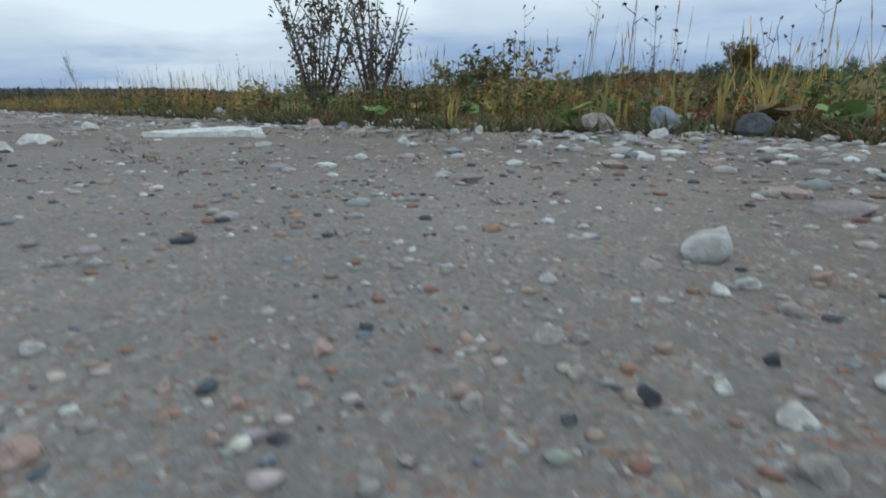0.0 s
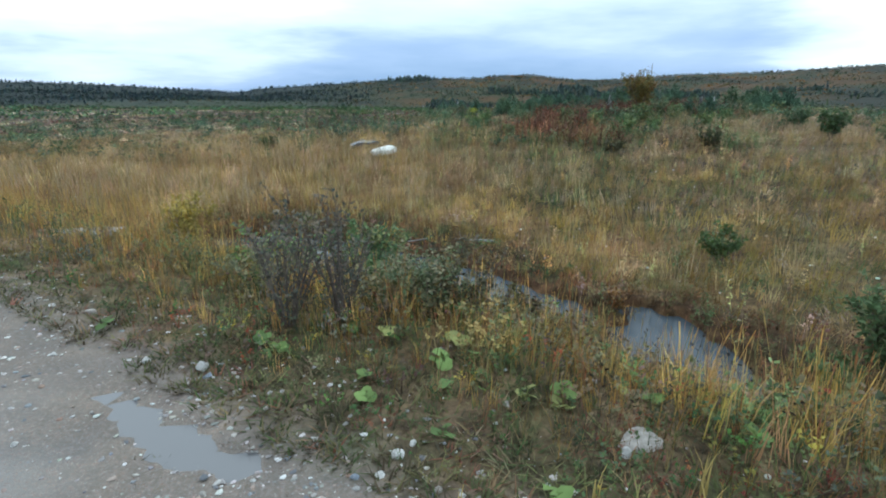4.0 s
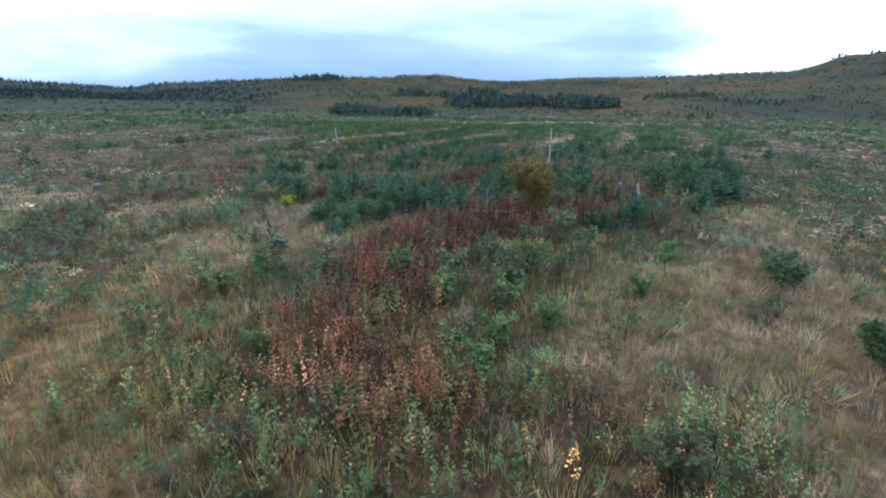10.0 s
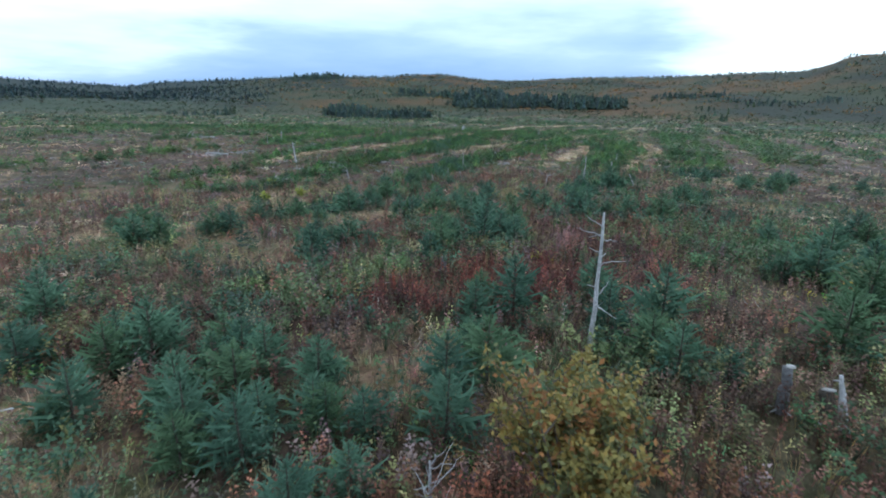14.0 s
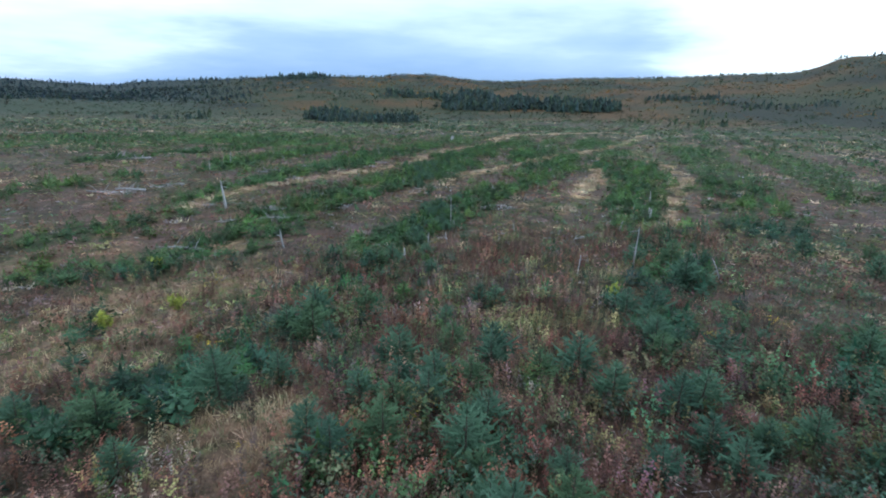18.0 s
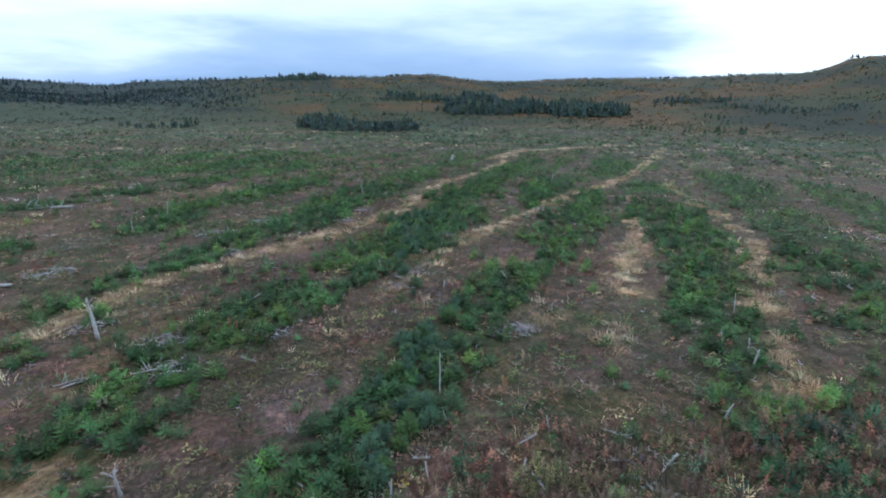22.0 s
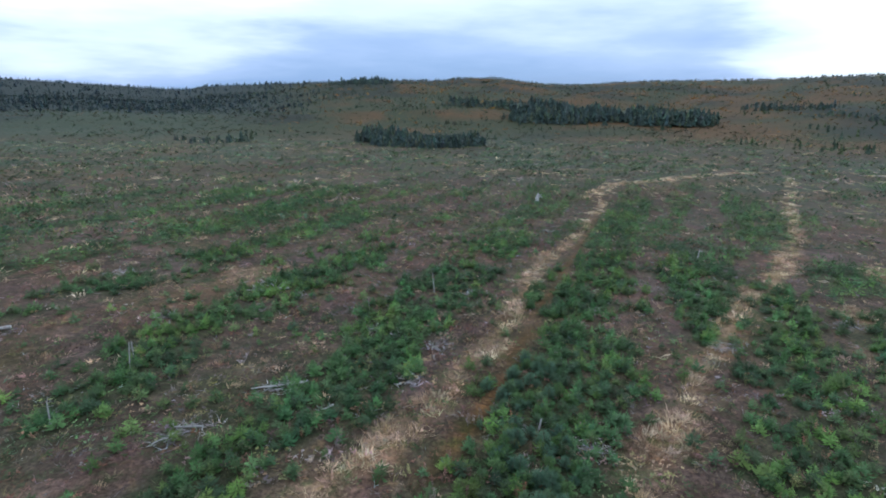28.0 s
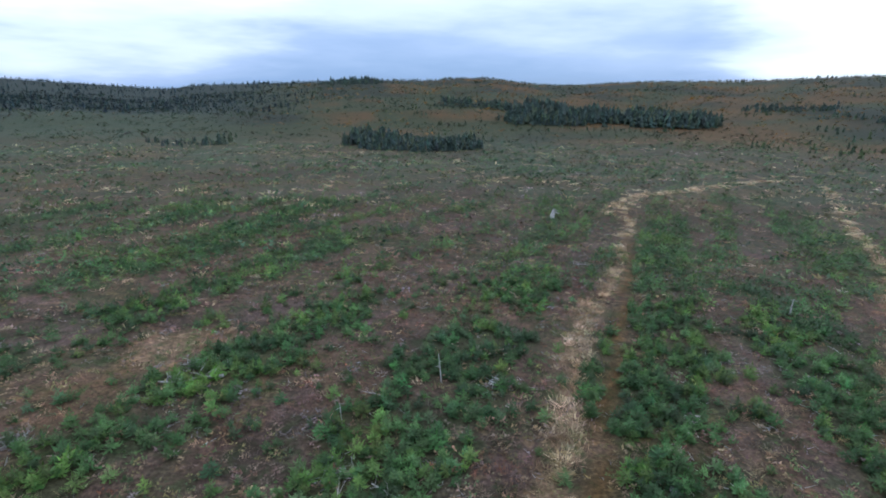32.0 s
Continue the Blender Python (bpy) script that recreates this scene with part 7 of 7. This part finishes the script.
def stump(x, y, height, radius, seed, label, mat=M_STUMP, lean=5):
    """A high stump: torn bark below, a pale uneven cut on top, roots flaring into the ground."""
    rnd = random.Random(seed)
    top = tagged(new("tree_stump"), label, "stump", "old stumps")
    top.matrix_basis = on_ground(x, y, rnd.uniform(0, 360), 0.05, rnd.uniform(-lean, lean))
    radius *= 0.75
    part("trunk", cone_mesh("trunk", mat, radius * 1.35, radius * 0.9, height, 0.035, 11, 6, seed, 0.5), top)
    part("cut_face", cone_mesh("cut_face", M_CUT, radius * 0.93, radius * 0.86, 0.02, 0.0, 11, 1, seed + 3), top, "pale cut top", Matrix.Translation((0, 0, height * 1.004)))
    for k in range(4):
        part("root", limb_mesh("root", radius * 2.6, radius * 0.35, radius * 0.1, seed + k, 0.05, 6), top, m=Matrix.Translation((0, 0, 0.14)) @ pose(0, 0, 0, 100, 0, 90 * k + rnd.uniform(-25, 25)))
    return top


snag(21.95, 39.75, 3.5, 21, "tall grey dead spruce trunk with broken branch stubs", 0.07, 14, 1.0, 0.7)
snag(40.6, 69.8, 2.5, 22, "thin grey dead trunk among young spruces", 0.06, 4, 3)
snag(34.8, 84.4, 2.3, 23, "thin pale dead stem among young spruces", 0.05, 3, 2)
snag(17.8, 96.2, 2.6, 24, "pale weathered snag with a splintered top", 0.13, 6, 6)
snag(36.9, 69.7, 1.2, 25, "short broken dead stem with a side branch", 0.05, 4, 25)
snag(43.2, 66.0, 1.6, 26, "leaning dead stem with bare branches", 0.05, 6, 30)
snag(22.0, 81.5, 1.1, 27, "short splintered dead stem", 0.09, 5, 10)
snag(30.9, 78.0, 1.2, 28, "short pale dead stem in the heath", 0.06, 2, 4)
snag(28.8, 75.8, 0.9, 29, "short pale dead stem in the heath", 0.07, 2, 4)
snag(57.5, 88.9, 1.5, 30, "thin pale dead stem beside the strip", 0.05, 2, 3)
snag(52.2, 82.5, 1.0, 31, "short splintered dead stem in the spruces", 0.09, 5, 8)
snag(16.8, 129.9, 2.0, 32, "thin leaning dead stem on the heath", 0.05, 3, 12)
snag(14.6, 122.4, 1.6, 33, "thin pale dead stem on the heath", 0.06, 3, 5)
snag(41.2, 140.6, 2.0, 34, "leaning pale dead stem between spruce rows", 0.05, 2, 18)
snag(34.4, 137.3, 1.3, 35, "thin dead stem in the brown heath", 0.04, 2, 10)
snag(76.4, 147.0, 1.6, 36, "short pale dead trunk among young spruces", 0.10, 2, 8)
snag(45.3, 98.9, 1.2, 37, "forked dead stem lying half upright", 0.06, 4, 35)
snag(36.1, 103.7, 1.0, 38, "splintered dead stem in the spruce row", 0.07, 4, 12)
snag(42.7, 116.7, 0.8, 39, "short pale stub in the spruce row", 0.08, 2, 8)
snag(16.9, 128.6, 2.2, 40, "pale dead stem standing in the heath", 0.06, 4, 10)
snag(74.8, 196.5, 1.8, 41, "dark root plate of a fallen tree", 0.5, 9, 20, 1.4)
stump(24.25, 36.5, 1.05, 0.125, 51, "tall weathered grey stump with a pale cut top")
stump(24.75, 35.9, 0.75, 0.17, 52, "dark rotten stump leaning beside a splinter", M_BARK, 14)
snag(24.95, 35.75, 1.15, 53, "white splintered half of a broken stump", 0.10, 1, 12, 0.2)
stump(20.6, 47.0, 0.6, 0.14, 54, "small grey stump in the brown heath")
stump(17.6, 47.3, 0.5, 0.17, 55, "low grey stump under withered fireweed")
stump(7.8, 34.6, 0.4, 0.22, 56, "low grey stump in the pale grass")
stump(-3.7, 56.4, 0.6, 0.3, 57, "grey uprooted stump in the heath")
log(17.0, 35.75, 1.9, 86, 61, "crooked pale dead branch lying under a spruce", 0.075, 5)
snag(16.9, 35.95, 1.25, 62, "fan of bare pale branches under a spruce", 0.04, 9, 12, 0.9, 0.15, (25, 65))
log(5.3, 107.0, 3.2, 50, 62, "grey log lying across the heath", 0.12, 3)
log(15.5, 83.6, 3.4, 60, 63, "grey log half hidden in the heath", 0.11, 3)
log(21.8, 91.1, 2.6, 100, 64, "straight pale log in the heath", 0.07, 2)
log(18.2, 90.9, 1.5, 130, 65, "short broken grey log", 0.07, 4)
log(2.8, 137.4, 5.0, 95, 66, "heap of grey logs and branches", 0.16, 8)
log(11.6, 110.9, 2.6, 70, 67, "thin pale log in the heath", 0.09, 3)
log(8.0, 108.2, 3.0, 75, 68, "grey log with torn branches", 0.14, 6)
log(39.9, 98.9, 1.8, 160, 69, "thin pale branch on the ground", 0.05, 3)
log(26.4, 99.8, 1.5, 150, 70, "thin pale branch on the ground", 0.05, 3)
log(27.3, 124.2, 3.4, 100, 71, "straight pale log with stubs", 0.09, 4)
log(24.8, 144.2, 4.0, 95, 72, "pale log with upright broken branches", 0.11, 9)
log(36.6, 139.8, 1.8, 60, 73, "thin pale branch in the spruce row", 0.05, 4)
log(36.3, 130.8, 2.2, 45, 74, "forked pale branch on the brown heath", 0.06, 6)
log(2.2, 11.85, 0.9, 70, 75, "bleached stick on the pond's brown shore", 0.035, 4)
log(0.9, 12.1, 0.5, 110, 76, "short bleached stick by the pond", 0.025, 1)
log(37.0, 101.3, 1.2, 40, 77, "bare pale brushwood on the felled ground", 0.04, 7)
log(24.5, 110.8, 1.4, 20, 78, "bare pale brushwood in the heath", 0.04, 7)
log(21.3, 119.6, 1.6, 130, 79, "bare pale brushwood in the heath", 0.05, 6)

for i, (x_, y_, l_, r_) in enumerate([(29.4, 82.3, 0.8, 0.04), (27.8, 80.3, 1.0, 0.03), (32.6, 80.0, 0.7, 0.04), (37.0, 79.7, 1.1, 0.035), (36.0, 78.0, 1.3, 0.035), (36.2, 77.3, 0.9, 0.03), (40.7, 78.9, 1.2, 0.035), (39.6, 77.4, 1.1, 0.03), (41.4, 76.6, 1.5, 0.04), (70.8, 90.7, 1.8, 0.05), (21.7, 94.9, 1.2, 0.035), (26.1, 90.7, 1.0, 0.03), (22.4, 120.5, 1.9, 0.045), (30.3, 120.9, 1.2, 0.04), (39.0, 128.3, 1.4, 0.04), (35.9, 89.3, 1.1, 0.035), (41.8, 90.5, 1.0, 0.035)]):
    log(x_, y_, l_, 37 * i % 180, 600 + i, "tangle of bare grey brushwood from the felling", r_ * 1.5, 9)
for i, (x_, y_, h_, r_) in enumerate([(46.3, 78.7, 0.9, 0.08), (53.2, 83.8, 0.8, 0.08), (34.3, 81.7, 1.0, 0.03), (38.2, 80.0, 0.8, 0.04), (52.9, 85.4, 0.7, 0.05), (59.0, 85.8, 0.5, 0.06), (32.5, 78.6, 0.9, 0.05), (45.4, 92.4, 0.8, 0.05)]):
    snag(x_, y_, h_, 640 + i, "short pale splintered stem among young spruces", r_, 3, 16)
log(18.0, 91.1, 1.8, 110, 660, "thin pale log lying in faded grass", 0.05, 3)

# birch, and the spruces that stand out
leafy_bush("birch_shrub", 18.65, 35.0, 2.45, 1.35, 17, 10500, 0.105, BIRCH, M_TWIG, "yellow and orange autumn birch shrub on the knoll", "birch", 31, start=0.08)
KNOLL_SPRUCES = [(12, 42.8, 2.9), (14.9, 36.5, 1.5), (17.6, 37.5, 1.7), (13.7, 42.3, 1.5), (8.6, 57, 2.8), (23.2, 49.7, 5.1), (24.2, 40, 2.8), (30.9, 39.6, 2.6), (29.5, 35.8, 2.5),
                 (22.2, 32.6, 1.6), (20.4, 32.1, 1.2), (10.6, 36, 1.4), (14.6, 40.9, 1.6), (16.3, 50.4, 1.9), (24.7, 53.1, 2.2), (22.4, 65.4, 2.1), (19.3, 61.5, 2.5), (30.6, 54.2, 1.6),
                 (24.3, 50.6, 2.0), (21.8, 50.9, 1.7), (17.9, 52.3, 1.8), (16.6, 52.2, 1.8), (40.3, 65.6, 2.1), (16.2, 61.2, 1.8), (34.1, 60.3, 1.6), (12.8, 58.2, 2.1), (22.7, 67.5, 2.5),
                 (26.8, 74.7, 2.3), (30.3, 66, 1.4), (35.5, 62.3, 2.1), (33.8, 60, 1.7), (42.5, 69, 2.5), (56.9, 65.2, 6.0)]
SMALL_SPRUCES = [(14.2, 38.1, 1.7), (15.4, 38.6, 1.4), (14.0, 40.2, 1.8), (15.6, 39.9, 1.5), (16.3, 38.2, 1.3), (13.2, 39.0, 1.7), (19, 39, 2.4), (23, 38, 1.6), (21, 42, 2.4), (32, 42, 2.0), (34, 52, 3.2), (25, 55.9, 3.0), (41, 47, 2.4), (11, 40.5, 1.7), (10.1, 37.6, 1.5), (11.4, 36.6, 1.4), (9.1, 43.3, 1.8), (8, 48, 2.0), (27.6, 37.8, 2.2),
                 (25, 62, 1.8), (28, 61, 2.0), (30, 59, 2.0), (24, 59, 1.5), (32, 56, 1.9), (22, 57, 1.8), (26, 57, 1.6), (25, 55, 1.3), (32, 54, 1.3), (29, 54, 1.3), (14, 62, 1.4), (40, 57, 2.0), (35.7, 44.3, 2.6), (31.6, 37.1, 2.2), (22.7, 33.2, 1.4), (7.9, 62, 2.5), (27.4, 34.3, 1.4)]
for i, (x_, y_, w_) in enumerate(KNOLL_SPRUCES + SMALL_SPRUCES):
    for k in range(2 if w_ < 2.0 else int(w_ * 1.5)):
        wide_ = min(w_, 1.9) * random.uniform(0.6, 0.95) if k else min(w_, 2.1)
        px_, py_ = (x_, y_) if not k else (x_ + random.gauss(0, 0.42) * w_, y_ + random.gauss(0, 0.36) * w_)
        tree = new("young_spruce")
        tree.matrix_basis = on_ground(px_, py_, random.uniform(0, 360), 0.02, random.uniform(-4, 4)) @ Matrix.Diagonal((wide_ * 0.95, wide_ * 0.95, wide_ * random.uniform(0.8, 1.0), 1))
        tagged(tree, "bushy blue-green spruce sapling on the knoll", "spruce", "planted young spruces")
        part("trunk", spruce_trunk, tree, "thin brown trunk")
        part("crown", spruce_crowns[(0, 3, 2, 4)[(i + k) % 4]], tree)
for i, (x_, y_) in enumerate([(8.5, 41.6), (14.9, 78.7), (36.0, 65.3), (14.4, 69.5), (16.9, 71.0)]):
    leafy_bush("yellow_shrub", x_, y_, 0.8, 0.5, 5, 500, 0.13, [(0.34, 0.36, 0.06), (0.26, 0.30, 0.06)], M_TWIG, "bright yellow-green shrub on the felled ground", "shrub", 40 + i, start=0.1)
# the lone dead-topped trees near the field
snag(-21.9, 34.2, 4.4, 91, "thin bare dead tree with a broom of twigs at its top", 0.05, 26, 20, 0.75, 0.6, (15, 50), 250)

# ---- gravel: loose stones on the road and its edge ----
def pebble_template(seed):
    rnd = random.Random(seed)
    bm = bmesh.new()
    bmesh.ops.create_icosphere(bm, subdivisions=1, radius=0.5)
    for v in bm.verts:
        v.co *= rnd.uniform(0.62, 1.28)
    V = np.array([tuple(v.co) for v in bm.verts]) * np.array([1.25, 0.95, 0.55]) + np.array([0, 0, 0.08])
    F = np.array([[v.index for v in f.verts] for f in bm.faces])
    bm.free()
    return V, F, np.ones(len(V))


T_PEBBLE = [pebble_template(900 + i) for i in range(7)]
M_GRAVEL, _nt, _b = material("gravel_stones", 0.85, 0.3)
_col = mixed(_nt, "MULTIPLY", 0.5, attribute(_nt, "tint"), ramped(_nt, noise_tex(_nt, 180.0, 4.0, 0.6, where(_nt)), (0.3, 0.6), (0.7, 1.4)))
_nt.links.new(_col, _b.inputs["Base Color"])
GRAVEL_MIX = ((2.6, (0.29, 0.275, 0.26)), (2.0, (0.43, 0.40, 0.365)), (1.3, (0.33, 0.255, 0.21)), (0.9, (0.25, 0.155, 0.12)), (0.2, (0.34, 0.23, 0.16)), (1.2, (0.08, 0.09, 0.105)), (1.1, (0.58, 0.57, 0.55)), (0.9, (0.22, 0.24, 0.265)))
ROAD_MIX = ((3, (0.30, 0.29, 0.275)), (2.2, (0.42, 0.40, 0.38)), (0.8, (0.33, 0.27, 0.235)), (0.25, (0.26, 0.18, 0.145)), (0.7, (0.15, 0.155, 0.165)), (1.5, (0.58, 0.575, 0.56)), (0.8, (0.26, 0.275, 0.295)))


def gravel_bed(name, n, x0, x1, y0, y1, lo, hi, power, label, chance, mix=GRAVEL_MIX):
    x, y = thrown(n, x0, x1, y0, y1)
    x, y = kept(x, y, chance(x, y))
    size = lo + (hi - lo) * RNG.random(len(x)) ** power
    ob = scatter(name, T_PEBBLE, placed(x, y, 0.0), size, colours(len(x), *mix, jitter=0.09), M_GRAVEL, label, "gravel", tilt=0.25, smooth=True)
    return ob


gravel_bed("fine_gravel", 19000, -0.9, 0.9, 0.07, 1.1, 0.0018, 0.009, 3.6, "fine mixed gravel pressed into the road", lambda a, b: np.exp(-np.hypot(a, b) / 0.7) * (0.3 + 0.7 * step(0.4, 0.6, value_noise(a, b, 0.12, 301, 2))))
gravel_bed("near_gravel", 18000, -1.6, 1.6, 0.12, 2.2, 0.004, 0.016, 2.6, "loose pink, white and grey gravel on the road", lambda a, b: np.exp(-np.hypot(a, b) / 0.8) * (np.hypot(a, b) > 0.4) * (off_road(a, b) < 0.3) * (0.3 + 0.7 * step(0.42, 0.58, value_noise(a, b, 0.2, 304, 2))))
gravel_bed("road_gravel", 20000, -9, 3, -1.5, 11, 0.007, 0.035, 3.2, "mixed gravel on the road surface", lambda a, b: (off_road(a, b) < 0.4) * (off_road(a, b) > -5.5) * np.exp(-np.hypot(a, b) / 3.5) * (np.hypot(a, b) > 0.45) * (0.35 + 0.65 * step(0.4, 0.6, value_noise(a, b, 0.6, 302, 2))), ROAD_MIX)
s_, d_ = RNG.uniform(-5, 14, 17000), np.maximum(RNG.normal(0.2, 0.6, 17000), RNG.uniform(-1.1, 0.2, 17000))
x, y = -0.744 * s_ + 0.668 * (d_ + 1.4), 0.668 * s_ + 0.744 * (d_ + 1.4)
x, y = kept(x, y, np.exp(-np.abs(s_ - 2) / 6) * (0.3 + 0.7 * step(0.4, 0.55, value_noise(x, y, 0.5, 303, 2))))
scatter("edge_gravel", T_PEBBLE, placed(x, y, 0.002), 0.008 + 0.042 * RNG.random(len(x)) ** 3.4, colours(len(x), *ROAD_MIX, jitter=0.09), M_GRAVEL, "coarse stones heaped along the road edge", "gravel", tilt=0.25)
# flat dark flecks of moss and rotted straw on the road, and a few red-leaved herbs at its edge
x, y = thrown(2600, -5, 2.4, 0.25, 7)
x, y = kept(x, y, (off_road(x, y) < 0.5) * (off_road(x, y) > -4.2) * step(0.62, 0.70, value_noise(x * 1.6, y, 0.30, 307, 2)) * np.exp(-np.hypot(x, y) / 4))
size = np.clip(0.014 * np.hypot(x, y) + 0.012, 0.012, 0.06) * RNG.uniform(0.7, 1.4, len(x))
scatter("moss_flecks", T_LITTER, placed(x, y), size, colours(len(x), (2, (0.075, 0.062, 0.045)), (1.5, (0.11, 0.09, 0.06)), (0.8, (0.10, 0.10, 0.055))), M_GRASS, "dark flecks of moss and rotted straw on the road", "litter", tall=size * 0.4, tilt=0.5)
x, y = thrown(130, 0.9, 2.2, 1.75, 3.0)
x, y = kept(x, y, (off_road(x, y) > 0.55) * 0.8)
hgt = RNG.uniform(0.08, 0.2, len(x))
scatter("red_herbs", T_LEAFY, placed(x, y), hgt, colours(len(x), (2, (0.20, 0.045, 0.03)), (1, (0.28, 0.10, 0.045)), (1, (0.13, 0.05, 0.035))), M_LEAF, "small herbs with red autumn leaves on the verge", "herbs", tall=hgt)
# sparse dead grass and moss flecks on the gravel
x, y = thrown(3200, -3.5, 2.4, 0.3, 5.5)
x, y = kept(x, y, (off_road(x, y) < 0.9) * step(0.5, 0.68, value_noise(x, y, 0.55, 305, 3)) * (0.4 + 0.6 * step(-0.9, 0.3, off_road(x, y))) * (np.hypot(x, y) > 0.9))
scatter("gravel_grass", T_GRASS_LOW, placed(x, y), RNG.uniform(0.012, 0.04, len(x)), colours(len(x), (2, (0.13, 0.105, 0.065)), (1.5, (0.10, 0.085, 0.06)), (0.8, OLIVE)), M_GRASS, "sparse withered grass flecks in the gravel", "grass", tilt=0.5)
# brush heaps: sticks thrown together where the felling left them
HEAPS = [(27.5, 124.2), (21.9, 120.1), (24.3, 146.7), (39.3, 128.5), (45.1, 139.6), (65.3, 167), (33.8, 132.8), (35.8, 123.6), (45.1, 114.4), (16.8, 139), (8.9, 151.7), (62, 124.1), (7, 107.6), (11.1, 109.9), (16.9, 97.9), (21.3, 94.4), (36.8, 99.5), (38.9, 102.4), (42.3, 90), (22.4, 91.1), (27.5, 93.9), (24.2, 111.4), (40.9, 90.2), (75.8, 126)]
# slash: grey twigs and broken sticks left on the felled ground
def stick_template(seed):
    rnd, sh = random.Random(seed), Shape()
    for k in range(3):
        a, l = rnd.uniform(0, 6.28), rnd.uniform(0.5, 1.0)
        c = Vector((rnd.uniform(-0.3, 0.3), rnd.uniform(-0.3, 0.3), 0.06))
        d_v = Vector((math.cos(a), math.sin(a), rnd.uniform(-0.05, 0.45))) * l
        side, up = Vector((-math.sin(a), math.cos(a), 0)) * 0.02, Vector((0, 0, 0.03))
        sh.tri(c - side, c + side, c + d_v)
        sh.tri(c + side, c + up, c + d_v, (1.15, 1.15, 1.15))
        sh.tri(c + up, c - side, c + d_v, (0.9, 0.9, 0.9))
    return sh.arrays()


x, y = thrown(26000, -25, 110, 40, 185)
keep = np.exp(-line_distance(x, y, [(26, 60), (36, 110), (60, 140)]) / 34)
x, y = kept(x, y, keep * (0.12 + 0.88 * step(0.55, 0.68, value_noise(x, y, 4.5, 311, 3))) * (0.10 + 0.80 * step(62, 84, y)))
scatter("slash_sticks", [stick_template(950 + i) for i in range(6)], placed(x, y), RNG.uniform(0.3, 0.9, len(x)), colours(len(x), (2, (0.30, 0.285, 0.30)), (1.4, (0.42, 0.405, 0.43)), (1, (0.19, 0.175, 0.175))), M_STALK, "grey broken twigs and sticks left from felling", "branches")
hx, hy = np.repeat(np.array([h[0] for h in HEAPS]), 34), np.repeat(np.array([h[1] for h in HEAPS]), 34)
x, y = hx + RNG.normal(0, 0.75, len(hx)), hy + RNG.normal(0, 0.5, len(hx))
scatter("brush_heaps", [stick_template(960 + i) for i in range(6)], placed(x, y), RNG.uniform(0.5, 1.2, len(x)), colours(len(x), (2, (0.34, 0.325, 0.35)), (1.5, (0.46, 0.445, 0.475)), (1, (0.22, 0.205, 0.21))), M_STALK, "heaps of bare grey brushwood left from felling", "branches")
# small white flower heads and pale seed heads over the field
x, y = thrown(2600, -20, 30, 6, 34)
x, y = kept(x, y, dry_enough(x, y) * (off_road(x, y) > 5.5) * np.exp(-np.hypot(x - 6, y - 10) / 9) * 0.5)
p_ = placed(x, y)
p_[:, 2] += RNG.uniform(0.25, 0.55, len(x))
scatter("white_flower_heads", T_PEBBLE, p_, RNG.uniform(0.025, 0.06, len(x)), colours(len(x), (2, (0.62, 0.60, 0.55)), (1, (0.5, 0.42, 0.3))), M_STALK, "small pale flower and seed heads above the grass", "flowers")
